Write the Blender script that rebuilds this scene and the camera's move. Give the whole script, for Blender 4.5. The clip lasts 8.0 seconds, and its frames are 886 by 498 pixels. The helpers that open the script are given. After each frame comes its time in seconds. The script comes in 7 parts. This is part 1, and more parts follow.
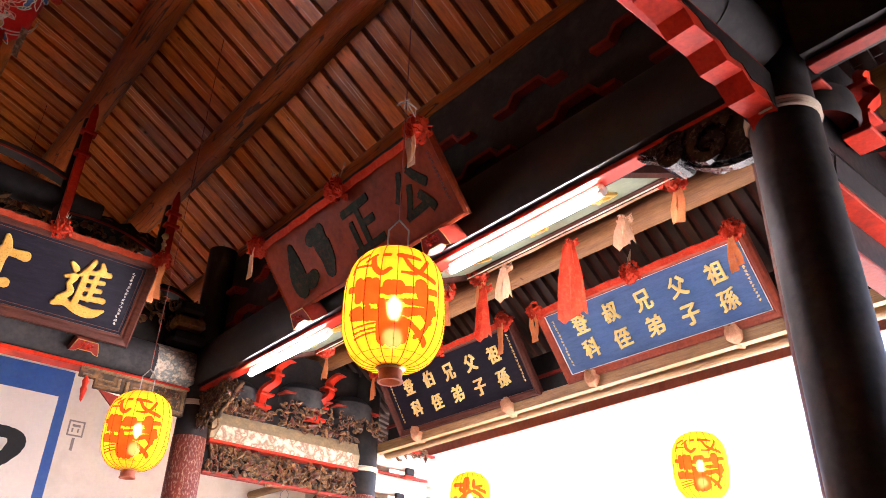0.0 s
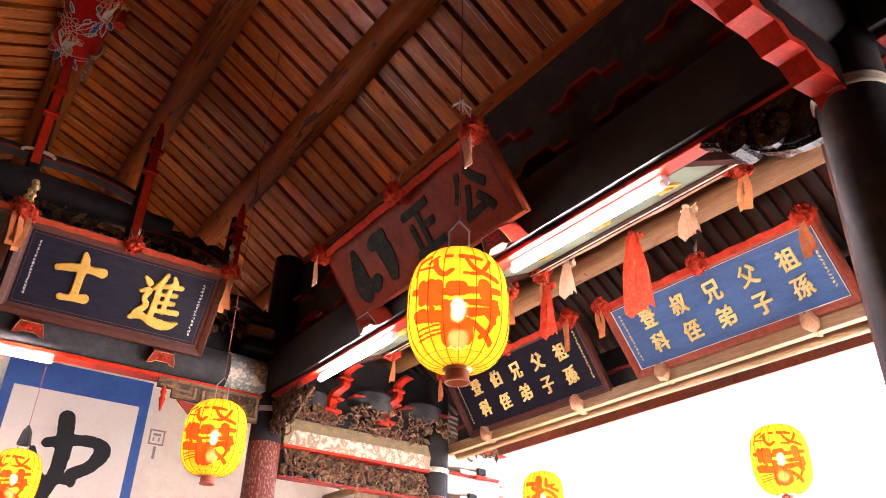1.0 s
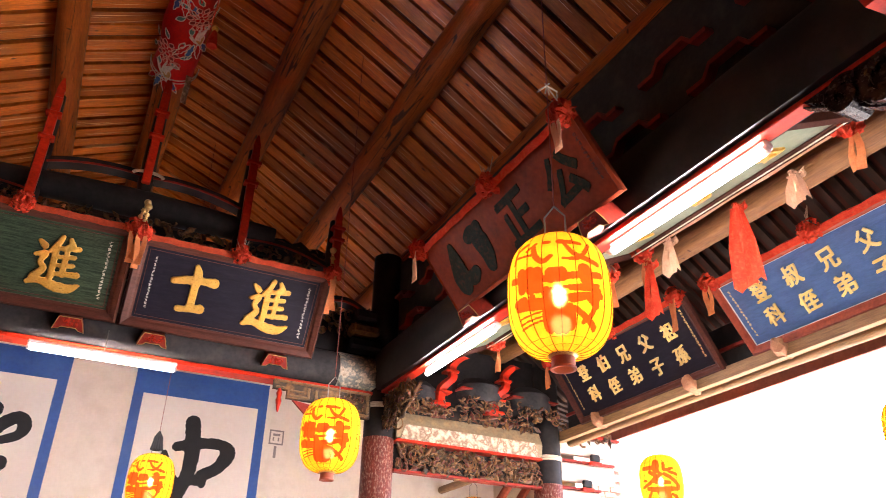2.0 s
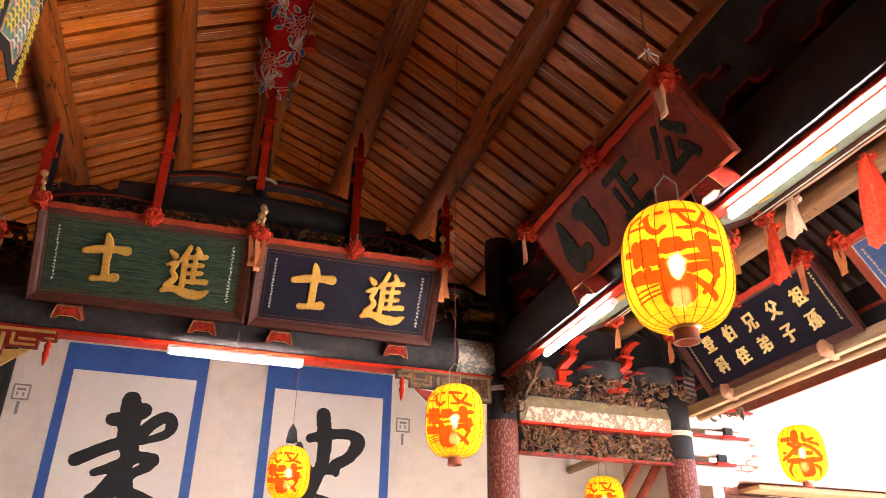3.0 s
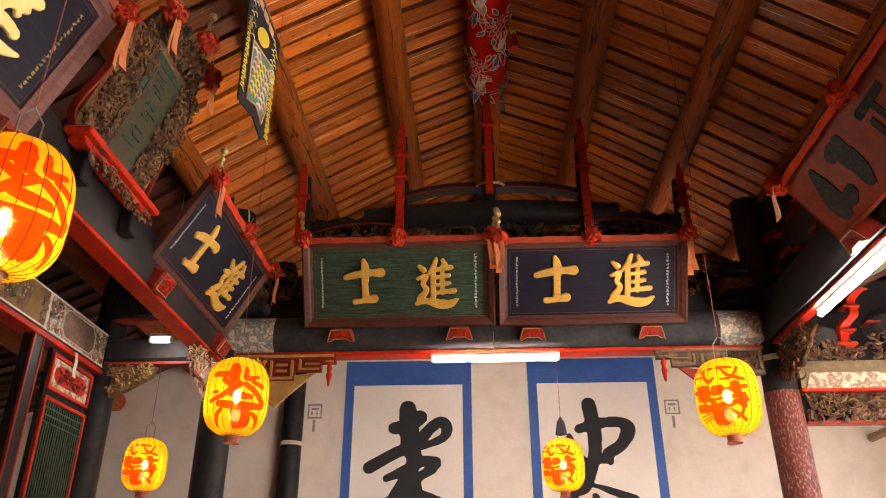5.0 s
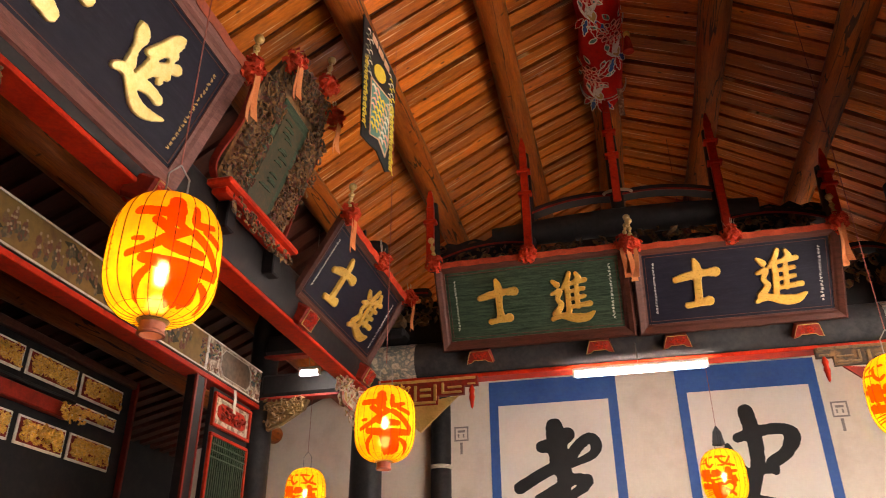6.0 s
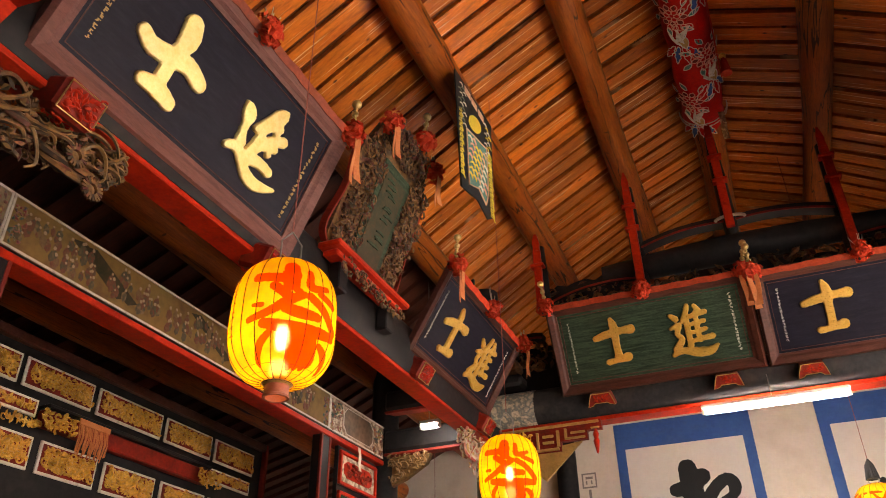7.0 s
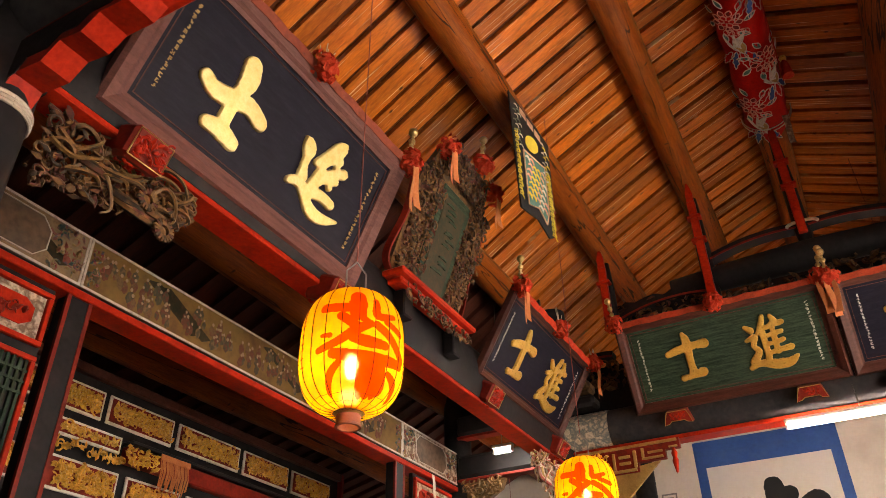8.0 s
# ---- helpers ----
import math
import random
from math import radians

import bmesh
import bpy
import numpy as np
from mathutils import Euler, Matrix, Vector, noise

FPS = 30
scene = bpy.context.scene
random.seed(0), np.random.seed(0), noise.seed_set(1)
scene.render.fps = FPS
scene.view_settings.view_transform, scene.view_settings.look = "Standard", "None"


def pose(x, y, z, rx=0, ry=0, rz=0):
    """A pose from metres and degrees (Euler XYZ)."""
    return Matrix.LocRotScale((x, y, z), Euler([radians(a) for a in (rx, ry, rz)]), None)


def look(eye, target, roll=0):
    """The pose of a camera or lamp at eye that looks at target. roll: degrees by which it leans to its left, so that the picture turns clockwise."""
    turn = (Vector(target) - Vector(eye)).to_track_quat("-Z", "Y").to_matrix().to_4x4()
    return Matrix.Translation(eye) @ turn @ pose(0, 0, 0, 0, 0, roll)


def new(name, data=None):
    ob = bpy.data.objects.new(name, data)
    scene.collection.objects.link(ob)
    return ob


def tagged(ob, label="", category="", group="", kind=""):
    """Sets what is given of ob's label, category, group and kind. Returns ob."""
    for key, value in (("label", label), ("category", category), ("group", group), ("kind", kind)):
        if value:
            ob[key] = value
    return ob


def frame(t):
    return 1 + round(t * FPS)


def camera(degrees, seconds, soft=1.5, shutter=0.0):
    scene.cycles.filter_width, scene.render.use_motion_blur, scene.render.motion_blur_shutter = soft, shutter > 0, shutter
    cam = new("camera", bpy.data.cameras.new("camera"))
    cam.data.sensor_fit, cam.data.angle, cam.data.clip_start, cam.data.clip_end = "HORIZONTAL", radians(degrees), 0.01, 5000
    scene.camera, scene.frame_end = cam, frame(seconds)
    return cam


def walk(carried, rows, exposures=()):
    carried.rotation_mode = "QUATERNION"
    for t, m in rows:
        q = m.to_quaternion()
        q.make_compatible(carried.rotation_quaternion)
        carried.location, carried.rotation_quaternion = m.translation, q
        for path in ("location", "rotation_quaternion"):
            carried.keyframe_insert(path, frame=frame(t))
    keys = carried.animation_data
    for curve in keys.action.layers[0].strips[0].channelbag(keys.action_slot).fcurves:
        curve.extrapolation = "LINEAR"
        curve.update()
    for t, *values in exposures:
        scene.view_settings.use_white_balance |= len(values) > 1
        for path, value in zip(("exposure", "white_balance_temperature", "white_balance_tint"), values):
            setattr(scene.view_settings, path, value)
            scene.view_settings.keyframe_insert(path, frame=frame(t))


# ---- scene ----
# ---- camera ----
cam = camera(60.2, 8.0, 0.8, 0.18)
EYE = (0.0, 0.0, 1.6)
TURNS = [(0.0, -39.85, 29.19, 1.48), (0.5, -37.55, 29.17, 1.40), (1.0, -34.60, 29.09, 1.42), (1.5, -30.74, 28.73, 1.25),
         (3.0, -17.20, 26.90, 0.70), (3.5, -12.55, 26.11, 0.51), (4.0, -7.62, 25.75, 0.32), (5.5, 7.84, 26.68, -0.26),
         (6.0, 13.39, 27.61, -0.40), (6.5, 18.45, 29.28, -0.65), (7.0, 22.57, 31.22, -0.80), (7.5, 25.78, 32.60, -0.84),
         (8.0, 28.08, 33.06, -0.92)]


def gaze(yaw, pitch):
    return (EYE[0] - math.sin(radians(yaw)) * math.cos(radians(pitch)), EYE[1] + math.cos(radians(yaw)) * math.cos(radians(pitch)),
            EYE[2] + math.sin(radians(pitch)))


walk(cam, [(t, look(EYE, gaze(yaw, pitch), roll)) for t, yaw, pitch, roll in TURNS],
     [(0.0, 3.88, 6400, 25), (4.0, 3.61, 6950, 19), (8.0, 3.49, 7400, 15)])

# ---- light ----
world = bpy.data.worlds.new("daylight")
scene.world = world
world.use_nodes = True
sky = world.node_tree.nodes.new("ShaderNodeTexSky")
sky.sky_type, sky.sun_disc = "NISHITA", False
sky.sun_elevation, sky.sun_rotation = radians(68), radians(155)
world.node_tree.links.new(sky.outputs["Color"], world.node_tree.nodes["Background"].inputs["Color"])
world.node_tree.nodes["Background"].inputs["Strength"].default_value = 0.15
sun = new("sun", bpy.data.lights.new("sun", "SUN"))
sun.data.energy, sun.data.angle, sun.data.color = 5.0, radians(0.5), (1.0, 0.95, 0.88)
sun.matrix_world = look((8, -16, 46), (0, 0, 0))
TUBE_GLOW, BULB_WATTS = 21.0, 0.085

# ---- materials ----
def nodes_of(name):
    m = bpy.data.materials.new(name)
    m.use_nodes = True
    return m, m.node_tree.nodes, m.node_tree.links


def surf(name, c1, c2, scale=6.0, rough=0.6, metal=0.0, bump=0.15, stretch=(1, 1, 1), dirt=None, dirt_amount=0.45, fine=9.0,
         island=0.0, coat=0.0, depth=0.01, spec=0.5, gloss_streak=None, knots=None, cracks=None):
    """A paint, wood or stone: two colours mixed by coarse and fine noise, a third as grime or wear in patches, bump from both."""
    m, n, l = nodes_of(name)
    b = n["Principled BSDF"]
    tc, mp = n.new("ShaderNodeTexCoord"), n.new("ShaderNodeMapping")
    mp.inputs["Scale"].default_value = stretch
    l.new(tc.outputs["Object"], mp.inputs["Vector"])
    big, small = n.new("ShaderNodeTexNoise"), n.new("ShaderNodeTexNoise")
    for tex, s, det in ((big, scale, 4), (small, scale * fine, 6)):
        tex.inputs["Scale"].default_value, tex.inputs["Detail"].default_value = s, det
        l.new(mp.outputs["Vector"], tex.inputs["Vector"])
    ramp = n.new("ShaderNodeValToRGB")
    ramp.color_ramp.elements[0].position, ramp.color_ramp.elements[1].position = 0.35, 0.68
    ramp.color_ramp.elements[0].color, ramp.color_ramp.elements[1].color = (*c1, 1), (*c2, 1)
    mixv = n.new("ShaderNodeMath")
    mixv.operation = "MULTIPLY_ADD"
    mixv.inputs[1].default_value = 0.5
    half = n.new("ShaderNodeMath")
    half.operation, half.inputs[1].default_value = "MULTIPLY", 0.5
    l.new(small.outputs["Fac"], half.inputs[0])
    l.new(big.outputs["Fac"], mixv.inputs[0])
    l.new(half.outputs[0], mixv.inputs[2])
    l.new(mixv.outputs[0], ramp.inputs["Fac"])
    colour = ramp.outputs["Color"]
    if dirt:
        spots = n.new("ShaderNodeTexNoise")
        spots.inputs["Scale"].default_value, spots.inputs["Detail"].default_value = scale * 2.7, 8
        l.new(mp.outputs["Vector"], spots.inputs["Vector"])
        cut = n.new("ShaderNodeMapRange")
        cut.inputs["From Min"].default_value, cut.inputs["From Max"].default_value = 0.5, 0.72
        cut.inputs["To Max"].default_value = dirt_amount
        l.new(spots.outputs["Fac"], cut.inputs["Value"])
        mx = n.new("ShaderNodeMix")
        mx.data_type = "RGBA"
        l.new(cut.outputs["Result"], mx.inputs["Factor"])
        l.new(colour, mx.inputs["A"])
        mx.inputs["B"].default_value = (*dirt, 1)
        colour = mx.outputs["Result"]
    if island:
        geo, hsv, rng = n.new("ShaderNodeNewGeometry"), n.new("ShaderNodeHueSaturation"), n.new("ShaderNodeMapRange")
        rng.inputs["To Min"].default_value, rng.inputs["To Max"].default_value = 1 - island, 1 + island
        l.new(geo.outputs["Random Per Island"], rng.inputs["Value"])
        l.new(rng.outputs["Result"], hsv.inputs["Value"])
        l.new(colour, hsv.inputs["Color"])
        colour = hsv.outputs["Color"]
    def overlay(colour, mask, tint):
        mx = n.new("ShaderNodeMix")
        mx.data_type = "RGBA"
        l.new(mask, mx.inputs["Factor"])
        l.new(colour, mx.inputs["A"])
        mx.inputs["B"].default_value = (*tint, 1)
        return mx.outputs["Result"]
    if gloss_streak:
        # long pale streaks along the grain: gloss highlights painted into the colour
        sm, tex, cut = n.new("ShaderNodeMapping"), n.new("ShaderNodeTexNoise"), n.new("ShaderNodeMapRange")
        sm.inputs["Scale"].default_value = [q * (0.45 if q < 2 else 4.0) for q in stretch]
        l.new(tc.outputs["Object"], sm.inputs["Vector"])
        l.new(sm.outputs["Vector"], tex.inputs["Vector"])
        tex.inputs["Scale"].default_value, tex.inputs["Detail"].default_value = scale * 1.5, 5
        cut.inputs["From Min"].default_value, cut.inputs["From Max"].default_value, cut.inputs["To Max"].default_value = 0.61, 0.68, 0.75
        l.new(tex.outputs["Fac"], cut.inputs["Value"])
        colour = overlay(colour, cut.outputs["Result"], gloss_streak)
    if knots:
        km, vor, cut = n.new("ShaderNodeMapping"), n.new("ShaderNodeTexVoronoi"), n.new("ShaderNodeMapRange")
        km.inputs["Scale"].default_value = (1, 1.9, 1)
        l.new(tc.outputs["Object"], km.inputs["Vector"])
        l.new(km.outputs["Vector"], vor.inputs["Vector"])
        vor.inputs["Scale"].default_value = 3.4
        cut.inputs["From Min"].default_value, cut.inputs["From Max"].default_value = 0.10, 0.05
        cut.inputs["To Max"].default_value = 0.85
        l.new(vor.outputs["Distance"], cut.inputs["Value"])
        colour = overlay(colour, cut.outputs["Result"], knots)
    if cracks:
        # long drying cracks along the log
        cm, tex, cut = n.new("ShaderNodeMapping"), n.new("ShaderNodeTexNoise"), n.new("ShaderNodeMapRange")
        cm.inputs["Scale"].default_value = (5.5, 0.35, 5.5)
        l.new(tc.outputs["Object"], cm.inputs["Vector"])
        l.new(cm.outputs["Vector"], tex.inputs["Vector"])
        tex.inputs["Scale"].default_value, tex.inputs["Detail"].default_value, tex.inputs["Roughness"].default_value = 1.0, 3, 0.55
        away = n.new("ShaderNodeMath")
        away.operation, away.inputs[1].default_value, away.inputs[2].default_value = "COMPARE", 0.5, 0.007
        l.new(tex.outputs["Fac"], away.inputs[0])
        cut.inputs["To Max"].default_value = 0.9
        l.new(away.outputs[0], cut.inputs["Value"])
        colour = overlay(colour, cut.outputs["Result"], cracks)
    l.new(colour, b.inputs["Base Color"])
    rr = n.new("ShaderNodeMapRange")
    rr.inputs["To Min"].default_value, rr.inputs["To Max"].default_value = max(0.05, rough - 0.12), min(1, rough + 0.15)
    l.new(small.outputs["Fac"], rr.inputs["Value"])
    l.new(rr.outputs["Result"], b.inputs["Roughness"])
    b.inputs["Metallic"].default_value, b.inputs["Coat Weight"].default_value, b.inputs["Specular IOR Level"].default_value = metal, coat, spec
    bp = n.new("ShaderNodeBump")
    bp.inputs["Strength"].default_value, bp.inputs["Distance"].default_value = bump, depth
    l.new(mixv.outputs[0], bp.inputs["Height"])
    l.new(bp.outputs["Normal"], b.inputs["Normal"])
    return m


def polychrome(name, colours, scale, rough=0.7, grime=(0.05, 0.035, 0.025), amount=0.6, bump=0.3, metal=0.0):
    """Old painted carving: patches of several colours, island by island, under dust."""
    m, n, l = nodes_of(name)
    b = n["Principled BSDF"]
    tc, geo, tex = n.new("ShaderNodeTexCoord"), n.new("ShaderNodeNewGeometry"), n.new("ShaderNodeTexNoise")
    tex.inputs["Scale"].default_value, tex.inputs["Detail"].default_value = scale, 5
    l.new(tc.outputs["Object"], tex.inputs["Vector"])
    add = n.new("ShaderNodeMath")
    add.operation, add.inputs[1].default_value = "MULTIPLY_ADD", 0.55
    l.new(tex.outputs["Fac"], add.inputs[0])
    rnd = n.new("ShaderNodeMath")
    rnd.operation, rnd.inputs[1].default_value = "MULTIPLY", 0.5
    l.new(geo.outputs["Random Per Island"], rnd.inputs[0])
    l.new(rnd.outputs[0], add.inputs[2])
    ramp = n.new("ShaderNodeValToRGB")
    ramp.color_ramp.interpolation = "EASE"
    while len(ramp.color_ramp.elements) < len(colours):
        ramp.color_ramp.elements.new(0.5)
    for i, c in enumerate(colours):
        ramp.color_ramp.elements[i].position = 0.15 + 0.7 * i / (len(colours) - 1)
        ramp.color_ramp.elements[i].color = (*c, 1)
    l.new(add.outputs[0], ramp.inputs["Fac"])
    dust = n.new("ShaderNodeTexNoise")
    dust.inputs["Scale"].default_value, dust.inputs["Detail"].default_value = scale * 4, 7
    l.new(tc.outputs["Object"], dust.inputs["Vector"])
    mr, mx = n.new("ShaderNodeMapRange"), n.new("ShaderNodeMix")
    mr.inputs["From Min"].default_value, mr.inputs["From Max"].default_value, mr.inputs["To Max"].default_value = 0.42, 0.7, amount
    l.new(dust.outputs["Fac"], mr.inputs["Value"])
    mx.data_type = "RGBA"
    l.new(mr.outputs["Result"], mx.inputs["Factor"])
    l.new(ramp.outputs["Color"], mx.inputs["A"])
    mx.inputs["B"].default_value = (*grime, 1)
    l.new(mx.outputs["Result"], b.inputs["Base Color"])
    b.inputs["Roughness"].default_value, b.inputs["Metallic"].default_value = rough, metal
    bp = n.new("ShaderNodeBump")
    bp.inputs["Strength"].default_value, bp.inputs["Distance"].default_value = bump, 0.01
    l.new(dust.outputs["Fac"], bp.inputs["Height"])
    l.new(bp.outputs["Normal"], b.inputs["Normal"])
    return m


def glow(name, colour, strength):
    m, n, l = nodes_of(name)
    b = n["Principled BSDF"]
    b.inputs["Base Color"].default_value = (0.8, 0.8, 0.8, 1)
    b.inputs["Emission Color"].default_value, b.inputs["Emission Strength"].default_value = (*colour, 1), strength
    return m


def paper(name, colour, clear=0.10, patchy=0.25):
    """Oiled lantern silk: lets the bulb's light through, and its sight as a soft spot."""
    m, n, l = nodes_of(name)
    n.remove(n["Principled BSDF"])
    out = n["Material Output"]
    tc, tex, hsv, rng = n.new("ShaderNodeTexCoord"), n.new("ShaderNodeTexNoise"), n.new("ShaderNodeHueSaturation"), n.new("ShaderNodeMapRange")
    tex.inputs["Scale"].default_value, tex.inputs["Detail"].default_value = 14, 6
    l.new(tc.outputs["Object"], tex.inputs["Vector"])
    rng.inputs["From Min"].default_value, rng.inputs["From Max"].default_value = 0.3, 0.7
    rng.inputs["To Min"].default_value, rng.inputs["To Max"].default_value = 1 - patchy, 1 + patchy
    l.new(tex.outputs["Fac"], rng.inputs["Value"])
    l.new(rng.outputs["Result"], hsv.inputs["Value"])
    hsv.inputs["Color"].default_value = (*colour, 1)
    d, t, s = n.new("ShaderNodeBsdfDiffuse"), n.new("ShaderNodeBsdfTranslucent"), n.new("ShaderNodeBsdfRefraction")
    s.inputs["Color"].default_value, s.inputs["IOR"].default_value, s.inputs["Roughness"].default_value = (1.0, 0.82, 0.42, 1), 1.18, 0.5
    for sh in (d, t):
        l.new(hsv.outputs["Color"], sh.inputs["Color"])
    m1, m2 = n.new("ShaderNodeMixShader"), n.new("ShaderNodeMixShader")
    m1.inputs[0].default_value, m2.inputs[0].default_value = 0.65, clear
    l.new(d.outputs[0], m1.inputs[1]), l.new(t.outputs[0], m1.inputs[2])
    l.new(m1.outputs[0], m2.inputs[1]), l.new(s.outputs[0], m2.inputs[2])
    l.new(m2.outputs[0], out.inputs["Surface"])
    return m


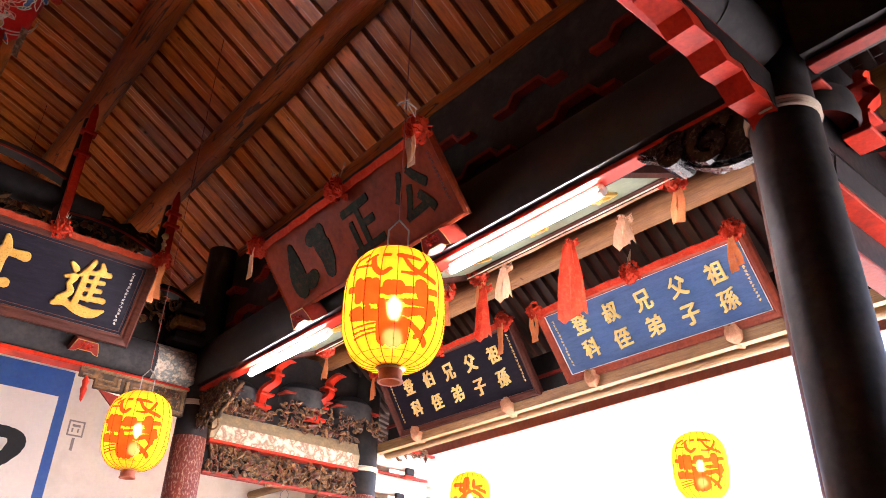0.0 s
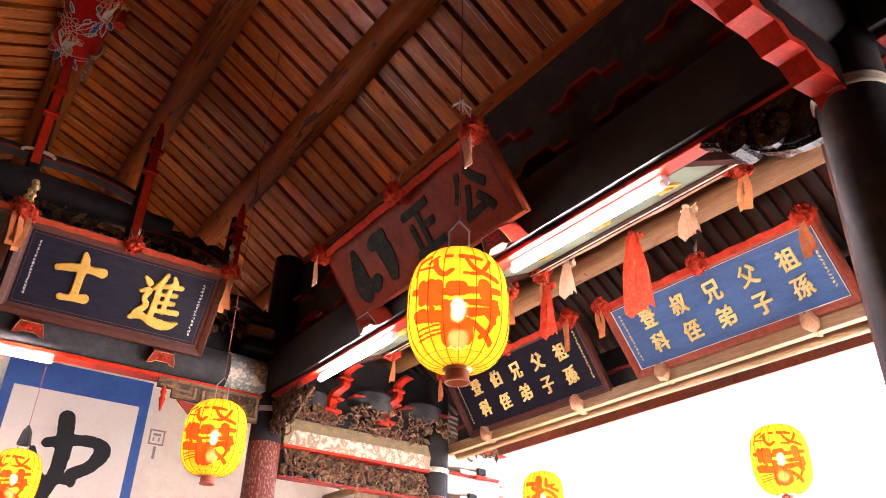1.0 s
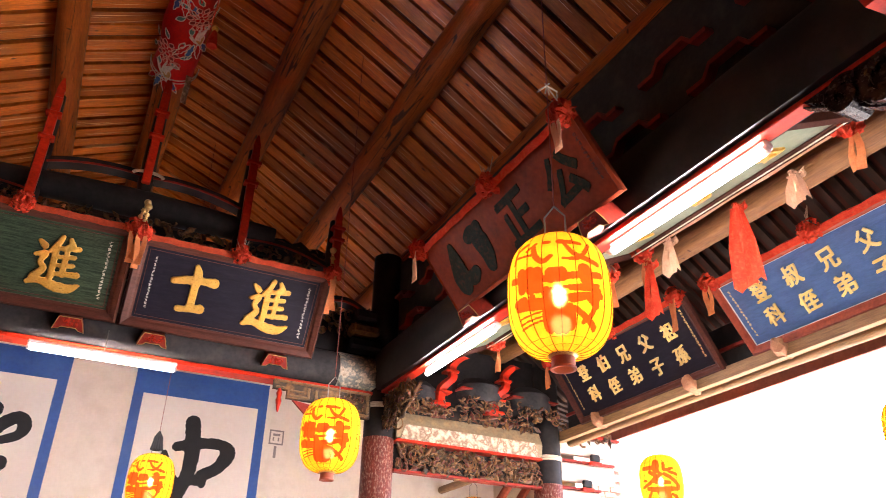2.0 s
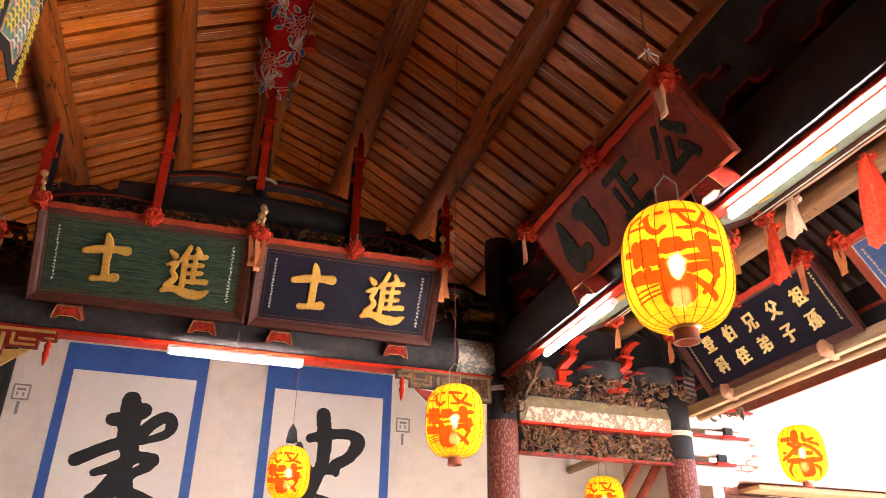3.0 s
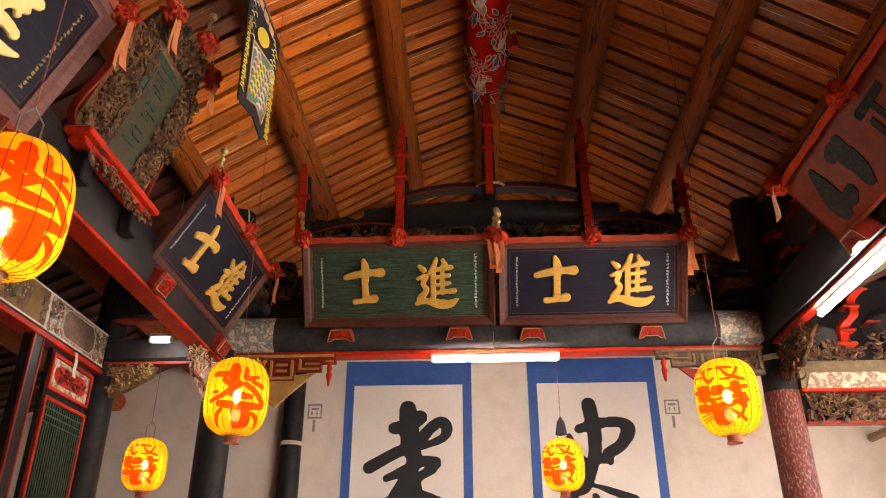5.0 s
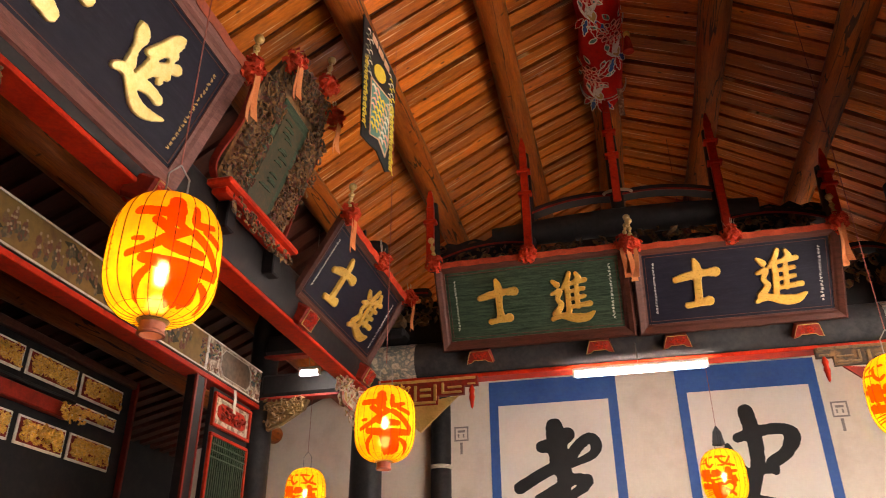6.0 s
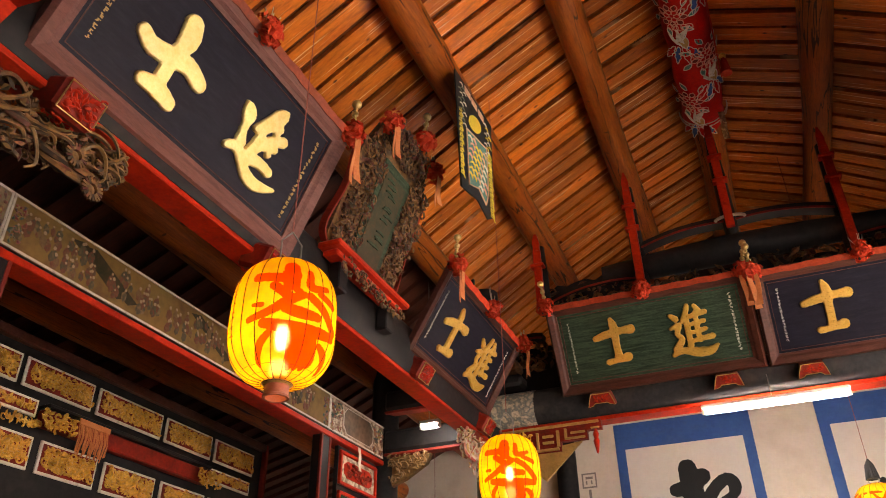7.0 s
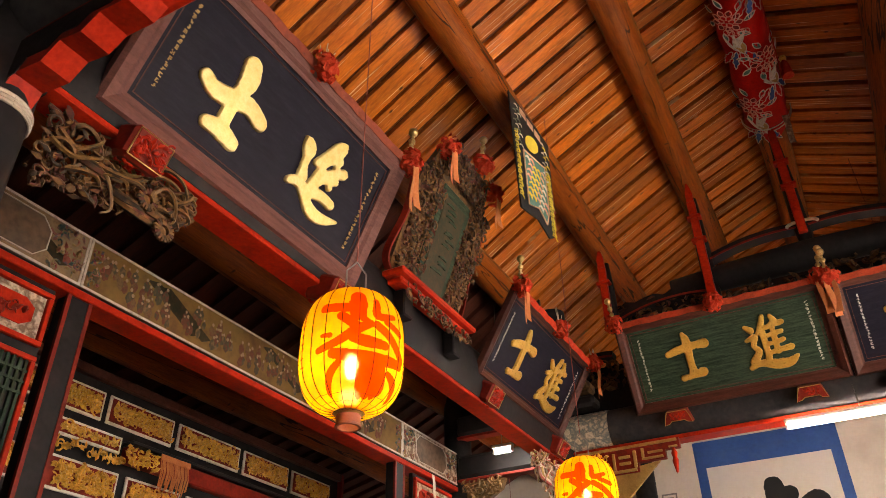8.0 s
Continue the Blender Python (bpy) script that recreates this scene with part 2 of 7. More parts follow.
M = dict(
    porch_log=surf("weathered_porch_log", (0.13, 0.055, 0.018), (0.27, 0.13, 0.045), 2.2, 0.5, bump=0.6, stretch=(9, 0.7, 9), dirt=(0.05, 0.02, 0.01), spec=0.2, knots=(0.06, 0.02, 0.01)),
    lacquer=surf("glossy_black_lacquer", (0.006, 0.006, 0.007), (0.014, 0.013, 0.013), 5, 0.24, bump=0.3, dirt=(0.04, 0.032, 0.027), dirt_amount=0.4, spec=0.22),
    dusty_gilt=surf("dusty_gilt", (0.13, 0.070, 0.020), (0.26, 0.14, 0.042), 9, 0.45, bump=0.3, dirt=(0.05, 0.03, 0.015), dirt_amount=0.75),
    ochre=polychrome("ochre_painting", [(0.30, 0.20, 0.085), (0.44, 0.31, 0.15), (0.24, 0.19, 0.11), (0.42, 0.28, 0.13)], 12, rough=0.7, grime=(0.16, 0.10, 0.05), bump=0.06),
    rib=surf("dark_bamboo_rib", (0.03, 0.010, 0.006), (0.06, 0.02, 0.01), 20, 0.7, spec=0.1),
    fascia=surf("faded_red_fascia", (0.34, 0.12, 0.085), (0.46, 0.18, 0.12), 5, 0.6, bump=0.2, dirt=(0.2, 0.07, 0.05), spec=0.2),
    cartouche=polychrome("brown_cartouche", [(0.16, 0.10, 0.06), (0.24, 0.16, 0.10), (0.14, 0.11, 0.08), (0.26, 0.17, 0.10)], 5, rough=0.6, grime=(0.09, 0.06, 0.04), bump=0.08),
    floral=polychrome("painted_flowers", [(0.03, 0.09, 0.18), (0.30, 0.07, 0.05), (0.36, 0.26, 0.10), (0.05, 0.10, 0.09), (0.34, 0.14, 0.10), (0.04, 0.11, 0.20)], 20, rough=0.6, amount=0.15, bump=0.05),
    flesh=surf("pale_painted_dots", (0.36, 0.24, 0.15), (0.46, 0.33, 0.21), 20, 0.7, bump=0.05),
    brown_green=surf("tarnished_green_panel", (0.03, 0.035, 0.018), (0.07, 0.05, 0.025), 8, 0.5, bump=0.3, dirt=(0.12, 0.06, 0.025), spec=0.2),
    dark_rafter=surf("dark_red_rafter_wood", (0.05, 0.013, 0.007), (0.115, 0.031, 0.015), 2, 0.5, bump=0.3, stretch=(1.2, 7, 1.2), dirt=(0.03, 0.012, 0.008), spec=0.3),
    # weathered wood, its colour lowered further to stand for shade
    shade_wood=surf("weathered_shade_wood", (0.022, 0.010, 0.006), (0.055, 0.026, 0.014), 2, 0.6, bump=0.3, stretch=(1.2, 7, 1.2), dirt=(0.03, 0.018, 0.012)),
    figure=polychrome("faded_figures", [(0.09, 0.05, 0.022), (0.20, 0.12, 0.05), (0.18, 0.055, 0.028), (0.08, 0.075, 0.04), (0.27, 0.17, 0.075)], 30, amount=0.35),
    # the pale streak colour stands for glints on the varnish
    rafter=surf("rafter_wood", (0.40, 0.092, 0.009), (0.70, 0.19, 0.018), 1.6, 0.34, bump=0.3, stretch=(1.2, 7, 1.2), dirt=(0.10, 0.03, 0.008), island=0.34, spec=0.25, gloss_streak=(0.95, 0.62, 0.34), knots=(0.06, 0.02, 0.008)),
    # darker than the rafters: shade in the gaps is put into this colour
    deck=surf("gap_shade_deck_wood", (0.075, 0.017, 0.003), (0.15, 0.038, 0.006), 1.6, 0.5, bump=0.25, stretch=(1.2, 7, 1.2), dirt=(0.03, 0.01, 0.004), island=0.25, spec=0.15),
    log=surf("log_wood", (0.20, 0.042, 0.005), (0.40, 0.105, 0.011), 2.2, 0.42, bump=0.5, stretch=(9, 0.7, 9), dirt=(0.05, 0.014, 0.006), spec=0.16, knots=(0.05, 0.015, 0.006), cracks=(0.025, 0.008, 0.004)),
    pale_log=surf("pale_log_wood", (0.22, 0.115, 0.045), (0.40, 0.24, 0.10), 2.2, 0.55, bump=0.6, stretch=(9, 0.7, 9), dirt=(0.08, 0.04, 0.02)),
    black=surf("black_lacquer", (0.011, 0.010, 0.010), (0.024, 0.021, 0.021), 3, 0.5, bump=0.15, dirt=(0.042, 0.034, 0.029), dirt_amount=0.4, spec=0.18),
    grey=surf("dusty_black_paint", (0.020, 0.019, 0.020), (0.046, 0.043, 0.043), 3, 0.62, bump=0.2, dirt=(0.075, 0.064, 0.056), dirt_amount=0.5, spec=0.14),
    red=surf("red_lacquer", (0.34, 0.014, 0.005), (0.60, 0.038, 0.011), 5, 0.42, bump=0.15, dirt=(0.12, 0.012, 0.006), spec=0.13),
    dark_red=surf("worn_red_paint", (0.17, 0.013, 0.007), (0.32, 0.03, 0.015), 5, 0.5, bump=0.25, dirt=(0.1, 0.02, 0.012), dirt_amount=0.5, spec=0.2),
    flaked=surf("flaked_red_lacquer", (0.07, 0.011, 0.007), (0.18, 0.028, 0.014), 26, 0.45, bump=0.5, stretch=(1, 1, 0.4), dirt=(0.46, 0.30, 0.21), dirt_amount=0.6, spec=0.25),
    frame=surf("plaque_frame_wood", (0.062, 0.019, 0.012), (0.115, 0.037, 0.024), 5, 0.45, bump=0.2, stretch=(1, 6, 6), dirt=(0.035, 0.012, 0.009), spec=0.2),
    frame_pale=surf("faded_frame_wood", (0.13, 0.050, 0.040), (0.22, 0.092, 0.072), 5, 0.5, bump=0.25, stretch=(1, 6, 6), dirt=(0.08, 0.03, 0.024), spec=0.2),
    frame_red=surf("red_brown_frame", (0.22, 0.042, 0.02), (0.36, 0.075, 0.034), 5, 0.42, bump=0.2, dirt=(0.1, 0.022, 0.012), spec=0.25),
    navy=surf("blue_black_field", (0.007, 0.006, 0.012), (0.014, 0.012, 0.022), 4, 0.5, bump=0.1, stretch=(1, 6, 1), dirt=(0.03, 0.027, 0.035), dirt_amount=0.25, spec=0.15),
    green=surf("green_field", (0.009, 0.021, 0.012), (0.068, 0.105, 0.062), 4, 0.5, bump=0.25, stretch=(1, 13, 1), dirt=(0.006, 0.014, 0.008), dirt_amount=0.75, spec=0.15),
    pale_green=surf("pale_green_field", (0.10, 0.135, 0.085), (0.15, 0.19, 0.12), 4, 0.45, bump=0.1, dirt=(0.3, 0.3, 0.2), dirt_amount=0.3),
    blue=surf("blue_field", (0.05, 0.115, 0.27), (0.085, 0.17, 0.36), 4, 0.4, bump=0.1, stretch=(1, 5, 1), dirt=(0.03, 0.07, 0.16), dirt_amount=0.4),
    brown=surf("red_brown_field", (0.17, 0.026, 0.009), (0.27, 0.046, 0.015), 3, 0.5, bump=0.2, dirt=(0.08, 0.02, 0.010), dirt_amount=0.5, spec=0.07),
    dark_glyph=surf("dark_green_paint", (0.010, 0.014, 0.009), (0.026, 0.032, 0.020), 9, 0.6, bump=0.4, dirt=(0.09, 0.03, 0.014), dirt_amount=0.6, spec=0.08),
    gold=surf("gold_leaf", (0.70, 0.37, 0.055), (0.91, 0.58, 0.14), 9, 0.30, metal=0.45, bump=0.25, dirt=(0.58, 0.29, 0.05), dirt_amount=0.5),
    bright_gold=surf("bright_gold_leaf", (0.88, 0.66, 0.20), (0.97, 0.80, 0.34), 9, 0.32, metal=0.25, bump=0.25, dirt=(0.80, 0.50, 0.10), dirt_amount=0.5),
    dull_gold=surf("dull_gold", (0.42, 0.25, 0.07), (0.62, 0.40, 0.13), 9, 0.45, metal=0.35, bump=0.25, dirt=(0.2, 0.1, 0.03)),
    cream=surf("cream_paint", (0.66, 0.6, 0.5), (0.78, 0.72, 0.62), 9, 0.6, dirt=(0.25, 0.18, 0.12)),
    plaster=surf("white_plaster", (0.70, 0.60, 0.49), (0.77, 0.67, 0.56), 1.4, 0.85, bump=0.08, dirt=(0.60, 0.49, 0.38), dirt_amount=0.5, fine=20),
    scroll=surf("white_scroll_paint", (0.75, 0.67, 0.58), (0.80, 0.73, 0.64), 1.2, 0.8, bump=0.05, fine=20),
    royal=surf("blue_wall_paint", (0.024, 0.085, 0.30), (0.04, 0.12, 0.38), 2.5, 0.6, bump=0.06, dirt=(0.08, 0.14, 0.3), dirt_amount=0.3),
    ink=surf("black_ink", (0.006, 0.006, 0.007), (0.014, 0.013, 0.014), 5, 0.7, bump=0.05),
    cloth=surf("red_cloth", (0.42, 0.026, 0.012), (0.66, 0.07, 0.028), 14, 0.85, bump=0.3, dirt=(0.62, 0.16, 0.07), dirt_amount=0.35, spec=0.1),
    old_cloth=surf("faded_orange_cloth", (0.50, 0.13, 0.035), (0.66, 0.25, 0.085), 12, 0.85, bump=0.3, dirt=(0.36, 0.1, 0.04)),
    pale_cloth=surf("faded_peach_cloth", (0.62, 0.36, 0.22), (0.76, 0.5, 0.33), 12, 0.85, bump=0.3, dirt=(0.5, 0.2, 0.12)),
    carving=polychrome("dusty_carving", [(0.022, 0.012, 0.006), (0.17, 0.078, 0.019), (0.038, 0.023, 0.011), (0.23, 0.112, 0.030), (0.11, 0.018, 0.010), (0.07, 0.036, 0.013)], 11, grime=(0.030, 0.014, 0.006)),
    bright_carving=polychrome("painted_carving", [(0.10, 0.20, 0.36), (0.66, 0.58, 0.46), (0.50, 0.08, 0.05), (0.70, 0.60, 0.44), (0.62, 0.42, 0.14), (0.08, 0.18, 0.14)], 9, grime=(0.05, 0.035, 0.025), amount=0.2),
    gilt=polychrome("gilt_carving", [(0.56, 0.24, 0.028), (0.88, 0.48, 0.075), (0.70, 0.35, 0.05), (0.93, 0.58, 0.13)], 12, rough=0.32, grime=(0.16, 0.055, 0.01), amount=0.45, metal=0.3),
    painting=polychrome("faded_painting", [(0.14, 0.078, 0.018), (0.25, 0.145, 0.036), (0.09, 0.062, 0.02), (0.25, 0.15, 0.036), (0.14, 0.066, 0.02)], 5, rough=0.7, grime=(0.12, 0.075, 0.024), amount=0.35, bump=0.08),
    pale_painting=polychrome("pale_painting", [(0.62, 0.52, 0.37), (0.14, 0.13, 0.09), (0.62, 0.52, 0.37), (0.25, 0.15, 0.09), (0.62, 0.52, 0.37), (0.17, 0.20, 0.18), (0.62, 0.52, 0.37), (0.20, 0.12, 0.07), (0.62, 0.52, 0.37)], 16, rough=0.6, grime=(0.12, 0.085, 0.06), amount=0.4, bump=0.08),
    embroidery=polychrome("embroidered_silk", [(0.04, 0.05, 0.06), (0.55, 0.45, 0.1), (0.12, 0.3, 0.3), (0.6, 0.55, 0.5), (0.5, 0.16, 0.2)], 22, rough=0.7, grime=(0.02, 0.02, 0.02), amount=0.3),
    wrap=surf("faded_brown_cloth", (0.30, 0.13, 0.06), (0.52, 0.27, 0.14), 14, 0.85, bump=0.4, dirt=(0.18, 0.07, 0.035)),
    sash_red=surf("old_red_sash", (0.26, 0.030, 0.012), (0.42, 0.066, 0.026), 12, 0.8, bump=0.3, dirt=(0.16, 0.03, 0.014), spec=0.1),
    wire_grey=surf("faded_grey_brown_paint", (0.22, 0.18, 0.16), (0.32, 0.27, 0.23), 20, 0.8, bump=0.05),
    thread=surf("yellow_thread", (0.72, 0.50, 0.03), (0.86, 0.66, 0.08), 30, 0.7, bump=0.3),
    red_silk=surf("red_silk", (0.46, 0.008, 0.005), (0.68, 0.016, 0.008), 7, 0.5, bump=0.15, dirt=(0.28, 0.006, 0.004), dirt_amount=0.4, spec=0.1),
    teal=surf("teal_thread", (0.06, 0.16, 0.13), (0.14, 0.28, 0.22), 24, 0.7, bump=0.3),
    pink=surf("pink_thread", (0.72, 0.30, 0.22), (0.86, 0.46, 0.34), 24, 0.7, bump=0.3),
    white=surf("white_enamel", (0.74, 0.74, 0.72), (0.8, 0.8, 0.78), 6, 0.4, bump=0.03),
    rope=surf("pale_rope", (0.44, 0.37, 0.27), (0.6, 0.52, 0.4), 30, 0.9, bump=0.4),
    wire=surf("dull_wire", (0.22, 0.2, 0.18), (0.34, 0.31, 0.28), 20, 0.45, metal=0.7),
    cord=surf("red_cord", (0.26, 0.06, 0.04), (0.4, 0.12, 0.08), 30, 0.9),
    clay=surf("terracotta_cup", (0.34, 0.10, 0.055), (0.46, 0.16, 0.09), 20, 0.6),
    brass=surf("brass_fitting", (0.6, 0.42, 0.16), (0.78, 0.6, 0.28), 20, 0.3, metal=0.8),
    brick=surf("old_brick", (0.22, 0.07, 0.045), (0.34, 0.12, 0.075), 8, 0.85, bump=0.3, dirt=(0.4, 0.3, 0.24)),
    stone=surf("paving_stone", (0.46, 0.44, 0.41), (0.58, 0.56, 0.52), 2, 0.8, bump=0.2, dirt=(0.25, 0.23, 0.2)),
    floor=surf("red_floor_tile", (0.10, 0.040, 0.026), (0.155, 0.062, 0.038), 3, 0.5, bump=0.1, dirt=(0.14, 0.07, 0.05)),
    tile=surf("roof_tile", (0.20, 0.075, 0.045), (0.32, 0.13, 0.08), 4, 0.8, bump=0.3, dirt=(0.1, 0.07, 0.05)),
    tube=glow("fluorescent_tube", (1.0, 0.97, 0.94), TUBE_GLOW),
    bulb=glow("warm_bulb", (1.0, 0.80, 0.45), 16.0),
    silk=paper("yellow_lantern_silk", (0.95, 0.465, 0.022)),
    silk_red=paper("red_lantern_paint", (0.84, 0.045, 0.006), 0.05, 0.3),
)


# ---- building helpers ----
# relief and writing whose pieces are too small to pick apart
SMALL_RELIEF = ("relief", "carving", "scrollwork", "gilt_carving", "gilt_ornament", "panel_relief", "painted_robes", "painted_dots", "inscription")


def thing(name, m=None, label="", category="", group="", kind=""):
    e = new(name)
    e.matrix_basis = m or Matrix()
    e.empty_display_size = 0.1
    return tagged(e, label, category, group, kind)


def part(name, bm, material, parent=None, label="", smooth=False, category="", kind=""):
    me = bpy.data.meshes.new(name)
    bmesh.ops.recalc_face_normals(bm, faces=bm.faces)
    bm.to_mesh(me)
    bm.free()
    me.materials.append(M[material])
    if smooth:
        me.polygons.foreach_set("use_smooth", [True] * len(me.polygons))
        me.set_sharp_from_angle(angle=radians(40))
    ob = new(name, me)
    ob.parent = parent
    if parent and name in SMALL_RELIEF:
        kind = "stuff"
    return tagged(ob, label, category, "", kind)


def box(bm, lo, hi, bevel=0.0, m=None):
    """A box between two corners, with chamfered edges."""
    lo, hi = Vector(lo), Vector(hi)
    vs = bmesh.ops.create_cube(bm, size=1, matrix=Matrix.LocRotScale((lo + hi) / 2, None, hi - lo))["verts"]
    if bevel:
        es = list({e for v in vs for e in v.link_edges})
        vs = bmesh.ops.bevel(bm, geom=es, offset=bevel, segments=1, affect="EDGES", profile=0.5)["verts"]
    if m:
        bmesh.ops.transform(bm, matrix=m, verts=list(vs))
    return bm


def sweep(bm, path, radius, n=8, squash=1.0, caps=True):
    """A round bar along a path; radius is one number or one for each point."""
    path = [Vector(p) for p in path]
    radii = radius if isinstance(radius, (list, tuple)) else [radius] * len(path)
    rings = []
    side = None
    for i, p in enumerate(path):
        t = (path[min(i + 1, len(path) - 1)] - path[max(i - 1, 0)]).normalized()
        if side is None:
            side = t.orthogonal().normalized()
        side = (side - t * side.dot(t)).normalized()
        up = t.cross(side)
        rings.append([bm.verts.new(p + radii[i] * (math.cos(2 * math.pi * k / n) * side + squash * math.sin(2 * math.pi * k / n) * up)) for k in range(n)])
    for a, b in zip(rings, rings[1:]):
        for k in range(n):
            bm.faces.new((a[k], a[(k + 1) % n], b[(k + 1) % n], b[k]))
    if caps:
        bm.faces.new(rings[0][::-1]), bm.faces.new(rings[-1])
    return bm


def strip(bm, path, across, width, thick):
    """A flat bar along a path; width along the fixed direction across."""
    path, across = [Vector(p) for p in path], Vector(across).normalized()
    widths = width if isinstance(width, (list, tuple)) else [width] * len(path)
    rings = []
    for i, p in enumerate(path):
        t = (path[min(i + 1, len(path) - 1)] - path[max(i - 1, 0)]).normalized()
        nrm = t.cross(across).normalized()
        w = across * widths[i] / 2
        rings.append([bm.verts.new(q) for q in (p - w - nrm * thick / 2, p + w - nrm * thick / 2, p + w + nrm * thick / 2, p - w + nrm * thick / 2)])
    for a, b in zip(rings, rings[1:]):
        for k in range(4):
            bm.faces.new((a[k], a[(k + 1) % 4], b[(k + 1) % 4], b[k]))
    bm.faces.new(rings[0][::-1]), bm.faces.new(rings[-1])
    return bm


def lathe(bm, profile, n=32, m=None, close=False):
    """A turned body round z from (radius, height) pairs."""
    m = m or Matrix()
    rings = [[bm.verts.new(m @ Vector((r * math.cos(2 * math.pi * k / n), r * math.sin(2 * math.pi * k / n), z))) for k in range(n)] for r, z in profile]
    for a, b in zip(rings, rings[1:]):
        for k in range(n):
            bm.faces.new((a[k], a[(k + 1) % n], b[(k + 1) % n], b[k]))
    if close:
        bm.faces.new(rings[0][::-1]), bm.faces.new(rings[-1])
    return bm


def prism(bm, outline, z0, z1, m=None):
    """A flat outline in x, y, given a thickness from z0 to z1."""
    m = m or Matrix()
    lo = [bm.verts.new(m @ Vector((x, y, z0))) for x, y in outline]
    hi = [bm.verts.new(m @ Vector((x, y, z1))) for x, y in outline]
    k = len(outline)
    bm.faces.new(lo[::-1]), bm.faces.new(hi)
    for i in range(k):
        bm.faces.new((lo[i], lo[(i + 1) % k], hi[(i + 1) % k], hi[i]))
    return bm


def smooth_path(points, steps=6):
    """Catmull-Rom through points of any dimension."""
    p = [Vector(q) for q in points]
    p = [2 * p[0] - p[1]] + p + [2 * p[-1] - p[-2]]
    out = []
    for i in range(1, len(p) - 2):
        for s in range(steps):
            t = s / steps
            out.append(0.5 * (2 * p[i] + (p[i + 1] - p[i - 1]) * t + (2 * p[i - 1] - 5 * p[i] + 4 * p[i + 1] - p[i + 2]) * t * t
                              + (3 * p[i] - p[i - 1] - 3 * p[i + 1] + p[i + 2]) * t ** 3))
    return out + [p[-2]]


def brush(bm, points, z0, z1, m=None):
    """A brush stroke: points of x, y, width; rounded ends, thickness from z0 to z1."""
    pts = smooth_path([Vector(q) for q in points], 5)
    left, right = [], []
    for i, q in enumerate(pts):
        t = (pts[min(i + 1, len(pts) - 1)] - pts[max(i - 1, 0)])
        t = Vector((t.x, t.y)).normalized()
        nrm = Vector((-t.y, t.x)) * max(q.z, 0.004) / 2
        c = Vector((q.x, q.y))
        left.append(c + nrm)
        right.append(c - nrm)
    end_c, end_t = Vector((pts[-1].x, pts[-1].y)), (Vector((pts[-1].x, pts[-1].y)) - Vector((pts[-2].x, pts[-2].y))).normalized()
    en = Vector((-end_t.y, end_t.x)) * pts[-1].z / 2
    tail = [end_c + end_t * math.cos(radians(a)) * pts[-1].z * 0.35 + en * math.sin(radians(a)) * 0.85 for a in (50, 0, -50)]
    start_c = Vector((pts[0].x, pts[0].y))
    st = (Vector((pts[1].x, pts[1].y)) - start_c).normalized()
    sn = Vector((-st.y, st.x)) * pts[0].z / 2
    head = [start_c - st * math.cos(radians(a)) * pts[0].z * 0.35 + sn * math.sin(radians(a)) * 0.85 for a in (-50, 0, 50)]
    m = m or Matrix()
    lo = [[bm.verts.new(m @ Vector((*q, z))) for q in side] for z in (z0, z1) for side in (left, right)]
    for j in (0, 2):
        a, b = lo[j], lo[j + 1]
        for i in range(len(a) - 1):
            bm.faces.new((a[i], a[i + 1], b[i + 1], b[i]))
    for side in (0, 1):
        a, b = lo[side], lo[side + 2]
        for i in range(len(a) - 1):
            bm.faces.new((a[i], b[i], b[i + 1], a[i + 1]))
    for ends, tip in ((0, head), (-1, tail)):
        tl = [bm.verts.new(m @ Vector((*q, z0))) for q in tip]
        th = [bm.verts.new(m @ Vector((*q, z1))) for q in tip]
        first, last = (1, 0) if ends == 0 else (0, 1)
        ring_lo = [lo[first][ends]] + tl + [lo[last][ends]]
        ring_hi = [lo[first + 2][ends]] + th + [lo[last + 2][ends]]
        bm.faces.new(ring_lo), bm.faces.new(ring_hi)
        for i in range(len(ring_lo) - 1):
            bm.faces.new((ring_lo[i], ring_lo[i + 1], ring_hi[i + 1], ring_hi[i]))
    return bm


def swept_mask(strokes, px, py):
    """Where the points px, py lie under any of the brush strokes (x, y, width)."""
    inside = np.zeros(px.shape, bool)
    for stroke in strokes:
        pts = smooth_path([Vector(q) for q in stroke], 6)
        for a, b in zip(pts, pts[1:]):
            dx, dy = b.x - a.x, b.y - a.y
            t = np.clip(((px - a.x) * dx + (py - a.y) * dy) / max(dx * dx + dy * dy, 1e-9), 0, 1)
            inside |= np.hypot(px - a.x - t * dx, py - a.y - t * dy) < np.maximum(a.z + (b.z - a.z) * t, 0.004) / 2
    return inside


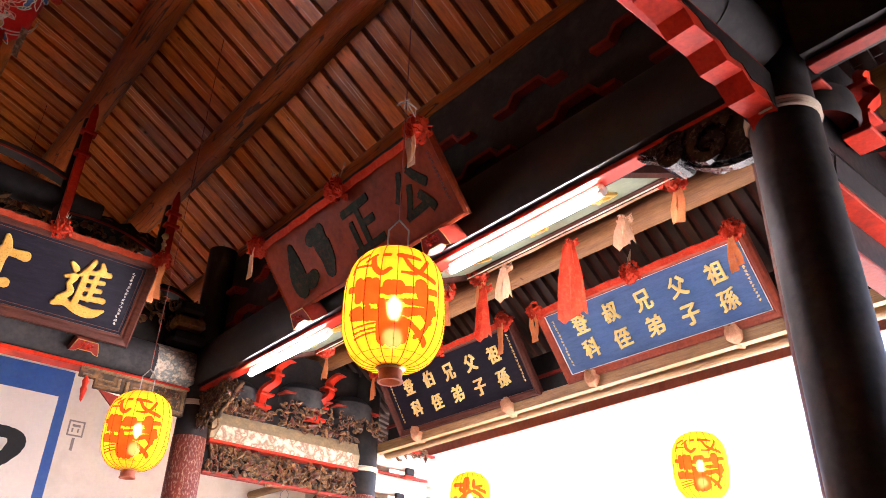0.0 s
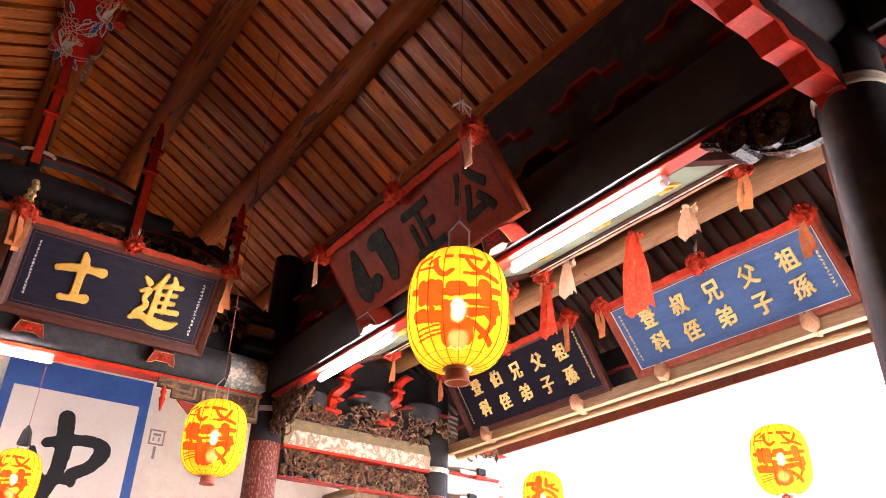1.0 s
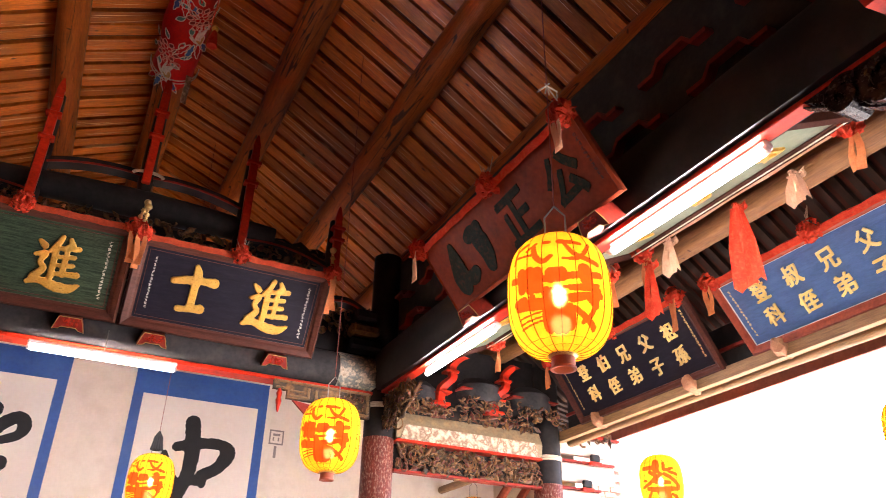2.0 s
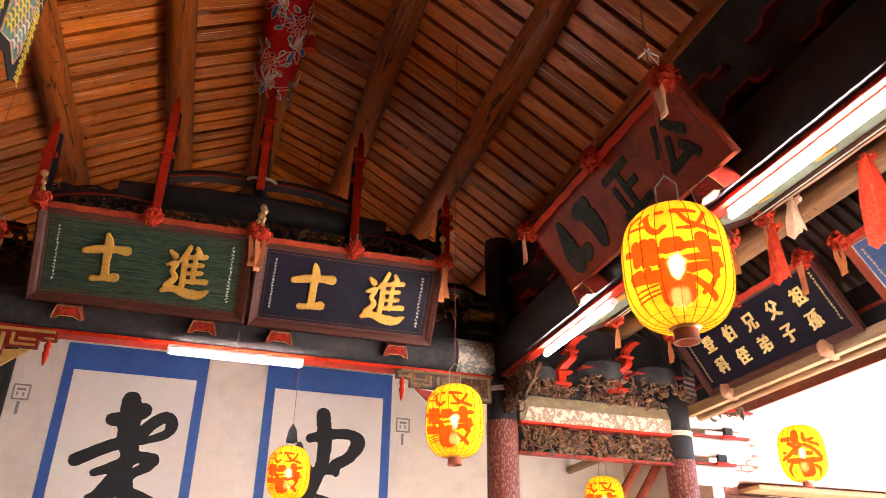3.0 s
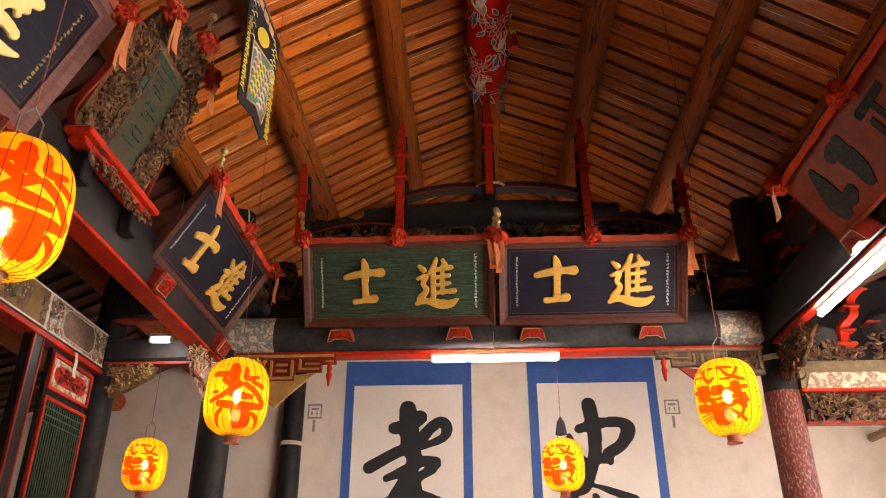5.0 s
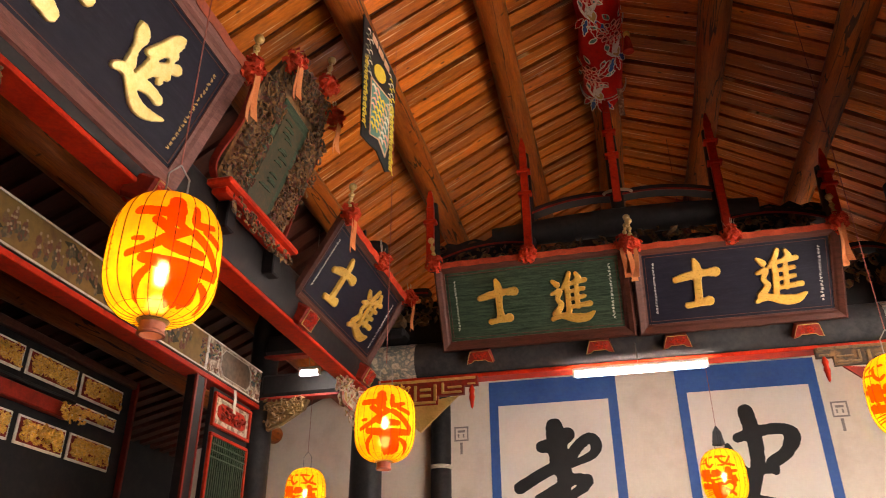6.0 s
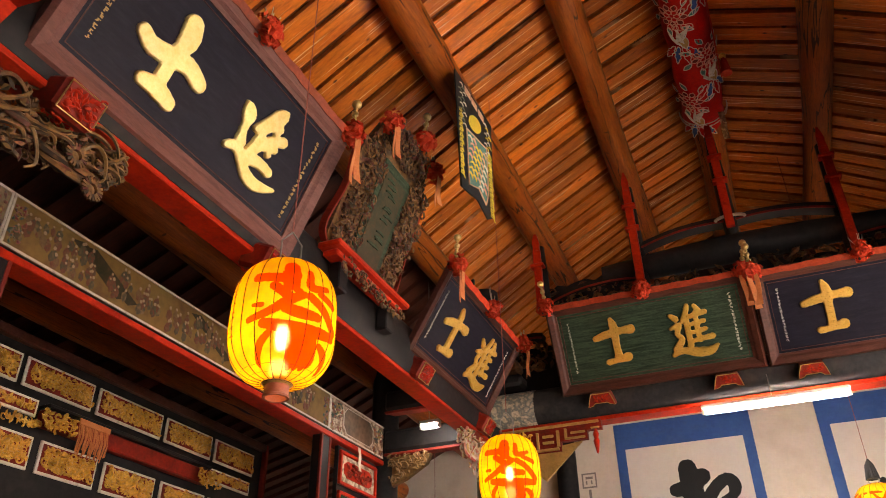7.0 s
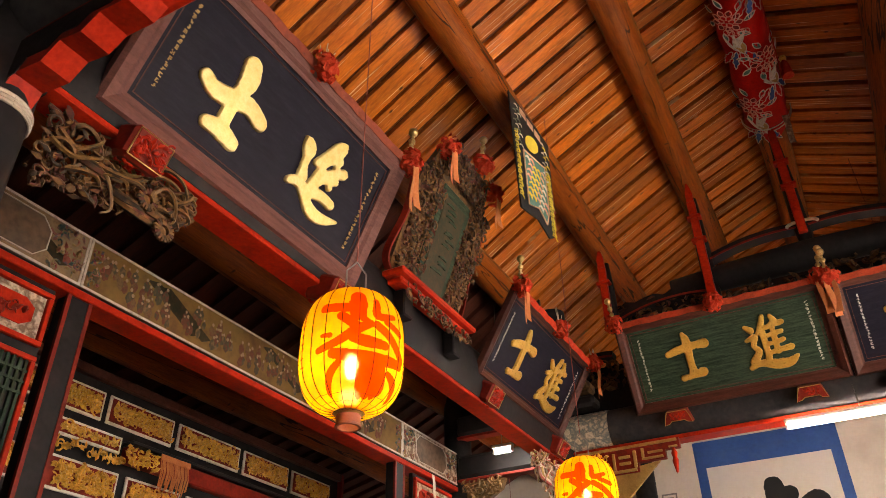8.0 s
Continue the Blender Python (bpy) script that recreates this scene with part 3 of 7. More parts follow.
def carved_character(strokes, z0, z1, m=None, cell=0.006):
    """One raised character: the strokes run together into a single body with softened edges."""
    m = m or Matrix()
    flat = [q for stroke in strokes for q in stroke]
    wide = max(q[2] for q in flat)
    x0, y0 = min(q[0] for q in flat) - wide, min(q[1] for q in flat) - wide
    nx, ny = int((max(q[0] for q in flat) + wide - x0) / cell) + 1, int((max(q[1] for q in flat) + wide - y0) / cell) + 1
    px, py = np.meshgrid(x0 + (np.arange(nx) + 0.5) * cell, y0 + (np.arange(ny) + 0.5) * cell)
    body = swept_mask(strokes, px, py)
    count = np.zeros((ny + 1, nx + 1), int)
    for a in (0, 1):
        for b in (0, 1):
            count[a:a + ny, b:b + nx] += body
    bm = bmesh.new()
    top, low = {}, {}
    for j, i in zip(*np.nonzero(count)):
        p = Vector((x0 + i * cell, y0 + j * cell))
        top[j, i] = bm.verts.new((p.x, p.y, z1 if count[j, i] == 4 else z1 - (z1 - z0) * 0.4))
        if count[j, i] < 4:
            low[j, i] = bm.verts.new((p.x, p.y, z0))
    for j, i in zip(*np.nonzero(body)):
        bm.faces.new((top[j, i], top[j, i + 1], top[j + 1, i + 1], top[j + 1, i]))
        for dj, di, p, q in ((-1, 0, (j, i), (j, i + 1)), (1, 0, (j + 1, i + 1), (j + 1, i)), (0, -1, (j + 1, i), (j, i)), (0, 1, (j, i + 1), (j + 1, i + 1))):
            jj, ii = j + dj, i + di
            if not (0 <= jj < ny and 0 <= ii < nx and body[jj, ii]):
                bm.faces.new((top[p], low[p], low[q], top[q]))
    # the stepped outline becomes a smooth one
    edge = list(low)
    near = {k: [n for n in ((k[0] + 1, k[1]), (k[0] - 1, k[1]), (k[0], k[1] + 1), (k[0], k[1] - 1)) if n in low] for k in edge}
    for _ in range(3):
        moved = {}
        for k in edge:
            if near[k]:
                mean = sum((low[n].co for n in near[k]), Vector()) / len(near[k])
                moved[k] = (low[k].co + mean) / 2
        for k, p in moved.items():
            low[k].co = p
            top[k].co.x, top[k].co.y = p.x, p.y
    bmesh.ops.transform(bm, matrix=m, verts=bm.verts)
    return bm


def glyph(body, width, height, thick, bold=0.005, twin=0.0):
    """A written character from the built-in font, centred, width by height, its back at z = 0."""
    cu = bpy.data.curves.new("glyph", "FONT")
    cu.body, cu.extrude, cu.offset, cu.resolution_u = body, 0.5, bold, 3
    ob = bpy.data.objects.new("glyph", cu)
    scene.collection.objects.link(ob)
    me = ob.evaluated_get(bpy.context.evaluated_depsgraph_get()).to_mesh()
    bm = bmesh.new()
    bm.from_mesh(me)
    bpy.data.objects.remove(ob)
    bpy.data.curves.remove(cu)
    lo = Vector([min(v.co[i] for v in bm.verts) for i in range(3)])
    hi = Vector([max(v.co[i] for v in bm.verts) for i in range(3)])
    for v in bm.verts:
        f = [(v.co[i] - lo[i]) / max(hi[i] - lo[i], 1e-6) for i in range(3)]
        x, y = (f[0] - 0.5) * width, (f[1] - 0.5) * height
        wob = noise.noise(Vector((f[0] * 2.3, f[1] * 2.3, len(body) + ord(body[0]) % 17)))
        v.co = Vector((x + 0.025 * width * wob, y + 0.03 * height * wob + 0.05 * height * (f[0] - 0.5), f[2] * thick))
    if twin:
        for dx, dy, dz in ((1, 0.4, 0.0006), (0.3, 1, 0.0011)):
            copied = bmesh.ops.duplicate(bm, geom=[f for f in bm.faces if not f.tag] + list(bm.edges) + list(bm.verts))["geom"] if dx == 1 else bmesh.ops.duplicate(bm, geom=first)["geom"]
            if dx == 1:
                first = copied
            bmesh.ops.translate(bm, vec=(dx * twin, dy * twin, dz), verts=[v for v in copied if isinstance(v, bmesh.types.BMVert)])
    return bm


def blob(bm, c, r, rng, n=6):
    """A small uneven lump of carving."""
    m = Matrix.LocRotScale(c, Euler([rng.uniform(0, 6.28) for _ in range(3)]), [r * rng.uniform(0.5, 1.3) for _ in range(3)])
    bmesh.ops.create_icosphere(bm, subdivisions=1, radius=1, matrix=m)


def curl(bm, c, r, rng, m3, thick=0.25):
    """A scroll of carving, turned in the plane that m3 gives."""
    a0, sgn = rng.uniform(0, 6.28), rng.choice((-1, 1))
    path = []
    for i in range(9):
        a, rr = a0 + sgn * i * 0.62, r * (1 - i / 10.5)
        path.append(Vector(c) + m3 @ Vector((rr * math.cos(a), rr * math.sin(a), 0.1 * r * i / 9)))
    sweep(bm, path, [r * thick * (1 - 0.07 * i) for i in range(9)], 5)


def leaf(bm, c, r, rng, m3):
    a = rng.uniform(0, 6.28)
    d, s = m3 @ Vector((math.cos(a), math.sin(a), 0)), m3 @ Vector((-math.sin(a), math.cos(a), 0))
    up = m3 @ Vector((0, 0, 1))
    c = Vector(c)
    ring = [c - d * r, c - d * r * 0.2 + s * r * 0.45, c + d * r, c - d * r * 0.2 - s * r * 0.45]
    lo, hi = [bm.verts.new(q) for q in ring], bm.verts.new(c + up * r * 0.4)
    for i in range(4):
        bm.faces.new((lo[i], lo[(i + 1) % 4], hi))
    bm.faces.new(lo[::-1])


def carve(bm, inside, count, size, seed, m=None, depth=0.04):
    """Fills a region with scrolls, leaves and lumps of relief. inside(rng) gives a point x, y of the region; relief towards +z of m."""
    rng = random.Random(seed)
    m = m or Matrix()
    m3 = m.to_3x3()
    for i in range(count):
        x, y = inside(rng)
        s = size * rng.uniform(0.6, 1.4)
        c = m @ Vector((x, y, depth * rng.uniform(0.1, 0.9)))
        k = i % 4
        if k == 0:
            curl(bm, c, s, rng, m3)
        elif k == 1:
            blob(bm, c, s * 0.55, rng)
        else:
            leaf(bm, c, s, rng, m3)
    return bm


def rect(w, h):
    return lambda rng: (rng.uniform(-w / 2, w / 2), rng.uniform(-h / 2, h / 2))


def fresh():
    return bmesh.new()


# ---- the hall: its plan ----
COL_R, COL_L = 2.88, -2.50          # columns and long beams on either side of the middle bay
FRAME_Y, NEAR_Y = 7.20, 1.15        # roof frames at the far and the near end of the bay
GABLE_Y, BACK_Y = 10.4, -2.1        # end walls
RIDGE_X = 0.2
ROOF = [(-6.6, 4.15), (-5.0, 4.55), (-3.9, 5.05), (-2.75, 5.80), (-1.82, 6.40), (-0.78, 6.98), (0.2, 7.42),
        (1.25, 6.98), (2.25, 6.38), (3.15, 5.78), (4.30, 5.00), (5.20, 4.30), (6.15, 4.12)]


def roof_z(x):
    for (xa, za), (xb, zb) in zip(ROOF, ROOF[1:]):
        if xa <= x <= xb:
            return za + (zb - za) * (x - xa) / (xb - xa)
    return ROOF[-1][1]


def rafter_row(bm, pairs, y, wide):
    for (xa, za), (xb, zb) in pairs:
        up = Vector((za - zb, 0, xb - xa)).normalized() * 0.05
        q = [bm.verts.new(Vector((x, y + dy, z)) + up * u) for x, z in ((xa, za), (xb, zb)) for dy, u in ((0, 0), (wide, 0), (wide, 1), (0, 1))]
        for f in ((0, 1, 5, 4), (1, 2, 6, 5), (2, 3, 7, 6), (3, 0, 4, 7), (0, 3, 2, 1), (4, 5, 6, 7)):
            bm.faces.new([q[k] for k in f])


def build_roof():
    bm = fresh()
    y, i = BACK_Y, 0
    while y < GABLE_Y:
        w = 0.163 + 0.010 * math.sin(i * 2.4)
        for (xa, za), (xb, zb) in zip(ROOF[3:-3], ROOF[4:-3]):
            up = Vector((za - zb, 0, xb - xa)).normalized() * 0.042
            a, b = Vector((xa, y, za)), Vector((xb, y, zb))
            q = []
            for p in (a, b):
                for dy, u in ((0, 0), (w, 0), (w, 1), (0, 1)):
                    q.append(bm.verts.new(p + Vector((0, dy, 0)) + up * u + Vector((0, 0, 0.006 * math.sin(i * 3.7)))))
            for f in ((0, 1, 5, 4), (1, 2, 6, 5), (2, 3, 7, 6), (3, 0, 4, 7), (0, 3, 2, 1), (4, 5, 6, 7)):
                bm.faces.new([q[k] for k in f])
        y += 0.212
        i += 1
    tagged(part("ceiling", bm, "rafter"), "orange-brown varnished wooden rafters under the roof slopes", "ceiling", kind="structure")
    for name, stretch_of, step, wide, mat, label in (
            # porch rafters: old wood with the shade under the eaves painted in
            ("ceiling_porch", list(zip(ROOF[-4:], ROOF[-3:])), 0.125, 0.06, "shade_wood", "weathered narrow rafters under the porch roof, darkened for shade"),
            ("ceiling_rear", list(zip(ROOF[:3], ROOF[1:4])), 0.25, 0.10, "dark_rafter", "dark red-brown rafters under the rear roof slope")):
        bm = fresh()
        y = BACK_Y
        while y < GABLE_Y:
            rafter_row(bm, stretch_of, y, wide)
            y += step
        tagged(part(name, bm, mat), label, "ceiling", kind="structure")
    bm = fresh()
    y, i = BACK_Y, 0
    while y < GABLE_Y:
        for (xa, za), (xb, zb) in zip(ROOF[3:-3], ROOF[4:-3]):
            up = Vector((za - zb, 0, xb - xa)).normalized()
            q = [bm.verts.new(Vector((x, yy, z)) + up * u) for u in (0.043, 0.08) for x, z, yy in
                 ((xa, za, y), (xb, zb, y), (xb, zb, y + 0.249), (xa, za, y + 0.249))]
            for f in ((0, 1, 2, 3), (7, 6, 5, 4), (0, 4, 5, 1), (1, 5, 6, 2), (2, 6, 7, 3), (3, 7, 4, 0)):
                bm.faces.new([q[k] for k in f])
        y += 0.25
        i += 1
    outer = fresh()
    for (xa, za), (xb, zb) in list(zip(ROOF[:3], ROOF[1:4])) + list(zip(ROOF[-4:], ROOF[-3:])):
        up = Vector((za - zb, 0, xb - xa)).normalized()
        q = [outer.verts.new(Vector((x, yy, z)) + up * u) for u in (0.051, 0.08) for x, z, yy in
             ((xa, za, BACK_Y), (xb, zb, BACK_Y), (xb, zb, GABLE_Y), (xa, za, GABLE_Y))]
        for f in ((0, 1, 2, 3), (7, 6, 5, 4), (0, 4, 5, 1), (1, 5, 6, 2), (2, 6, 7, 3), (3, 7, 4, 0)):
            outer.faces.new([q[k] for k in f])
    tagged(part("ceiling_boards", outer, "dark_rafter"), "dark boards above the outer rafters", "ceiling", kind="structure")
    tagged(part("ceiling_deck", bm, "deck"), "wooden boards above the rafters, darkened for the shade in the gaps", "ceiling", kind="structure")
    bm = fresh()
    for (xa, za), (xb, zb) in zip(ROOF, ROOF[1:]):
        up = Vector((za - zb, 0, xb - xa)).normalized()
        q = [bm.verts.new(Vector((x, yy, z)) + up * u) for u in (0.085, 0.22) for x, z, yy in
             ((xa, za, BACK_Y - 0.4), (xb, zb, BACK_Y - 0.4), (xb, zb, GABLE_Y + 0.6), (xa, za, GABLE_Y + 0.6))]
        for f in ((0, 1, 2, 3), (7, 6, 5, 4), (0, 4, 5, 1), (1, 5, 6, 2), (2, 6, 7, 3), (3, 7, 4, 0)):
            bm.faces.new([q[k] for k in f])
    tagged(part("roof", bm, "tile"), "terracotta tiled roof over the hall", "roof", kind="structure")


def log_bar(name, x, z, r, material, label, seed, y0=BACK_Y, y1=GABLE_Y):
    rng = random.Random(seed)
    n = 18
    path, rad = [], []
    for i in range(n + 1):
        y = y0 + (y1 - y0) * i / n
        path.append((x + 0.012 * math.sin(i * 0.9 + seed), y, z + 0.012 * math.sin(i * 0.7 + seed * 2)))
        rad.append(r * (1 + 0.05 * math.sin(i * 1.1 + seed) + rng.uniform(-0.025, 0.025)))
    bm = sweep(fresh(), path, rad, 20)
    tagged(part(name, bm, material, smooth=True), label, "purlin", kind="structure")


def long_beam(name, x, y0, y1, z0, z1, w, material, label, strip_mat="red", edge=0.37):
    """A painted beam along the hall with a bulging section and a red edge strip under it."""
    e = thing(name, pose(x, 0, z0), label, "beam", kind="structure")
    bm = fresh()
    h = z1 - z0
    sec = [(-0.36 * w, 0.0), (-0.5 * w, 0.2 * h), (-0.52 * w, 0.5 * h), (-0.46 * w, 0.85 * h), (-0.3 * w, h),
           (0.3 * w, h), (0.46 * w, 0.85 * h), (0.52 * w, 0.5 * h), (0.5 * w, 0.2 * h), (0.36 * w, 0.0)]
    prism(bm, sec, y0, y1, Matrix(((1, 0, 0, 0), (0, 0, 1, 0), (0, 1, 0, 0), (0, 0, 0, 1))))
    part("beam", bm, material, e, smooth=True)
    bm = fresh()
    box(bm, (-edge * w, y0, -0.035), (edge * w, y1, -0.001), 0.006)
    part("edge_strip", bm, strip_mat, e, "red painted strip")
    return e


def cross_beam(name, y, x0, x1, z0, z1, w, label, sleeve="pale_painting"):
    e = thing(name, pose(0, y, z0), label, "beam", kind="structure")
    h = z1 - z0
    sec = [(0.5 * w * math.cos(a), h / 2 + h / 2 * math.sin(a)) for a in [2 * math.pi * k / 20 for k in range(20)]]
    bm = prism(fresh(), sec, x0, x1, Matrix(((0, 0, 1, 0), (1, 0, 0, 0), (0, 1, 0, 0), (0, 0, 0, 1))))
    part("beam", bm, "grey", e, smooth=True)
    part("edge_strip", box(fresh(), (x0, -0.09, -0.035), (x1, 0.09, 0.004), 0.006), "red", e, "red painted strip")
    for xs, xe in ((x0, x0 + 0.52), (x1 - 0.52, x1)):
        big = [(q * 1.03, (p - h / 2) * 1.03 + h / 2) for q, p in sec]
        bm = prism(fresh(), big, xs, xe, Matrix(((0, 0, 1, 0), (1, 0, 0, 0), (0, 1, 0, 0), (0, 0, 0, 1))))
        part("sleeve", bm, sleeve, e, "painted sleeve round the beam end", smooth=True)
    return e


def column(x, y, r, top, ring_z, label, red_from=None, material="black"):
    e = thing("column", pose(x, y, 0), label, "column", "hall columns")
    n, prof = 28, []
    for i in range(9):
        z = (red_from or 0) + (top - (red_from or 0)) * i / 8
        prof.append((r * (1.04 - 0.06 * z / top), z))
    part("shaft", lathe(fresh(), prof, n, close=True), material, e, smooth=True)
    if red_from:
        prof = [(r * (1.06 - 0.06 * z / top), z) for z in (0.25, red_from * 0.5, red_from)]
        part("lower_shaft", lathe(fresh(), prof, n, close=True), "flaked", e, "worn red lacquer with flaking paint", smooth=True)
    part("base", lathe(fresh(), [(r * 1.5, 0), (r * 1.6, 0.1), (r * 1.35, 0.2), (r * 1.1, 0.25)], n, close=True), "stone", e, "carved stone base", smooth=True)
    if ring_z:
        bm = fresh()
        for k in range(3):
            zz = ring_z + (k - 1) * 0.018
            sweep(bm, [(r * 1.03 * math.cos(a), r * 1.03 * math.sin(a), zz) for a in [2 * math.pi * j / 28 for j in range(29)]], 0.010, 6, caps=False)
        part("rope_ring", bm, "rope", e, "pale rope binding", smooth=True)
    return e


build_roof()
for k, (x, z, r) in enumerate(((0.2, 7.24, 0.17), (1.25, 6.83, 0.145), (2.26, 6.23, 0.145), (3.15, 5.63, 0.14),
                               (-0.77, 6.83, 0.145), (-1.83, 6.25, 0.145), (-2.75, 5.65, 0.14), (-3.95, 4.90, 0.14), (-5.05, 4.42, 0.13))):
    log_bar("purlin", x, z, r, "log", "round brown timber purlin carrying the rafters", k + 1)
log_bar("purlin", 4.28, 4.72, 0.155, "porch_log", "weathered round timber purlin over the porch", 21)
log_bar("purlin", 5.20, 3.80, 0.055, "pale_log", "slender pale timber pole along the eaves", 22)

# floor, ground and end walls
def slab(name, lo, hi, material, label, category, kind="structure"):
    return tagged(part(name, box(fresh(), lo, hi), material), label, category, kind=kind)


slab("floor", (-6.6, BACK_Y, -0.12), (5.6, GABLE_Y, 0.0), "floor", "red-brown tiled hall floor", "floor")
slab("ground", (-900, -900, -0.5), (900, 900, -0.3), "stone", "grey paved courtyard ground", "ground")
slab("wall_north", (-6.6, GABLE_Y, 0.0), (6.2, GABLE_Y + 0.3, 5.12), "plaster", "white plastered gable wall", "wall")
# unseen upper gable, added dark so less light bounces onto the rafters
slab("wall_north_bounce_block", (-6.6, GABLE_Y - 0.03, 5.12), (6.2, GABLE_Y + 0.3, 7.6), "shade_wood", "unseen dark boards added at the top of the gable to cut bounced light", "wall")
# stand-in wall behind the camera, kept dark to hold down the fill light
slab("wall_south", (-6.6, BACK_Y - 0.3, 0.0), (5.0, BACK_Y, 7.6), "shade_wood", "unseen wall closing the hall, added dark to cut bounced light", "wall")
# black here is the unlit altar room's gloom, put into the wall colour
slab("wall_west", (-6.9, BACK_Y - 0.3, 0.0), (-6.6, GABLE_Y + 0.3, 4.6), "black", "back wall coloured black for the darkness of the altar room", "wall")
slab("wall_east", (15.0, -12, -0.3), (15.4, 22, 4.5), "plaster", "white wall across the courtyard", "wall")

slab("fascia", (6.12, BACK_Y, 4.02), (6.16, GABLE_Y, 4.19), "fascia", "dull red fascia board along the eaves", "trim")
slab("eaves_plank", (5.03, NEAR_Y, 3.78), (5.10, FRAME_Y, 3.885), "pale_log", "pale plank under the porch plaques", "trim")
slab("porch_plate", (5.13, NEAR_Y + 0.16, 3.90), (5.18, FRAME_Y - 0.16, 4.30), "black", "black plate board behind the porch plaques", "beam")
slab("porch_plate_edge", (5.10, NEAR_Y + 0.16, 4.06), (5.128, FRAME_Y - 0.16, 4.09), "dark_red", "red line along the plate board", "trim")
# frames
long_beam("beam_east_near", COL_R, BACK_Y, NEAR_Y - 0.22, 4.02, 4.46, 0.26, "black", "black lacquered beam with a red lower edge", "dark_red", 0.16)
long_beam("beam_west_near", COL_L - 0.05, BACK_Y, NEAR_Y - 0.22, 3.92, 4.34, 0.24, "black", "black lacquered beam with a red lower edge")
long_beam("beam_east", COL_R, NEAR_Y, FRAME_Y, 4.02, 4.46, 0.26, "black", "black lacquered beam with a red lower edge", edge=0.2)
long_beam("beam_west", COL_L - 0.05, NEAR_Y, FRAME_Y, 3.92, 4.34, 0.24, "black", "black lacquered beam with a red lower edge")
cross_beam("beam_north", FRAME_Y, COL_L, COL_R, 4.0, 4.38, 0.34, "dark grey rounded tie beam with painted sleeves")
cross_beam("beam_south", NEAR_Y, COL_L, COL_R, 4.0, 4.38, 0.34, "dark grey rounded tie beam with plain sleeves", "grey")
column(COL_R, FRAME_Y, 0.155, 5.6, 3.87, "black and worn red lacquered round column", 3.55)
column(4.92, FRAME_Y, 0.155, 4.85, 3.58, "black and worn red lacquered round column", 3.3)
column(COL_L, FRAME_Y, 0.155, 5.6, 3.87, "black lacquered round column")
column(COL_R, NEAR_Y - 0.05, 0.15, 5.6, 3.80, "dark grey lacquered round column with a rope binding", None, "grey")
column(COL_L - 0.07, NEAR_Y - 0.05, 0.14, 5.6, 3.68, "black lacquered round column with a rope binding")
column(4.92, NEAR_Y, 0.155, 4.85, 3.58, "black lacquered round column")
column(-2.5, GABLE_Y - 0.1, 0.14, 5.6, 3.78, "black column half set into the white wall")


# ---- plaques ----
def board(name, m, w, h, field, frame_mat, label, group="hall plaques", rail=0.075, deep=1.0):
    """A framed name board. Local x to the right, y up, z out of the face; the origin at the foot of the back."""
    e = thing(name, m, label, "plaque", group)
    part("field", box(fresh(), (-w / 2 + rail * 0.6, rail * 0.6, 0.01), (w / 2 - rail * 0.6, h - rail * 0.6, 0.03)), field, e)
    prof = [(0.0, 0.0), (0.0, 0.05), (0.02, 0.075), (rail * 0.62, 0.06), (rail * 0.8, 0.045), (rail, 0.04), (rail, 0.0)]
    corners = [(-w / 2, 0), (w / 2, 0), (w / 2, h), (-w / 2, h)]
    inward = [(1, 1), (-1, 1), (-1, -1), (1, -1)]
    for i in range(4):
        bm = fresh()
        rings = []
        for j in (i, (i + 1) % 4):
            rings.append([bm.verts.new((corners[j][0] + inward[j][0] * d, corners[j][1] + inward[j][1] * d, z * deep)) for d, z in prof])
        k = len(prof)
        for q in range(k):
            bm.faces.new((rings[0][q], rings[0][(q + 1) % k], rings[1][(q + 1) % k], rings[1][q]))
        bm.faces.new(rings[0][::-1]), bm.faces.new(rings[1])
        part("rail", bm, frame_mat, e)
    return e


def foot(x, y, z, lean, turn, rail=0.0):
    """The pose of a plaque whose field starts at x, y, z; its frame reaches a rail's width lower."""
    return pose(x, y, z, 90 + lean, 0, turn) @ Matrix.Translation((0, -rail, -0.03))


def scholar(w, h, rise=0.14):
    """The character shi, in three brush strokes."""
    s = lambda *pts: [(x * w * 0.92, y * h, t * h * 1.02) for x, y, t in pts]
    return [s((-0.50, 0.20 - rise, 0.13), (-0.2, 0.20 - rise * 0.4, 0.17), (0.2, 0.2, 0.15), (0.46, 0.2, 0.20)),
            s((-0.02, 0.47, 0.10), (0.03, 0.30, 0.18), (0.02, -0.05, 0.15), (0.02, -0.38, 0.17)),
            s((-0.26, -0.43, 0.13), (0.0, -0.41, 0.12), (0.26, -0.37, 0.19))]


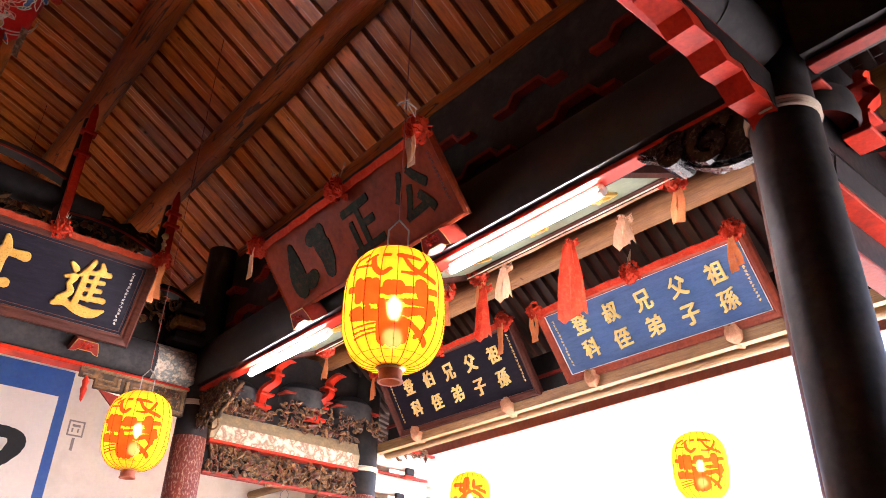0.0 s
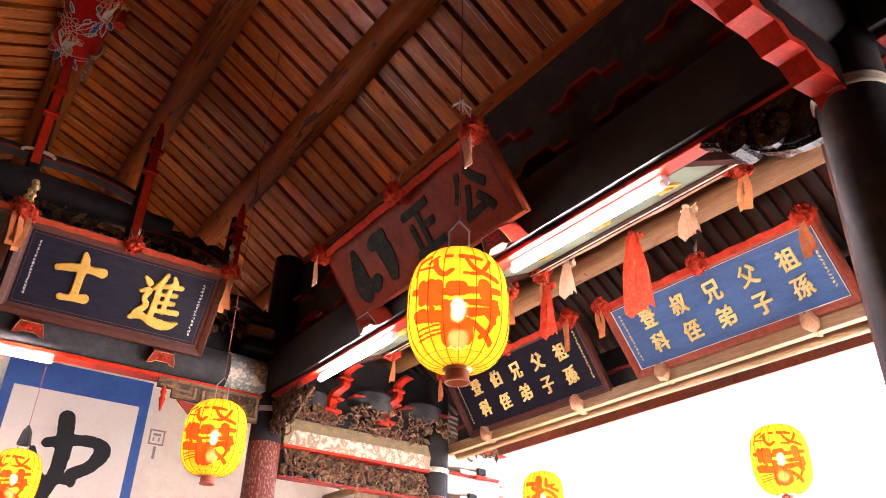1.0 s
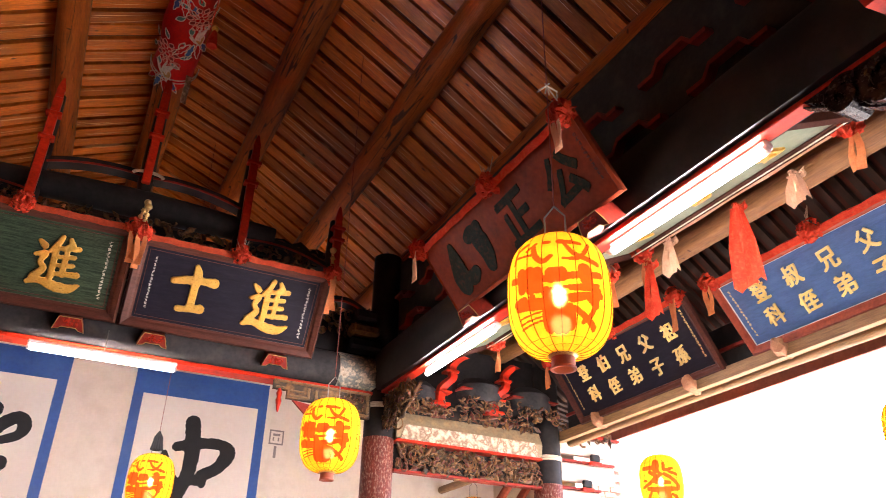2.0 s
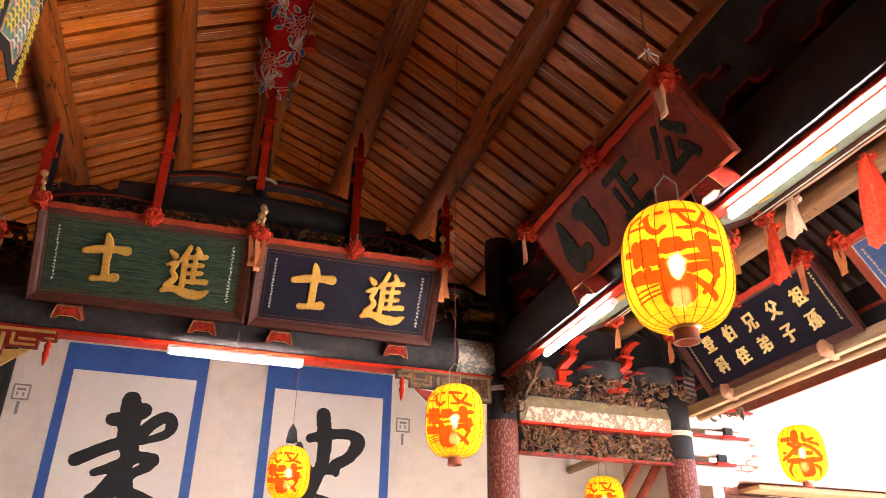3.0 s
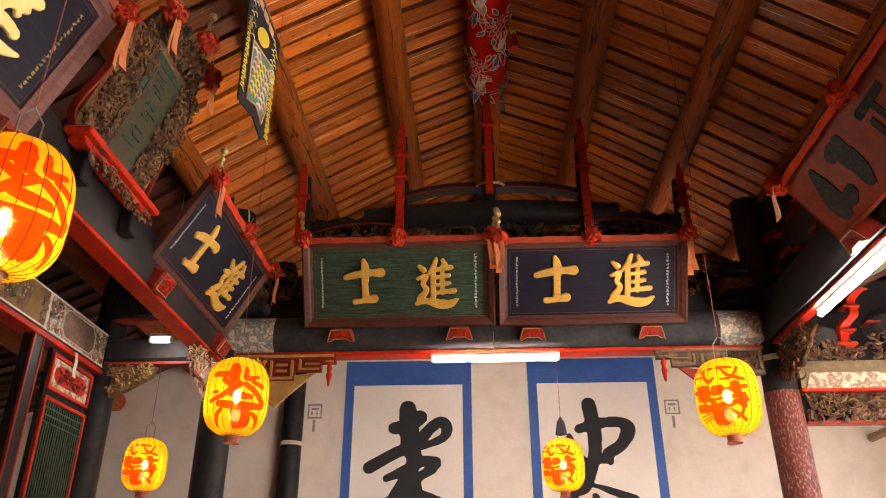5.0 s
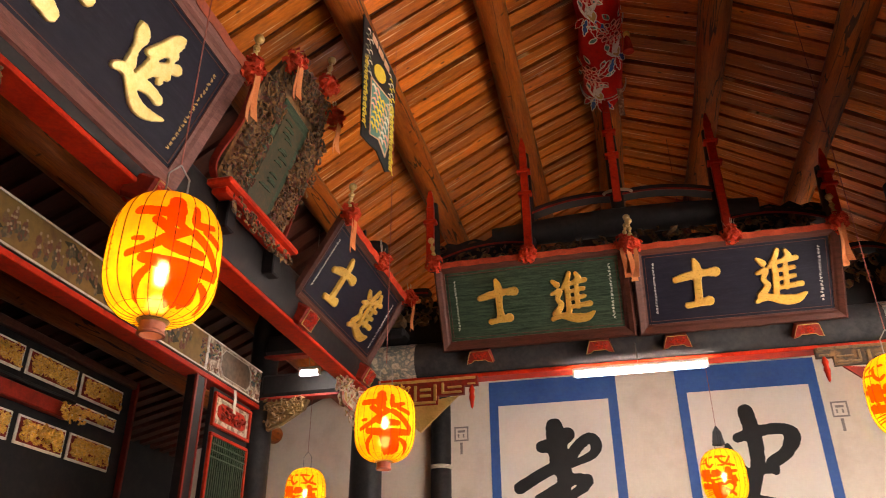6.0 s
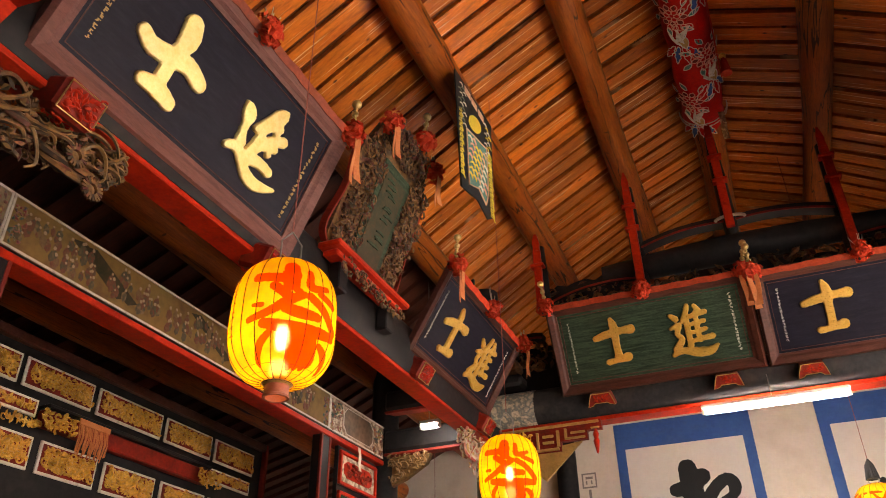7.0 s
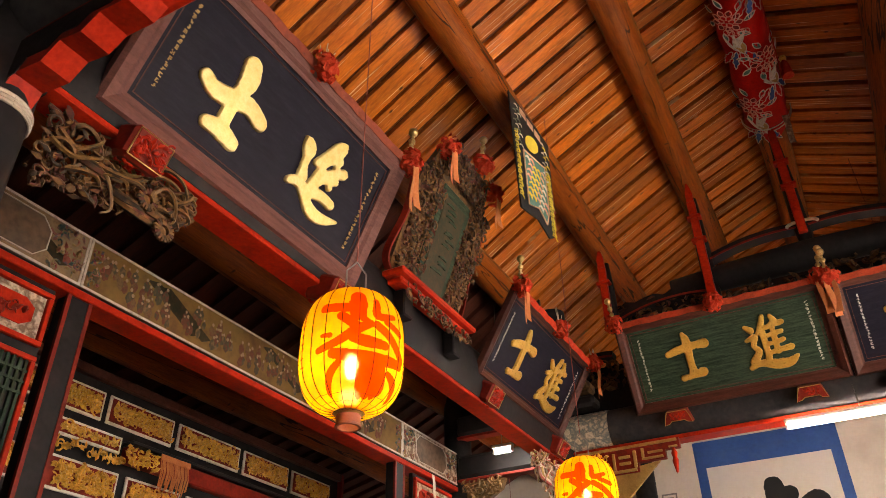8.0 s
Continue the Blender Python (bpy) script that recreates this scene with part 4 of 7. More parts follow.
def advance(w, h):
    """The character jin, in brush strokes."""
    s = lambda *pts: [(x * w, y * h, t * h * 1.2) for x, y, t in pts]
    return [s((-0.40, 0.36, 0.07), (-0.30, 0.28, 0.11)),
            s((-0.44, 0.10, 0.06), (-0.26, 0.14, 0.10), (-0.32, -0.02, 0.08), (-0.24, -0.14, 0.10), (-0.40, -0.32, 0.12)),
            s((-0.48, -0.42, 0.08), (-0.26, -0.36, 0.11), (0.06, -0.43, 0.16), (0.32, -0.43, 0.14), (0.50, -0.34, 0.05)),
            s((0.0, 0.50, 0.08), (-0.06, 0.36, 0.09), (-0.18, 0.20, 0.06)), s((-0.08, 0.32, 0.09), (-0.07, 0.0, 0.10), (-0.08, -0.28, 0.10)),
            s((0.16, 0.48, 0.07), (0.22, 0.38, 0.10)), s((-0.08, 0.27, 0.07), (0.12, 0.30, 0.08), (0.36, 0.33, 0.09)),
            s((-0.06, 0.12, 0.06), (0.14, 0.14, 0.07), (0.30, 0.16, 0.08)), s((-0.06, -0.04, 0.06), (0.14, -0.02, 0.07), (0.30, 0.0, 0.08)),
            s((-0.08, -0.21, 0.07), (0.16, -0.18, 0.08), (0.42, -0.16, 0.10)), s((0.15, 0.34, 0.08), (0.14, 0.05, 0.08), (0.14, -0.2, 0.09))]


# the broad running hand of the large west plaque, from the plaque's foot
BROAD_SHI = [
    ((-0.570, 0.420, 0.068), (-0.510, 0.396, 0.078), (-0.433, 0.406, 0.088), (-0.350, 0.435, 0.088), (-0.261, 0.448, 0.083), (-0.172, 0.419, 0.078)),
    ((-0.366, 0.635, 0.098), (-0.350, 0.569, 0.105), (-0.358, 0.495, 0.078), (-0.373, 0.410, 0.070), (-0.372, 0.326, 0.070), (-0.371, 0.281, 0.063)),
    ((-0.454, 0.231, 0.063), (-0.401, 0.241, 0.078), (-0.331, 0.239, 0.083), (-0.267, 0.225, 0.070)),
]
BROAD_JIN = [
    ((0.151, 0.562, 0.020), (0.197, 0.519, 0.082), (0.210, 0.456, 0.044), (0.217, 0.403, 0.049), (0.233, 0.357, 0.067)),
    ((0.158, 0.281, 0.038), (0.203, 0.310, 0.049), (0.264, 0.306, 0.058), (0.311, 0.266, 0.052), (0.401, 0.221, 0.067), (0.501, 0.223, 0.058), (0.618, 0.268, 0.020)),
    ((0.288, 0.479, 0.038), (0.352, 0.559, 0.064), (0.411, 0.643, 0.082), (0.445, 0.697, 0.020)),
    ((0.422, 0.658, 0.035), (0.442, 0.582, 0.038), (0.448, 0.497, 0.032), (0.454, 0.412, 0.038)),
    ((0.341, 0.515, 0.044), (0.340, 0.412, 0.058), (0.325, 0.331, 0.064), (0.332, 0.278, 0.052)),
    ((0.333, 0.466, 0.032), (0.384, 0.543, 0.032), (0.450, 0.587, 0.044)),
    ((0.333, 0.393, 0.038), (0.394, 0.469, 0.038), (0.515, 0.540, 0.058)),
    ((0.339, 0.340, 0.038), (0.389, 0.415, 0.032), (0.480, 0.466, 0.044)),
    ((0.339, 0.311, 0.058), (0.424, 0.335, 0.058), (0.521, 0.330, 0.052)),
]


def place(x, y, z=0.03):
    return Matrix.Translation((x, y, z))


def inscription(parent, x, y0, y1, material, width=0.03, seed=1):
    """A column of small writing, kept as plain bars."""
    rng = random.Random(seed)
    bm = fresh()
    y = y0
    while y < y1:
        h = rng.uniform(0.018, 0.028)
        for lane in range(3):
            a = x + width * rng.uniform(-0.5, 0.1)
            box(bm, (a, y + h * 0.33 * lane, 0.03), (min(x + width / 2, a + width * rng.uniform(0.3, 0.9)), y + h * (0.33 * lane + 0.2), 0.033))
        a = x + width * rng.uniform(-0.25, 0.25)
        box(bm, (a, y, 0.03), (a + width * 0.14, y + h * rng.uniform(0.6, 0.95), 0.0334))
        y += h + 0.008
    part("inscription", bm, material, parent, "column of small gilt writing")


def rosette_mesh(seed):
    rng = random.Random(seed)
    bm = fresh()
    for k in range(46):
        a, el = rng.uniform(0, 6.28), rng.uniform(-0.35, 1.25)
        r = 0.052 + 0.026 * rng.random()
        d = Vector((math.cos(a) * math.cos(el), math.sin(a) * math.cos(el), math.sin(el)))
        s = d.cross(Vector((rng.uniform(-1, 1), rng.uniform(-1, 1), rng.uniform(-1, 1)))).normalized()
        u = d.cross(s)
        c = d * r
        w = rng.uniform(0.018, 0.03)
        q = [c - s * w - u * 0.006, c - s * w * 0.3 + d * 0.013, c + s * w * 0.4 - d * 0.004 + u * 0.01, c + s * w + d * 0.008]
        lo = [bm.verts.new(p - u * 0.014) for p in q]
        hi = [bm.verts.new(p + u * 0.014 + d * rng.uniform(-0.008, 0.012)) for p in q]
        for i in range(3):
            bm.faces.new((lo[i], lo[i + 1], hi[i + 1], hi[i]))
    bmesh.ops.create_icosphere(bm, subdivisions=2, radius=0.052)
    return bm


ROSETTES = []
for k in range(3):
    b = rosette_mesh(50 + k)
    me = bpy.data.meshes.new("rosette")
    b.to_mesh(me)
    b.free()
    me.materials.append(M["cloth"])
    ROSETTES.append(me)


def rosette(parent, x, y, z, seed, tail=0.0, tail_mat="old_cloth", down=None, finial="", size=1.15):
    """A knotted red cloth flower on a plaque's rim, with a hanging ribbon, and a gilt pin or straws stuck in it."""
    ob = new("rosette", ROSETTES[seed % 3])
    ob.parent = parent
    ob.matrix_basis = Matrix.LocRotScale((x, y, z), Euler((0, 0, seed * 1.3)), (size, size, size))
    tagged(ob, "crumpled red cloth flower")
    rng = random.Random(seed)
    up = parent.matrix_basis.to_3x3().inverted() @ Vector((0, 0, 1))
    if tail:
        for j in range(2):
            off = Vector((0.018 * (j * 2 - 1), 0, 0.04 + 0.01 * j))
            path = [Vector((x, y, z)) + off - up * tail * (1 - 0.12 * j) * s + Vector((0.014 * math.sin(s * 4 + seed + j * 2), 0, 0.01 * math.sin(s * 5 + j))) for s in (0, 0.2, 0.4, 0.6, 0.8, 1.0)]
            part("ribbon", strip(fresh(), path, (1, 0, 0.3 * (j * 2 - 1)), [0.028, 0.04, 0.045, 0.05, 0.056, 0.062], 0.004), tail_mat, ob.parent, "faded orange cloth ribbon")
    if finial == "pin":
        bm = fresh()
        base = Vector((x, y, z)) + up * 0.05
        tilt = Vector((rng.uniform(-0.2, 0.25), 0, 0.1))
        for i, (r, d) in enumerate(((0.018, 0.025), (0.026, 0.06), (0.017, 0.095), (0.028, 0.13), (0.016, 0.17))):
            bmesh.ops.create_icosphere(bm, subdivisions=1, radius=r, matrix=Matrix.Translation(base + (up + tilt) * d))
        part("pin", bm, "brass", parent, "gilt beaded pin", smooth=True)
        part("pin_knob", bmesh_ball(base + (up + tilt) * 0.215, 0.034), "brass", parent, "glossy pale gilt knob", smooth=True)
    elif finial == "straw":
        bm = fresh()
        for j in range(4):
            sweep(bm, [(x, y, z), Vector((x, y, z)) + up * rng.uniform(0.14, 0.2) + Vector((rng.uniform(-0.07, 0.07), 0, rng.uniform(-0.02, 0.04)))], 0.003, 4)
        part("straws", bm, "rope", parent, "bundle of pale straws")


def bmesh_ball(c, r, sub=2):
    bm = fresh()
    bmesh.ops.create_icosphere(bm, subdivisions=sub, radius=r, matrix=Matrix.Translation(c))
    return bm


def sash(parent, w, h, material="cloth"):
    """A red cloth drawn along the top rail."""
    bm = fresh()
    n = 26
    for j, (yy, zz) in enumerate(((h + 0.006, 0.03), (h - 0.016, 0.074))):
        path = [((i / n - 0.5) * (w + 0.03), yy + 0.004 * math.sin(i * 1.9 + j), zz + 0.003 * math.sin(i * 2.7)) for i in range(n + 1)]
        strip(bm, path, (0, 1 if j else 0.15, 0 if j else 1), 0.05 if j else 0.085, 0.006)
    part("sash", bm, material, parent, "red cloth drawn along the upper rail")


def cushions(parent, xs, seed, material="dark_red", chunky=False):
    """Carved red blocks that carry the foot of a plaque."""
    for j, x in enumerate(xs):
        bm = fresh()
        if chunky:
            blk = part("support_block", box(bm, (x - 0.11, -0.17, -0.02), (x + 0.11, -0.004, 0.20), 0.022), material, parent, "chunky carved red wooden support block")
            part("relief", carve(fresh(), rect(0.16, 0.11), 44, 0.022, seed + j, place(x, -0.087, 0.20), 0.014), "red", blk, smooth=True)
            part("relief", carve(fresh(), rect(0.16, 0.14), 40, 0.022, seed + j + 5, Matrix.Translation((x, -0.17, 0.09)) @ pose(0, 0, 0, 90), 0.014), "red", blk, smooth=True)
            rim = [(x - 0.095, -0.155, 0.201), (x + 0.095, -0.155, 0.201), (x + 0.095, -0.02, 0.201), (x - 0.095, -0.02, 0.201)]
            part("gilt_line", sweep(fresh(), rim + rim[:1], 0.004, 4), "dull_gold", blk, "thin gilt outline")
            continue
        out = [(-0.09, 0.0), (0.09, 0.0), (0.11, -0.05), (0.13, -0.12), (0.085, -0.11), (0.06, -0.09), (-0.06, -0.09), (-0.085, -0.11), (-0.13, -0.12), (-0.11, -0.05)]
        prism(bm, out, -0.02, 0.15, place(x, -0.002, 0))
        blk = part("support_block", bm, material, parent, "carved red wooden support block")
        part("relief", carve(fresh(), rect(0.13, 0.055), 22, 0.018, seed + j, place(x, -0.047, 0.15), 0.012), "red", blk)
        rim = [(x + a * 0.97, c * 0.97 - 0.003, 0.151) for a, c in out]
        part("gilt_line", sweep(fresh(), rim + rim[:1], 0.004, 4), "dull_gold", blk, "thin gilt outline")


def scholar_board(m, w, h, rail, field, label, spots, size, seed, tails, pins, ins="dull_gold", blocks=(-0.5, 0.5), frame_mat="frame", rim="cloth", chunky=False, rise=0.14, broad=False):
    """w, h: the field's size; spots: the middles of the two characters from the field's foot."""
    W, H = w + 2 * rail, h + 2 * rail
    e = board("plaque", m, W, H, field, frame_mat, label, rail=rail)
    cw, ch = size
    if broad:
        bodies = [carved_character([[(x, y + 0.03, t * 1.2) for x, y, t in q] for q in q_set], 0.03, 0.052) for q_set in (BROAD_SHI, BROAD_JIN)]
    else:
        bodies = [carved_character(make, 0.03, 0.05, place(x, y + rail, 0)) for make, (x, y) in ((scholar(cw, ch, rise), spots[0]), (advance(cw * 1.06, ch * 1.06), spots[1]))]
    for bm in bodies:
        # the broad characters take a paler leaf: stronger light painted into the gold
        part("character", bm, "bright_gold" if broad else "gold", e, "gilt raised character", smooth=True)
    inscription(e, w / 2 - 0.09, rail + h * 0.12, rail + h * 0.88, ins, seed=seed)
    inscription(e, -w / 2 + 0.09, rail + h * 0.15, rail + h * 0.85, ins, 0.024, seed + 1)
    b = fresh()
    for lo, hi in (((-w / 2 + 0.022, rail + 0.022), (w / 2 - 0.022, rail + 0.027)), ((-w / 2 + 0.022, rail + h - 0.027), (w / 2 - 0.022, rail + h - 0.022)),
                   ((-w / 2 + 0.022, rail + 0.028), (-w / 2 + 0.027, rail + h - 0.028)), ((w / 2 - 0.027, rail + 0.028), (w / 2 - 0.022, rail + h - 0.028))):
        box(b, (*lo, 0.03), (*hi, 0.034))
    part("inner_line", b, "frame", e, "thin dark line round the field")
    sash(e, W, H, rim)
    for j, x in enumerate((-W / 2 + 0.02, 0.0, W / 2 - 0.02)):
        rosette(e, x, H + 0.01, 0.07, seed + j, tails[j], finial=pins[j])
    cushions(e, [b * W for b in blocks], seed, chunky=chunky)
    return e


# far end of the bay
scholar_board(foot(1.138, 6.97, 4.288, 32, 0, 0.10), 1.622, 0.655, 0.10, "navy", "blue-black lacquered plaque with two gilt characters over the tie beam",
              ((-0.345, 0.345), (0.37, 0.33)), (0.405, 0.46), 11, (0.36, 0, 0.42), ("pin", "straw", "pin"), "cream", (-0.32, 0.30), rim="sash_red", rise=0.09)
scholar_board(foot(-0.731, 6.97, 4.298, 28, 0, 0.10), 1.681, 0.675, 0.10, "green", "green lacquered plaque with two gilt characters over the tie beam",
              ((-0.335, 0.348), (0.369, 0.322)), (0.385, 0.44), 21, (0, 0, 0.36), ("pin", "", "pin"), "cream", (-0.3, 0.31), rim="sash_red", rise=0.09)
# west side
scholar_board(foot(-2.42, 2.389, 4.086, 25, 90, 0.12), 1.725, 0.714, 0.12, "navy", "large blue-black plaque with two bright gilt characters above the black beam",
              ((-0.36, 0.345), (0.40, 0.375)), (0.46, 0.48), 31, (0.30, 0, 0.40), ("", "straw", "pin"), "dull_gold", (-0.36, 0.40), frame_mat="frame_pale", rim="frame_red", chunky=True, broad=True)
scholar_board(foot(-2.42, 6.023, 4.167, 30, 90, 0.08), 1.66, 0.653, 0.08, "navy", "blue-black plaque with two gilt characters near the hall corner",
              ((-0.38, 0.31), (0.35, 0.30)), (0.42, 0.45), 41, (0.34, 0, 0.36), ("pin", "straw", "straw"), "cream", (-0.40, 0.42), chunky=True)

# east side: red-brown plaque with dark worn characters
e = board("plaque", foot(2.68, 4.031, 4.088, 35.7, -90), 2.116, 0.60, "brown", "brown", "red-brown plaque with worn dark green characters on the east beam", rail=0.045, deep=0.55)
for ch, x in (("公", 0.70), ("正", 0.14)):
    b = glyph(ch, 0.34, 0.34, 0.007, 0.014, 0.012)
    bmesh.ops.transform(b, matrix=place(x, 0.29), verts=b.verts)
    part("character", b, "dark_glyph", e, "worn dark green raised character")
for k, x in enumerate((-0.33, -0.72)):
    b = fresh()
    for j, pts in enumerate((((0.05, 0.18, 0.06), (0.0, 0.10, 0.15), (0.0, -0.04, 0.13), (-0.03, -0.16, 0.08)), ((-0.12, 0.13, 0.07), (-0.04, 0.15, 0.09), (0.05, 0.14, 0.05))) if k == 0 else
                             (((0.02, 0.18, 0.05), (0.0, 0.06, 0.12), (-0.03, -0.08, 0.17), (-0.05, -0.17, 0.13)), ((0.0, -0.10, 0.08), (0.08, -0.13, 0.10), (0.16, -0.10, 0.07)))):
        brush(b, [(u * 1.15, v, q * 1.25) for u, v, q in pts], 0.03, 0.037 + 0.0008 * j, place(x, 0.29, 0))
    part("character", b, "dark_glyph", e, "worn dark green strokes that cannot be read")
sash(e, 2.116, 0.60, "cloth")
inscription(e, 0.97, 0.14, 0.46, "frame", 0.03, 5)
for j, (x, tail, pin) in enumerate(((1.0, 0.26, "straw"), (0.1, 0, "straw"), (-1.02, 0.26, ""))):
    rosette(e, x, 0.61, 0.07, 61 + j, tail, "pale_cloth", finial=pin)
cushions(e, (-0.8, 0.8), 63)

# porch: blue plaque and dark plaque over the eaves pole
def kin_board(m, w, h, field, frame_mat, label, rows, seed, glyph_mat, line_mat=None):
    e = board("plaque", m, w, h, field, frame_mat, label, "porch plaques", 0.07)
    for r, row in enumerate(rows):
        for k, ch in enumerate(row):
            b = glyph(ch, 0.150, 0.160, 0.016, 0.006, 0.005)
            bmesh.ops.transform(b, matrix=place(0.67 - 0.325 * k, 0.07 + (h - 0.14) * (0.70 - 0.405 * r) + 0.008 * math.sin(k * 3 + r)), verts=b.verts)
            part("character", b, glyph_mat, e, "gilt raised character")
    inscription(e, w / 2 - 0.13, 0.16, h - 0.12, glyph_mat, 0.026, seed)
    inscription(e, -w / 2 + 0.13, 0.14, h - 0.14, glyph_mat, 0.022, seed + 1)
    if line_mat:
        b = fresh()
        for lo, hi in (((-w / 2 + 0.071, 0.068, 0.03), (w / 2 - 0.071, 0.074, 0.036)), ((-w / 2 + 0.071, h - 0.074, 0.03), (w / 2 - 0.071, h - 0.068, 0.036)),
                       ((-w / 2 + 0.071, 0.075, 0.03), (-w / 2 + 0.078, h - 0.075, 0.036)), ((w / 2 - 0.078, 0.075, 0.03), (w / 2 - 0.071, h - 0.075, 0.036))):
            box(b, lo, hi)
        part("inner_line", b, line_mat, e, "thin white line round the field")
    sash(e, w, h)
    for j, (x, tail) in enumerate(((w / 2 - 0.06, 0.32), (0.05, 0), (-w / 2 + 0.05, 0.28))):
        rosette(e, x, h + 0.01, 0.07, seed + j, tail, "old_cloth", finial="straw" if j == 1 else "", size=1.1)
    for x in (-w * 0.36, w * 0.30):
        b = fresh()
        lathe(b, [(0.0, -0.13), (0.03, -0.10), (0.062, -0.03), (0.074, 0.02), (0.05, 0.07), (0.012, 0.10)], 10, place(x, -0.01, 0.07) @ pose(0, 0, 0, -70))
        for v in b.verts:
            v.co += Vector((0.012 * math.sin(v.co.z * 70 + x), 0.010 * math.sin(v.co.x * 90), 0))
        part("support_block", b, "wrap", e, "faded cloth-wrapped bud-shaped block", smooth=True)
    return e


kin_board(foot(5.0, 3.224, 3.942, 36, -90, 0.07), 2.03, 0.70, "blue", "frame_red", "blue plaque with two rows of gilt characters over the porch",
          ("祖父兄叔登", "孫子弟侄科"), 71, "bright_gold", "white")
kin_board(foot(5.0, 5.60, 3.93, 32, -90, 0.07), 2.08, 0.74, "navy", "frame", "blue-black plaque with two rows of gilt characters over the porch",
          ("祖父兄伯登", "孫子弟侄科"), 81, "bright_gold")


# pale green plaques that lean out over the porch, seen from below
def leaning_board(y, seed):
    w, h = 2.0, 0.70
    e = board("plaque", foot(3.05, y, 4.14, 65, 90), w, h, "pale_green", "frame", "pale green plaque with gilt strokes leaning out over the porch", "porch plaques", 0.03)
    rng = random.Random(seed)
    for x in (-0.60, 0.0, 0.60):
        b = fresh()
        for j in range(9):
            a = rng.choice((5, 0, 90, 60, -50, 85))
            c = Vector((x + rng.uniform(-0.08, 0.08), h / 2 - 0.03 + rng.uniform(-0.17, 0.17)))
            d = Vector((math.cos(radians(a)), math.sin(radians(a)))) * rng.uniform(0.04, 0.085)
            brush(b, [(c.x - d.x, c.y - d.y, 0.022), (c.x, c.y + 0.01, 0.034), (c.x + d.x, c.y + d.y, 0.02)], 0.03, 0.044 + 0.0008 * j)
        part("character", b, "gold", e, "gilt strokes that cannot be read")
    b = fresh()
    box(b, (-w / 2 + 0.03, h - 0.045, 0.061), (w / 2 - 0.03, h - 0.03, 0.068))
    box(b, (-w / 2 + 0.03, 0.03, 0.061), (w / 2 - 0.03, 0.042, 0.068))
    part("inner_line", b, "cream", e, "cream line along the rails")
    n = 20
    drape = [((i / n - 0.5) * w, h + 0.03 + 0.035 * abs(math.sin(i * 0.47)), 0.05 - 0.03 * abs(math.sin(i * 0.47))) for i in range(n + 1)]
    part("sash", strip(fresh(), drape, (0, 0.4, 1), [0.07 + 0.03 * abs(math.sin(i * 0.47)) for i in range(n + 1)], 0.005), "pale_cloth", e, "faded peach cloth draped along the rail")
    rosette(e, -w / 2 + 0.08, h + 0.04, 0.05, seed, 0.30, "old_cloth")
    rosette(e, w / 2 - 0.08, h + 0.04, 0.05, seed + 1, 0.28, "old_cloth")
    for x in (-0.55, 0.5):
        b = fresh()
        lathe(b, [(0.0, -0.1), (0.05, -0.06), (0.065, 0.0), (0.03, 0.05), (0.008, 0.07)], 12, place(x, 0.02, 0.07) @ pose(0, 0, 0, -60))
        part("support_block", b, "pale_cloth", e, "pale cloth-wrapped bud-shaped block", smooth=True)
    return e


leaning_board(3.10, 91)
leaning_board(5.35, 95)


